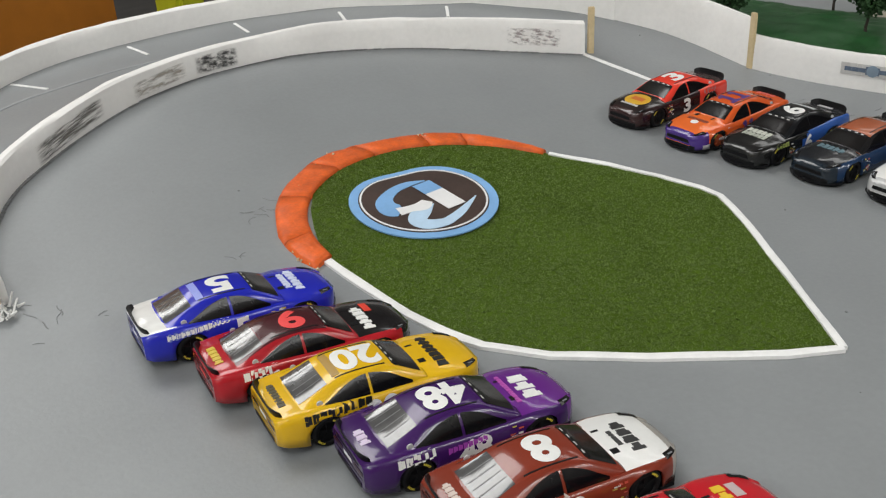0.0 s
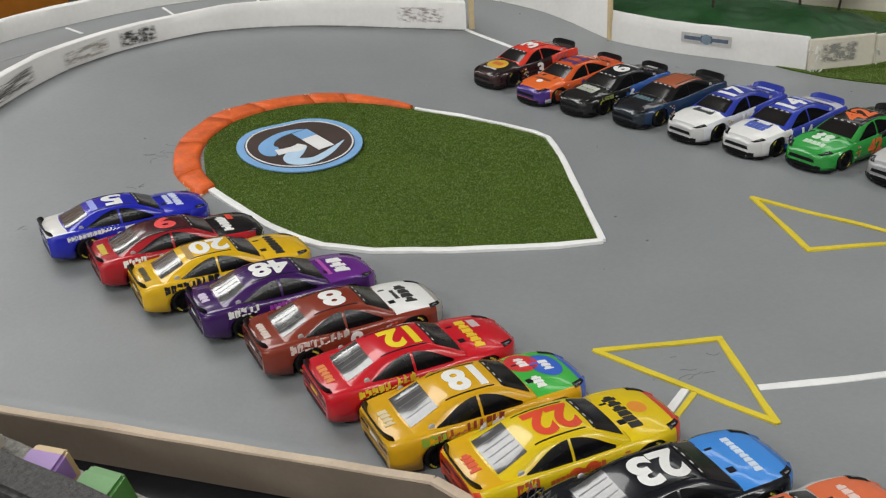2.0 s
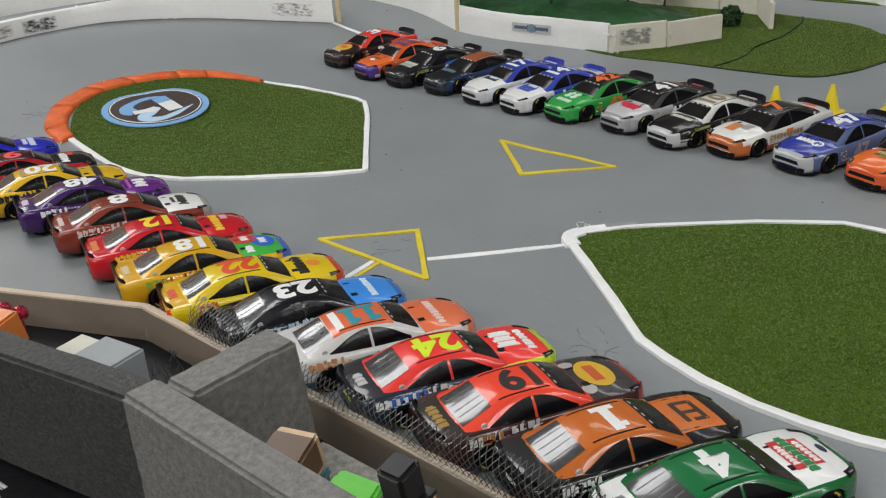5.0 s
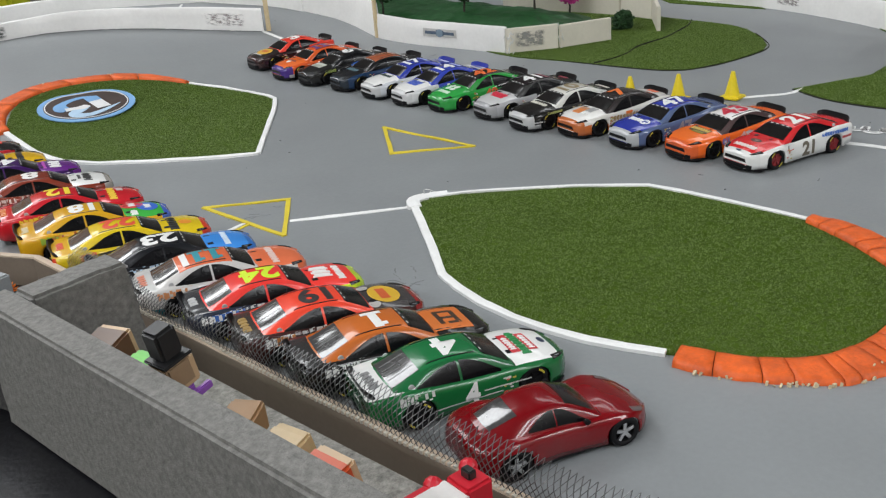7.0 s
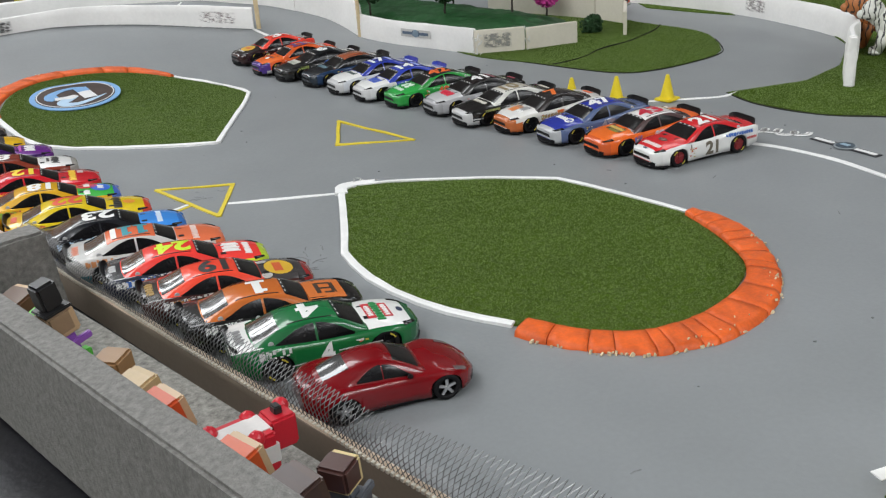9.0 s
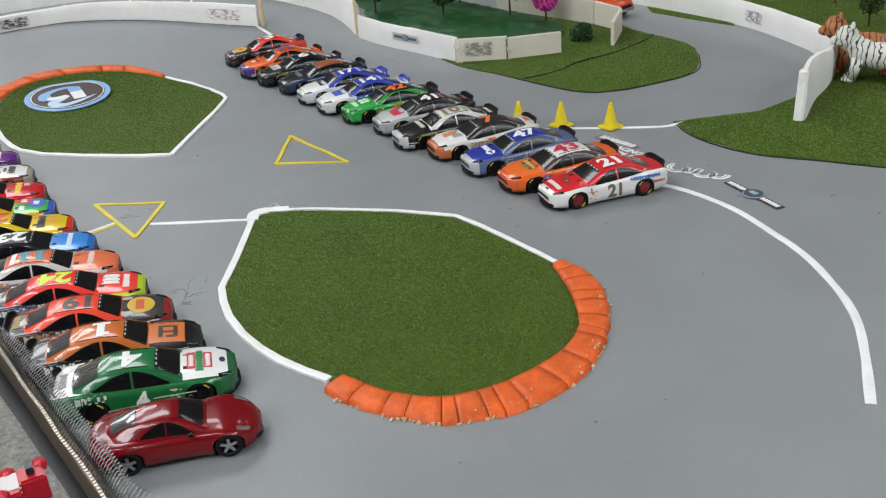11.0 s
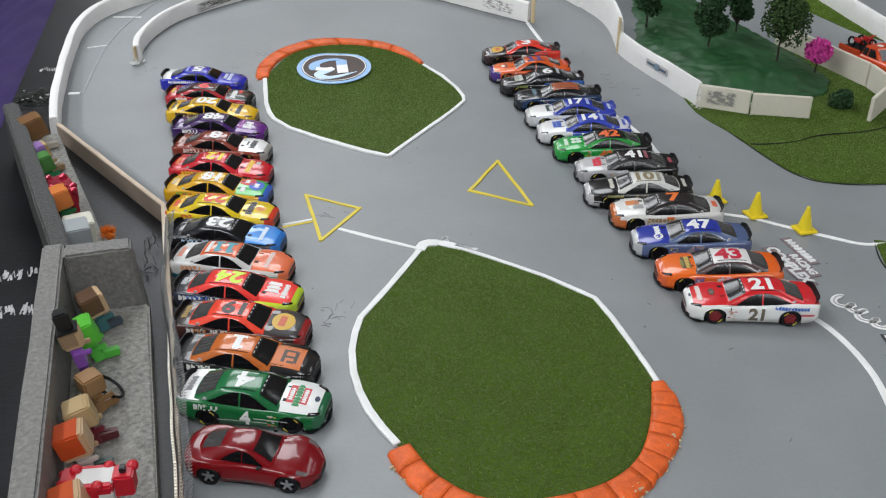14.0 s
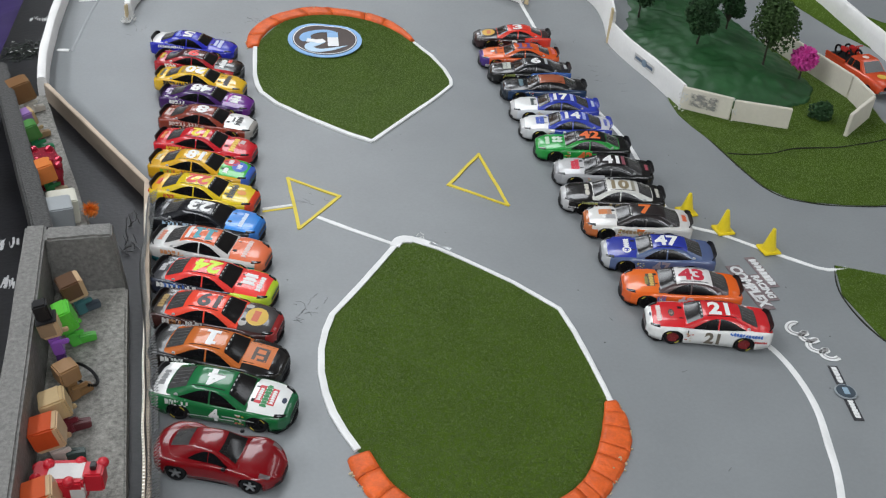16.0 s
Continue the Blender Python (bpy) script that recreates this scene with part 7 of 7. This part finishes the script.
# ---- figures in the stands: plain block shapes ----
def figure(x, y, z, turn, lean, head, hair, body, legs, label, hs=0.0075, hat=None, up=0.0):
    """A small plastic block figure as one plain mesh, sitting back against the wall."""
    mats = [matte(c, 0.35) for c in (head, hair, body, legs)] + ([matte(hat, 0.4)] if hat else [])
    bm = bmesh.new()
    m = pose(0, 0, up, 0, -lean, 0)
    if up:
        for s in (-1, 1):
            rounded_box(bm, -0.0024, 0.0024, s * 0.0019 - 0.0017, s * 0.0019 + 0.0017, 0, up + 0.001, 0.0005, None, 3)
    else:
        rounded_box(bm, 0.0012, 0.0105, -0.0032, -0.0004, -0.0022, 0.0022, 0.0005, pose(0, 0, 0.0026, 0, 0, 6), 3)
        rounded_box(bm, 0.0012, 0.0105, 0.0004, 0.0032, -0.0022, 0.0022, 0.0005, pose(0, 0, 0.0026, 0, 0, -6), 3)
    rounded_box(bm, -0.0028, 0.0028, -0.0040, 0.0040, 0.0005, 0.0130, 0.0006, m, 2)
    rounded_box(bm, -0.0016, 0.0075, -0.0062, -0.0041, 0.0085, 0.0112, 0.0005, m, 2)
    rounded_box(bm, -0.0016, 0.0075, 0.0041, 0.0062, 0.0085, 0.0112, 0.0005, m, 0)
    rounded_box(bm, -hs + 0.0005, hs + 0.0005, -hs, hs, 0.0132, 0.0132 + 2 * hs, 0.0008, m, 0)
    rounded_box(bm, -hs - 0.0003, hs * 0.80, -hs - 0.0004, hs + 0.0004, 0.0132 + hs * 0.25, 0.0136 + 2 * hs, 0.0009, m, 1)
    if hat:
        rounded_box(bm, -hs - 0.0004, hs + 0.0004, -hs - 0.0004, hs + 0.0004, 0.0134 + 2 * hs, 0.0146 + 2 * hs, 0.0004, m, 4)
        rounded_box(bm, -hs * 0.78, hs * 0.78, -hs * 0.78, hs * 0.78, 0.0146 + 2 * hs, 0.0250 + 2 * hs, 0.0010, m, 4)
    ob = tagged(part("figurine", bm, mats), label, "figurine", "toy spectators")
    ob.matrix_world = pose(x, y, z, 0, 0, turn)
    return ob


TAN, SKIN = (0.50, 0.36, 0.18), (0.55, 0.38, 0.22)
S2 = 0.0062
figure(-0.1420, 0.1385, S2, 20, 12, SKIN, (0.12, 0.06, 0.03), (0.05, 0.16, 0.17), (0.06, 0.08, 0.10), "plastic block figurine with brown hair and teal body", 0.0064)
figure(-0.1435, 0.1090, S2, 10, 18, (0.12, 0.55, 0.05), (0.13, 0.58, 0.05), (0.10, 0.50, 0.06), (0.09, 0.45, 0.05), "bright green plastic block figurine", 0.0068)
figure(-0.1490, 0.0835, S2, 5, 10, SKIN, (0.30, 0.20, 0.12), (0.28, 0.10, 0.45), (0.10, 0.04, 0.18), "standing plastic block figurine with a black hat and purple body", 0.0050, (0.012, 0.012, 0.013), 0.0150)
figure(-0.1430, 0.0620, S2, 30, 5, (0.30, 0.17, 0.07), (0.32, 0.18, 0.08), (0.27, 0.15, 0.06), (0.24, 0.13, 0.05), "light brown plastic block animal with ears up", 0.0052)
figure(-0.1435, 0.0370, S2, 8, 14, TAN, (0.52, 0.38, 0.20), (0.16, 0.02, 0.03), (0.10, 0.015, 0.02), "tan plastic block figurine with a dark red body", 0.0062)
figure(-0.1455, 0.0165, S2, 2, 14, SKIN, (0.55, 0.08, 0.02), (0.62, 0.55, 0.50), (0.06, 0.10, 0.09), "plastic block figurine with orange hair and a spotted white body", 0.0068)
figure(-0.1450, -0.0260, S2, 5, 14, SKIN, (0.58, 0.09, 0.02), (0.20, 0.28, 0.05), (0.16, 0.22, 0.05), "plastic block figurine with orange hair and a green body", 0.0068)
figure(-0.1440, -0.0520, S2, 0, 12, (0.06, 0.03, 0.02), (0.05, 0.025, 0.02), (0.30, 0.36, 0.58), (0.20, 0.24, 0.45), "plastic block figurine with dark hair and a pale blue body", 0.0070)
figure(-0.1290, -0.0490, S2, 20, 5, (0.65, 0.52, 0.25), (0.07, 0.03, 0.025), (0.13, 0.14, 0.16), (0.08, 0.08, 0.09), "small plastic block figurine with a dark grey body", 0.0046)
S1 = 0.0132
figure(-0.1915, 0.4020, S1, 20, 14, (0.22, 0.12, 0.05), (0.20, 0.10, 0.04), (0.62, 0.58, 0.50), (0.5, 0.45, 0.38), "brown and white plastic block figurine", 0.0080)
figure(-0.1840, 0.3560, S1, 24, 14, TAN, (0.28, 0.16, 0.40), (0.45, 0.33, 0.18), (0.3, 0.2, 0.1), "plastic block figurine with a metallic purple head", 0.0056)
figure(-0.1800, 0.3330, S1, 18, 14, (0.07, 0.22, 0.05), (0.08, 0.24, 0.06), (0.02, 0.22, 0.08), (0.02, 0.20, 0.08), "green plastic block figurine with a glossy green body", 0.0060)
figure(-0.1665, 0.2680, S1, 16, 10, (0.62, 0.20, 0.04), (0.65, 0.19, 0.04), (0.02, 0.14, 0.04), (0.45, 0.35, 0.22), "plastic block figurine with an orange head and dark green body", 0.0066)
# square blocks at the near end
for bx, by, tall, col, label in ((-0.1565, 0.2355, 0.0178, (0.62, 0.60, 0.50), "cream plastic toy block lying in the stand"), (-0.1575, 0.2150, 0.0245, (0.30, 0.32, 0.33), "grey plastic toy block lying in the stand")):
    bm = bmesh.new()
    rounded_box(bm, -0.0092, 0.0092, -0.0092, 0.0092, 0, tall, 0.0008)
    ob = tagged(part("toy_block", bm, matte(col, 0.5)), label, "toy block")
    ob.matrix_world = pose(bx, by, S1, 0, 0, 10)
# black ring leaning on the rear wall
bm = bmesh.new()
for k in range(24):
    a0, a1 = 2 * math.pi * k / 24, 2 * math.pi * (k + 1) / 24
    cyl(bm, (0, 0.0085 * math.cos(a0), 0.009 + 0.0085 * math.sin(a0)), (0, 0.0085 * math.cos(a1), 0.009 + 0.0085 * math.sin(a1)), 0.0009, 0.0009, 8, caps=False)
ob = tagged(part("plastic_ring", bm, M_UNDER, smooth=True), "black plastic ring standing in the stand", "ring")
ob.matrix_world = pose(-0.1310, 0.0740, S2, 0, -48, 10)
# orange spiky ball
bm = bmesh.new()
rng = random.Random(8)
for k in range(160):
    d = Vector((rng.gauss(0, 1), rng.gauss(0, 1), rng.gauss(0, 1))).normalized()
    cyl(bm, d * 0.0012, d * rng.uniform(0.0046, 0.0066), 0.0005, 0.0002, 4, caps=False)
ob = tagged(part("spiky_ball", bm, matte((0.75, 0.20, 0.02), 0.5)), "orange rubber spiky ball at the foot of the stand", "spiky ball")
ob.location = (-0.1400, 0.2385, S1 + 0.0040)
# four-legged block animals lying among the figures
def toy_cow(place, mats, label):
    bm = bmesh.new()
    rounded_box(bm, -0.010, 0.012, -0.0075, 0.0075, 0.007, 0.0200, 0.0009, None, 0)
    rounded_box(bm, -0.004, 0.012, -0.0050, 0.0050, 0.0190, 0.0203, 0.0005, None, 1)
    rounded_box(bm, 0.0060, 0.0122, -0.0077, 0.0077, 0.0100, 0.0165, 0.0004, None, 1)
    rounded_box(bm, 0.0115, 0.0200, -0.0045, 0.0045, 0.011, 0.0215, 0.0008, None, 0)
    rounded_box(bm, 0.0145, 0.0170, -0.0018, 0.0018, 0.0213, 0.0240, 0.0004, None, 2)
    for lx in (-0.0085, 0.0085):
        for ly in (-0.0052, 0.0052):
            rounded_box(bm, lx - 0.002, lx + 0.002, ly - 0.002, ly + 0.002, 0.0, 0.0072, 0.0004, None, 0)
    for bx, by, bz in ((-0.004, 0.004, 0.0205), (0.006, -0.006, 0.0195), (-0.008, -0.004, 0.0200), (0.009, 0.0062, 0.0190), (-0.0095, 0.0060, 0.0165), (0.0190, 0.0040, 0.0205)):
        bmesh.ops.create_icosphere(bm, subdivisions=2, radius=0.0026, matrix=Matrix.Translation((bx, by, bz)))
    ob = tagged(part("toy_cow", bm, mats), label, "toy animal")
    ob.matrix_world = place


toy_cow(pose(-0.1440, -0.0125, S2, 0, 0, -8) @ Matrix.Scale(1.06, 4), [matte((0.55, 0.015, 0.03), 0.35), matte((0.66, 0.64, 0.62), 0.4), matte((0.02, 0.02, 0.02), 0.4)], "red and white plastic block cow in the stand")
M_FOIL = surface("shiny_red_plastic", (0.42, 0.02, 0.05), 0.22, 0.6, 0.3, 0.1, 200, 900)
toy_cow(pose(-0.1705, 0.2870, S1, 0, 0, -72) @ Matrix.Scale(1.12, 4), [M_FOIL, M_FOIL, M_FOIL], "shiny metallic red block cow in the stand")


# ---- pickup on the far road ----
def pickup(x, y, heading):
    root = empty("pickup_truck", "orange-red die-cast pickup truck with bikes in its bed", "toy truck")
    red = paint((0.60, 0.07, 0.02))
    secs = ((-41, 13.5, 7, 17), (-39, 15.2, 6, 18), (-14, 15.4, 6, 18.2), (12, 15.4, 6, 18.2), (32, 15.2, 6, 17.4), (38, 14.4, 6, 16), (41, 12.4, 7, 13))
    bm = bmesh.new()
    rows = []
    for px, w, z0, z1 in secs:
        half = [(0, z1), (w * 0.8, z1 - 0.2), (w * 0.95, z1 - 1.2), (w, z1 - 3.0), (w, z0 + 1), (w * 0.95, z0)]
        rows.append([bm.verts.new((px, q, z)) for q, z in [(-q, z) for q, z in half[:0:-1]] + half])
    for a, b in zip(rows, rows[1:]):
        for k in range(len(a) - 1):
            bm.faces.new((a[k], a[k + 1], b[k + 1], b[k])).smooth = True
    bm.faces.new(rows[0])
    bm.faces.new(rows[-1][::-1])
    bmesh.ops.recalc_face_normals(bm, faces=bm.faces[:])
    part("body", scaled(bm), red, root)
    bm = bmesh.new()
    lo = [(-11, -13.6), (17, -13.6), (17, 13.6), (-11, 13.6)]
    hi = [(-9, -11), (6, -11), (6, 11), (-9, 11)]
    a = [bm.verts.new((u, v, 17.5)) for u, v in lo]
    b = [bm.verts.new((u, v, 27.0)) for u, v in hi]
    bm.faces.new(b)
    for k in range(4):
        bm.faces.new((a[k - 1], a[k], b[k], b[k - 1]))
    bmesh.ops.recalc_face_normals(bm, faces=bm.faces[:])
    bmesh.ops.bevel(bm, geom=bm.edges[:], offset=0.9, segments=2, affect="EDGES")
    part("cab", scaled(bm), red, root)

    def pane(q, name):
        bm = bmesh.new()
        f = bm.faces.new([bm.verts.new(v) for v in q])
        part(name, scaled(bm), M_GLASS, root)

    pane([(16.6, -11.6, 18.3), (16.6, 11.6, 18.3), (7.6, 9.8, 26.0), (7.6, -9.8, 26.0)], "windscreen")
    for s in (-1, 1):
        for u0, u1 in ((5.0, -1.2), (-2.6, -8.4)):
            q = [(u0 + (5.5 if u0 > 0 else 0), s * 13.6, 18.6), (u1, s * 13.6, 18.6), (u1, s * 11.55, 25.4), (u0, s * 11.55, 25.4)]
            pane([(u, v + s * 0.25, w) for u, v, w in (q if s > 0 else q[::-1])], "side_window")
    bm = bmesh.new()
    box(bm, -39, -12, -13, 13, 18.0, 18.6)
    part("bed_floor", scaled(bm), M_UNDER, root)
    for s in (-1, 1):
        bm = bmesh.new()
        rounded_box(bm, -40, -11.5, s * 14.4 - 1, s * 14.4 + 1, 16, 20.4, 0.4)
        part("bed_side", scaled(bm), red, root)
    for s in (-1, 1):
        bm = bmesh.new()
        for wx in (-33, -17):
            for k in range(14):
                a0, a1 = 2 * math.pi * k / 14, 2 * math.pi * (k + 1) / 14
                cyl(bm, (wx + 4.4 * math.cos(a0), s * 6, 23 + 4.4 * math.sin(a0)), (wx + 4.4 * math.cos(a1), s * 6, 23 + 4.4 * math.sin(a1)), 1.1, 1.1, 6, caps=False)
        part("bike_wheels", scaled(bm), M_TYRE, root)
        bm = bmesh.new()
        rounded_box(bm, -30, -20, s * 6 - 1.6, s * 6 + 1.6, 24, 28.5, 0.8)
        cyl(bm, (-19, s * 6 - 4, 31), (-19, s * 6 + 4, 31), 0.6, 0.6, 6)
        cyl(bm, (-17.5, s * 6, 24), (-20, s * 6, 31), 0.7, 0.6, 6)
        part("bike_frame", scaled(bm), paint((0.55, 0.03, 0.03)), root)
    bm = bmesh.new()
    rounded_box(bm, 39.5, 42.0, -12.5, 12.5, 6.5, 9.5, 0.6)
    part("bumper", scaled(bm), M_CHROME, root)
    bm = bmesh.new()
    rounded_box(bm, 40.4, 41.6, -8, 8, 10, 13.2, 0.3)
    part("grille", scaled(bm), M_UNDER, root)
    bm = bmesh.new()
    cyl(bm, (-1, 0, 27.0), (-1, 0, 27.3), 3.2, 3.2, 20)
    part("roof_badge", scaled(bm), matte((0.7, 0.6, 0.55)), root)
    bm = bmesh.new()
    cyl(bm, (27, 0, 17.6), (27, 0, 18.1), 5.0, 5.0, 16)
    part("hood_badge", scaled(bm), matte((0.65, 0.42, 0.05)), root)
    for wx in (-25, 27):
        for s in (-1, 1):
            wheel(root, wx, s * 13.4, M_CHROME, s, False)
    root.matrix_world = pose(x, y, 0.0002, 0, 0, heading)


pickup(0.5870, 0.4120, -84)


# ---- toy tigers on the lawn, plain shapes ----
def tiger_material(name, base, stripe):
    m = bpy.data.materials.new(name)
    m.use_nodes = True
    n, l = m.node_tree.nodes, m.node_tree.links
    p = n["Principled BSDF"]
    p.inputs["Roughness"].default_value = 0.5
    co = n.new("ShaderNodeTexCoord")
    w = n.new("ShaderNodeTexWave")
    w.inputs["Scale"].default_value, w.inputs["Distortion"].default_value, w.inputs["Detail Scale"].default_value = 58.0, 6.0, 1.8
    l.new(co.outputs["Object"], w.inputs["Vector"])
    r = n.new("ShaderNodeValToRGB")
    r.color_ramp.elements[0].position, r.color_ramp.elements[0].color = 0.07, hexa(*stripe)
    r.color_ramp.elements[1].position, r.color_ramp.elements[1].color = 0.15, hexa(*base)
    l.new(w.outputs["Color"], r.inputs["Fac"])
    l.new(r.outputs["Color"], p.inputs["Base Color"])
    return m


def tiger(x, y, heading, mat, label, k=1.0):
    bm = bmesh.new()

    def blob(c, r, sx=1.0, sy=1.0, sz=1.0):
        bmesh.ops.create_uvsphere(bm, u_segments=18, v_segments=12, radius=r, matrix=Matrix.Translation(c) @ Matrix.Diagonal((sx, sy, sz, 1)))

    blob((0.000, 0, 0.0285), 0.0145, 1.75, 0.88, 0.95)
    blob((0.017, 0, 0.031), 0.0138, 1.0, 0.9, 1.0)
    blob((-0.019, 0, 0.029), 0.0140, 1.0, 0.9, 1.0)
    blob((0.026, 0, 0.039), 0.0105, 1.1, 1.0, 1.0)
    blob((0.034, 0, 0.046), 0.0125, 0.95, 1.08, 0.95)
    blob((0.0435, 0, 0.0420), 0.0062, 1.1, 1.1, 0.8)
    for s in (-1, 1):
        blob((0.031, s * 0.0095, 0.0560), 0.0036, 0.7, 1.0, 1.0)
        for lx, dx in ((0.020, 0.005), (-0.020, -0.002)):
            cyl(bm, (lx, s * 0.0062, 0.026), (lx + dx, s * 0.0068, 0.004), 0.0070, 0.0046, 12)
            blob((lx + dx + 0.003, s * 0.0068, 0.0034), 0.0052, 1.35, 1.0, 0.70)
    p = Vector((-0.028, 0, 0.034))
    for q in ((-0.036, 0.002, 0.028), (-0.041, 0.004, 0.018), (-0.047, 0.004, 0.013)):
        cyl(bm, p, q, 0.0020, 0.0017, 8)
        p = Vector(q)
    for f in bm.faces:
        f.smooth = True
    ob = tagged(part("toy_tiger", bm, mat), label, "toy animal")
    ob.matrix_world = pose(x, y, 0.0008, 0, 0, heading) @ Matrix.Scale(k, 4)


tiger(0.5345, 0.0595, 112, tiger_material("white_striped_plastic", (0.70, 0.70, 0.64), (0.03, 0.03, 0.03)), "white plastic toy tiger cub with dark stripes", 0.75)
tiger(0.5530, 0.0800, 115, tiger_material("orange_striped_plastic", (0.45, 0.16, 0.045), (0.03, 0.02, 0.015)), "orange plastic toy tiger cub with dark stripes", 0.78)

# ---- lines on the outer lane ----
for a, b in (((0.0809, 0.832), (0.078, 0.803)), ((0.1598, 0.8215), (0.1495, 0.7915)), ((0.2229, 0.7814), (0.2073, 0.7567)), ((0.2768, 0.7253), (0.2613, 0.7095)), ((-0.0068, 0.816), (0.0019, 0.788)), ((-0.1660, 0.636), (-0.1470, 0.638)), ((-0.1403, 0.696), (-0.1119, 0.6913))):
    tape("lane_line", [a, b], 0.0022, M_TAPE, "thin white painted line across the outer lane", False, group="lane lines", lumpy=0.0)
tape("lane_line", [(-0.170, 0.545), (-0.150, 0.63), (-0.120, 0.690), (-0.075, 0.745), (-0.029, 0.775), (0.0038, 0.783), (0.045, 0.787), (0.080, 0.783), (0.13, 0.775)], 0.0024, matte((0.30, 0.315, 0.325)), "faint pale line along the outer lane", group="lane lines", lumpy=0.0)
tape("tape_scrap", [(-0.182, 0.549), (-0.172, 0.547)], 0.006, M_TAPE, "torn scrap of white tape beside the outer wall", False, lumpy=0.001)
# foil and glue at the end of the inner wall
bm = bmesh.new()
rng = random.Random(4)
for k in range(26):
    p = Vector((-0.1185 + rng.uniform(-0.005, 0.005), 0.5975 + rng.uniform(-0.006, 0.004), bank(-0.118, 0.6) + 0.0003))
    q = p + Vector((rng.uniform(-0.004, 0.004), rng.uniform(-0.004, 0.004), rng.uniform(0.0005, 0.005)))
    cyl(bm, p, q, 0.0007, 0.0004, 5)
tagged(part("hot_glue", bm, M_GLUE), "blobs of clear hot glue at the wall's end", "glue")
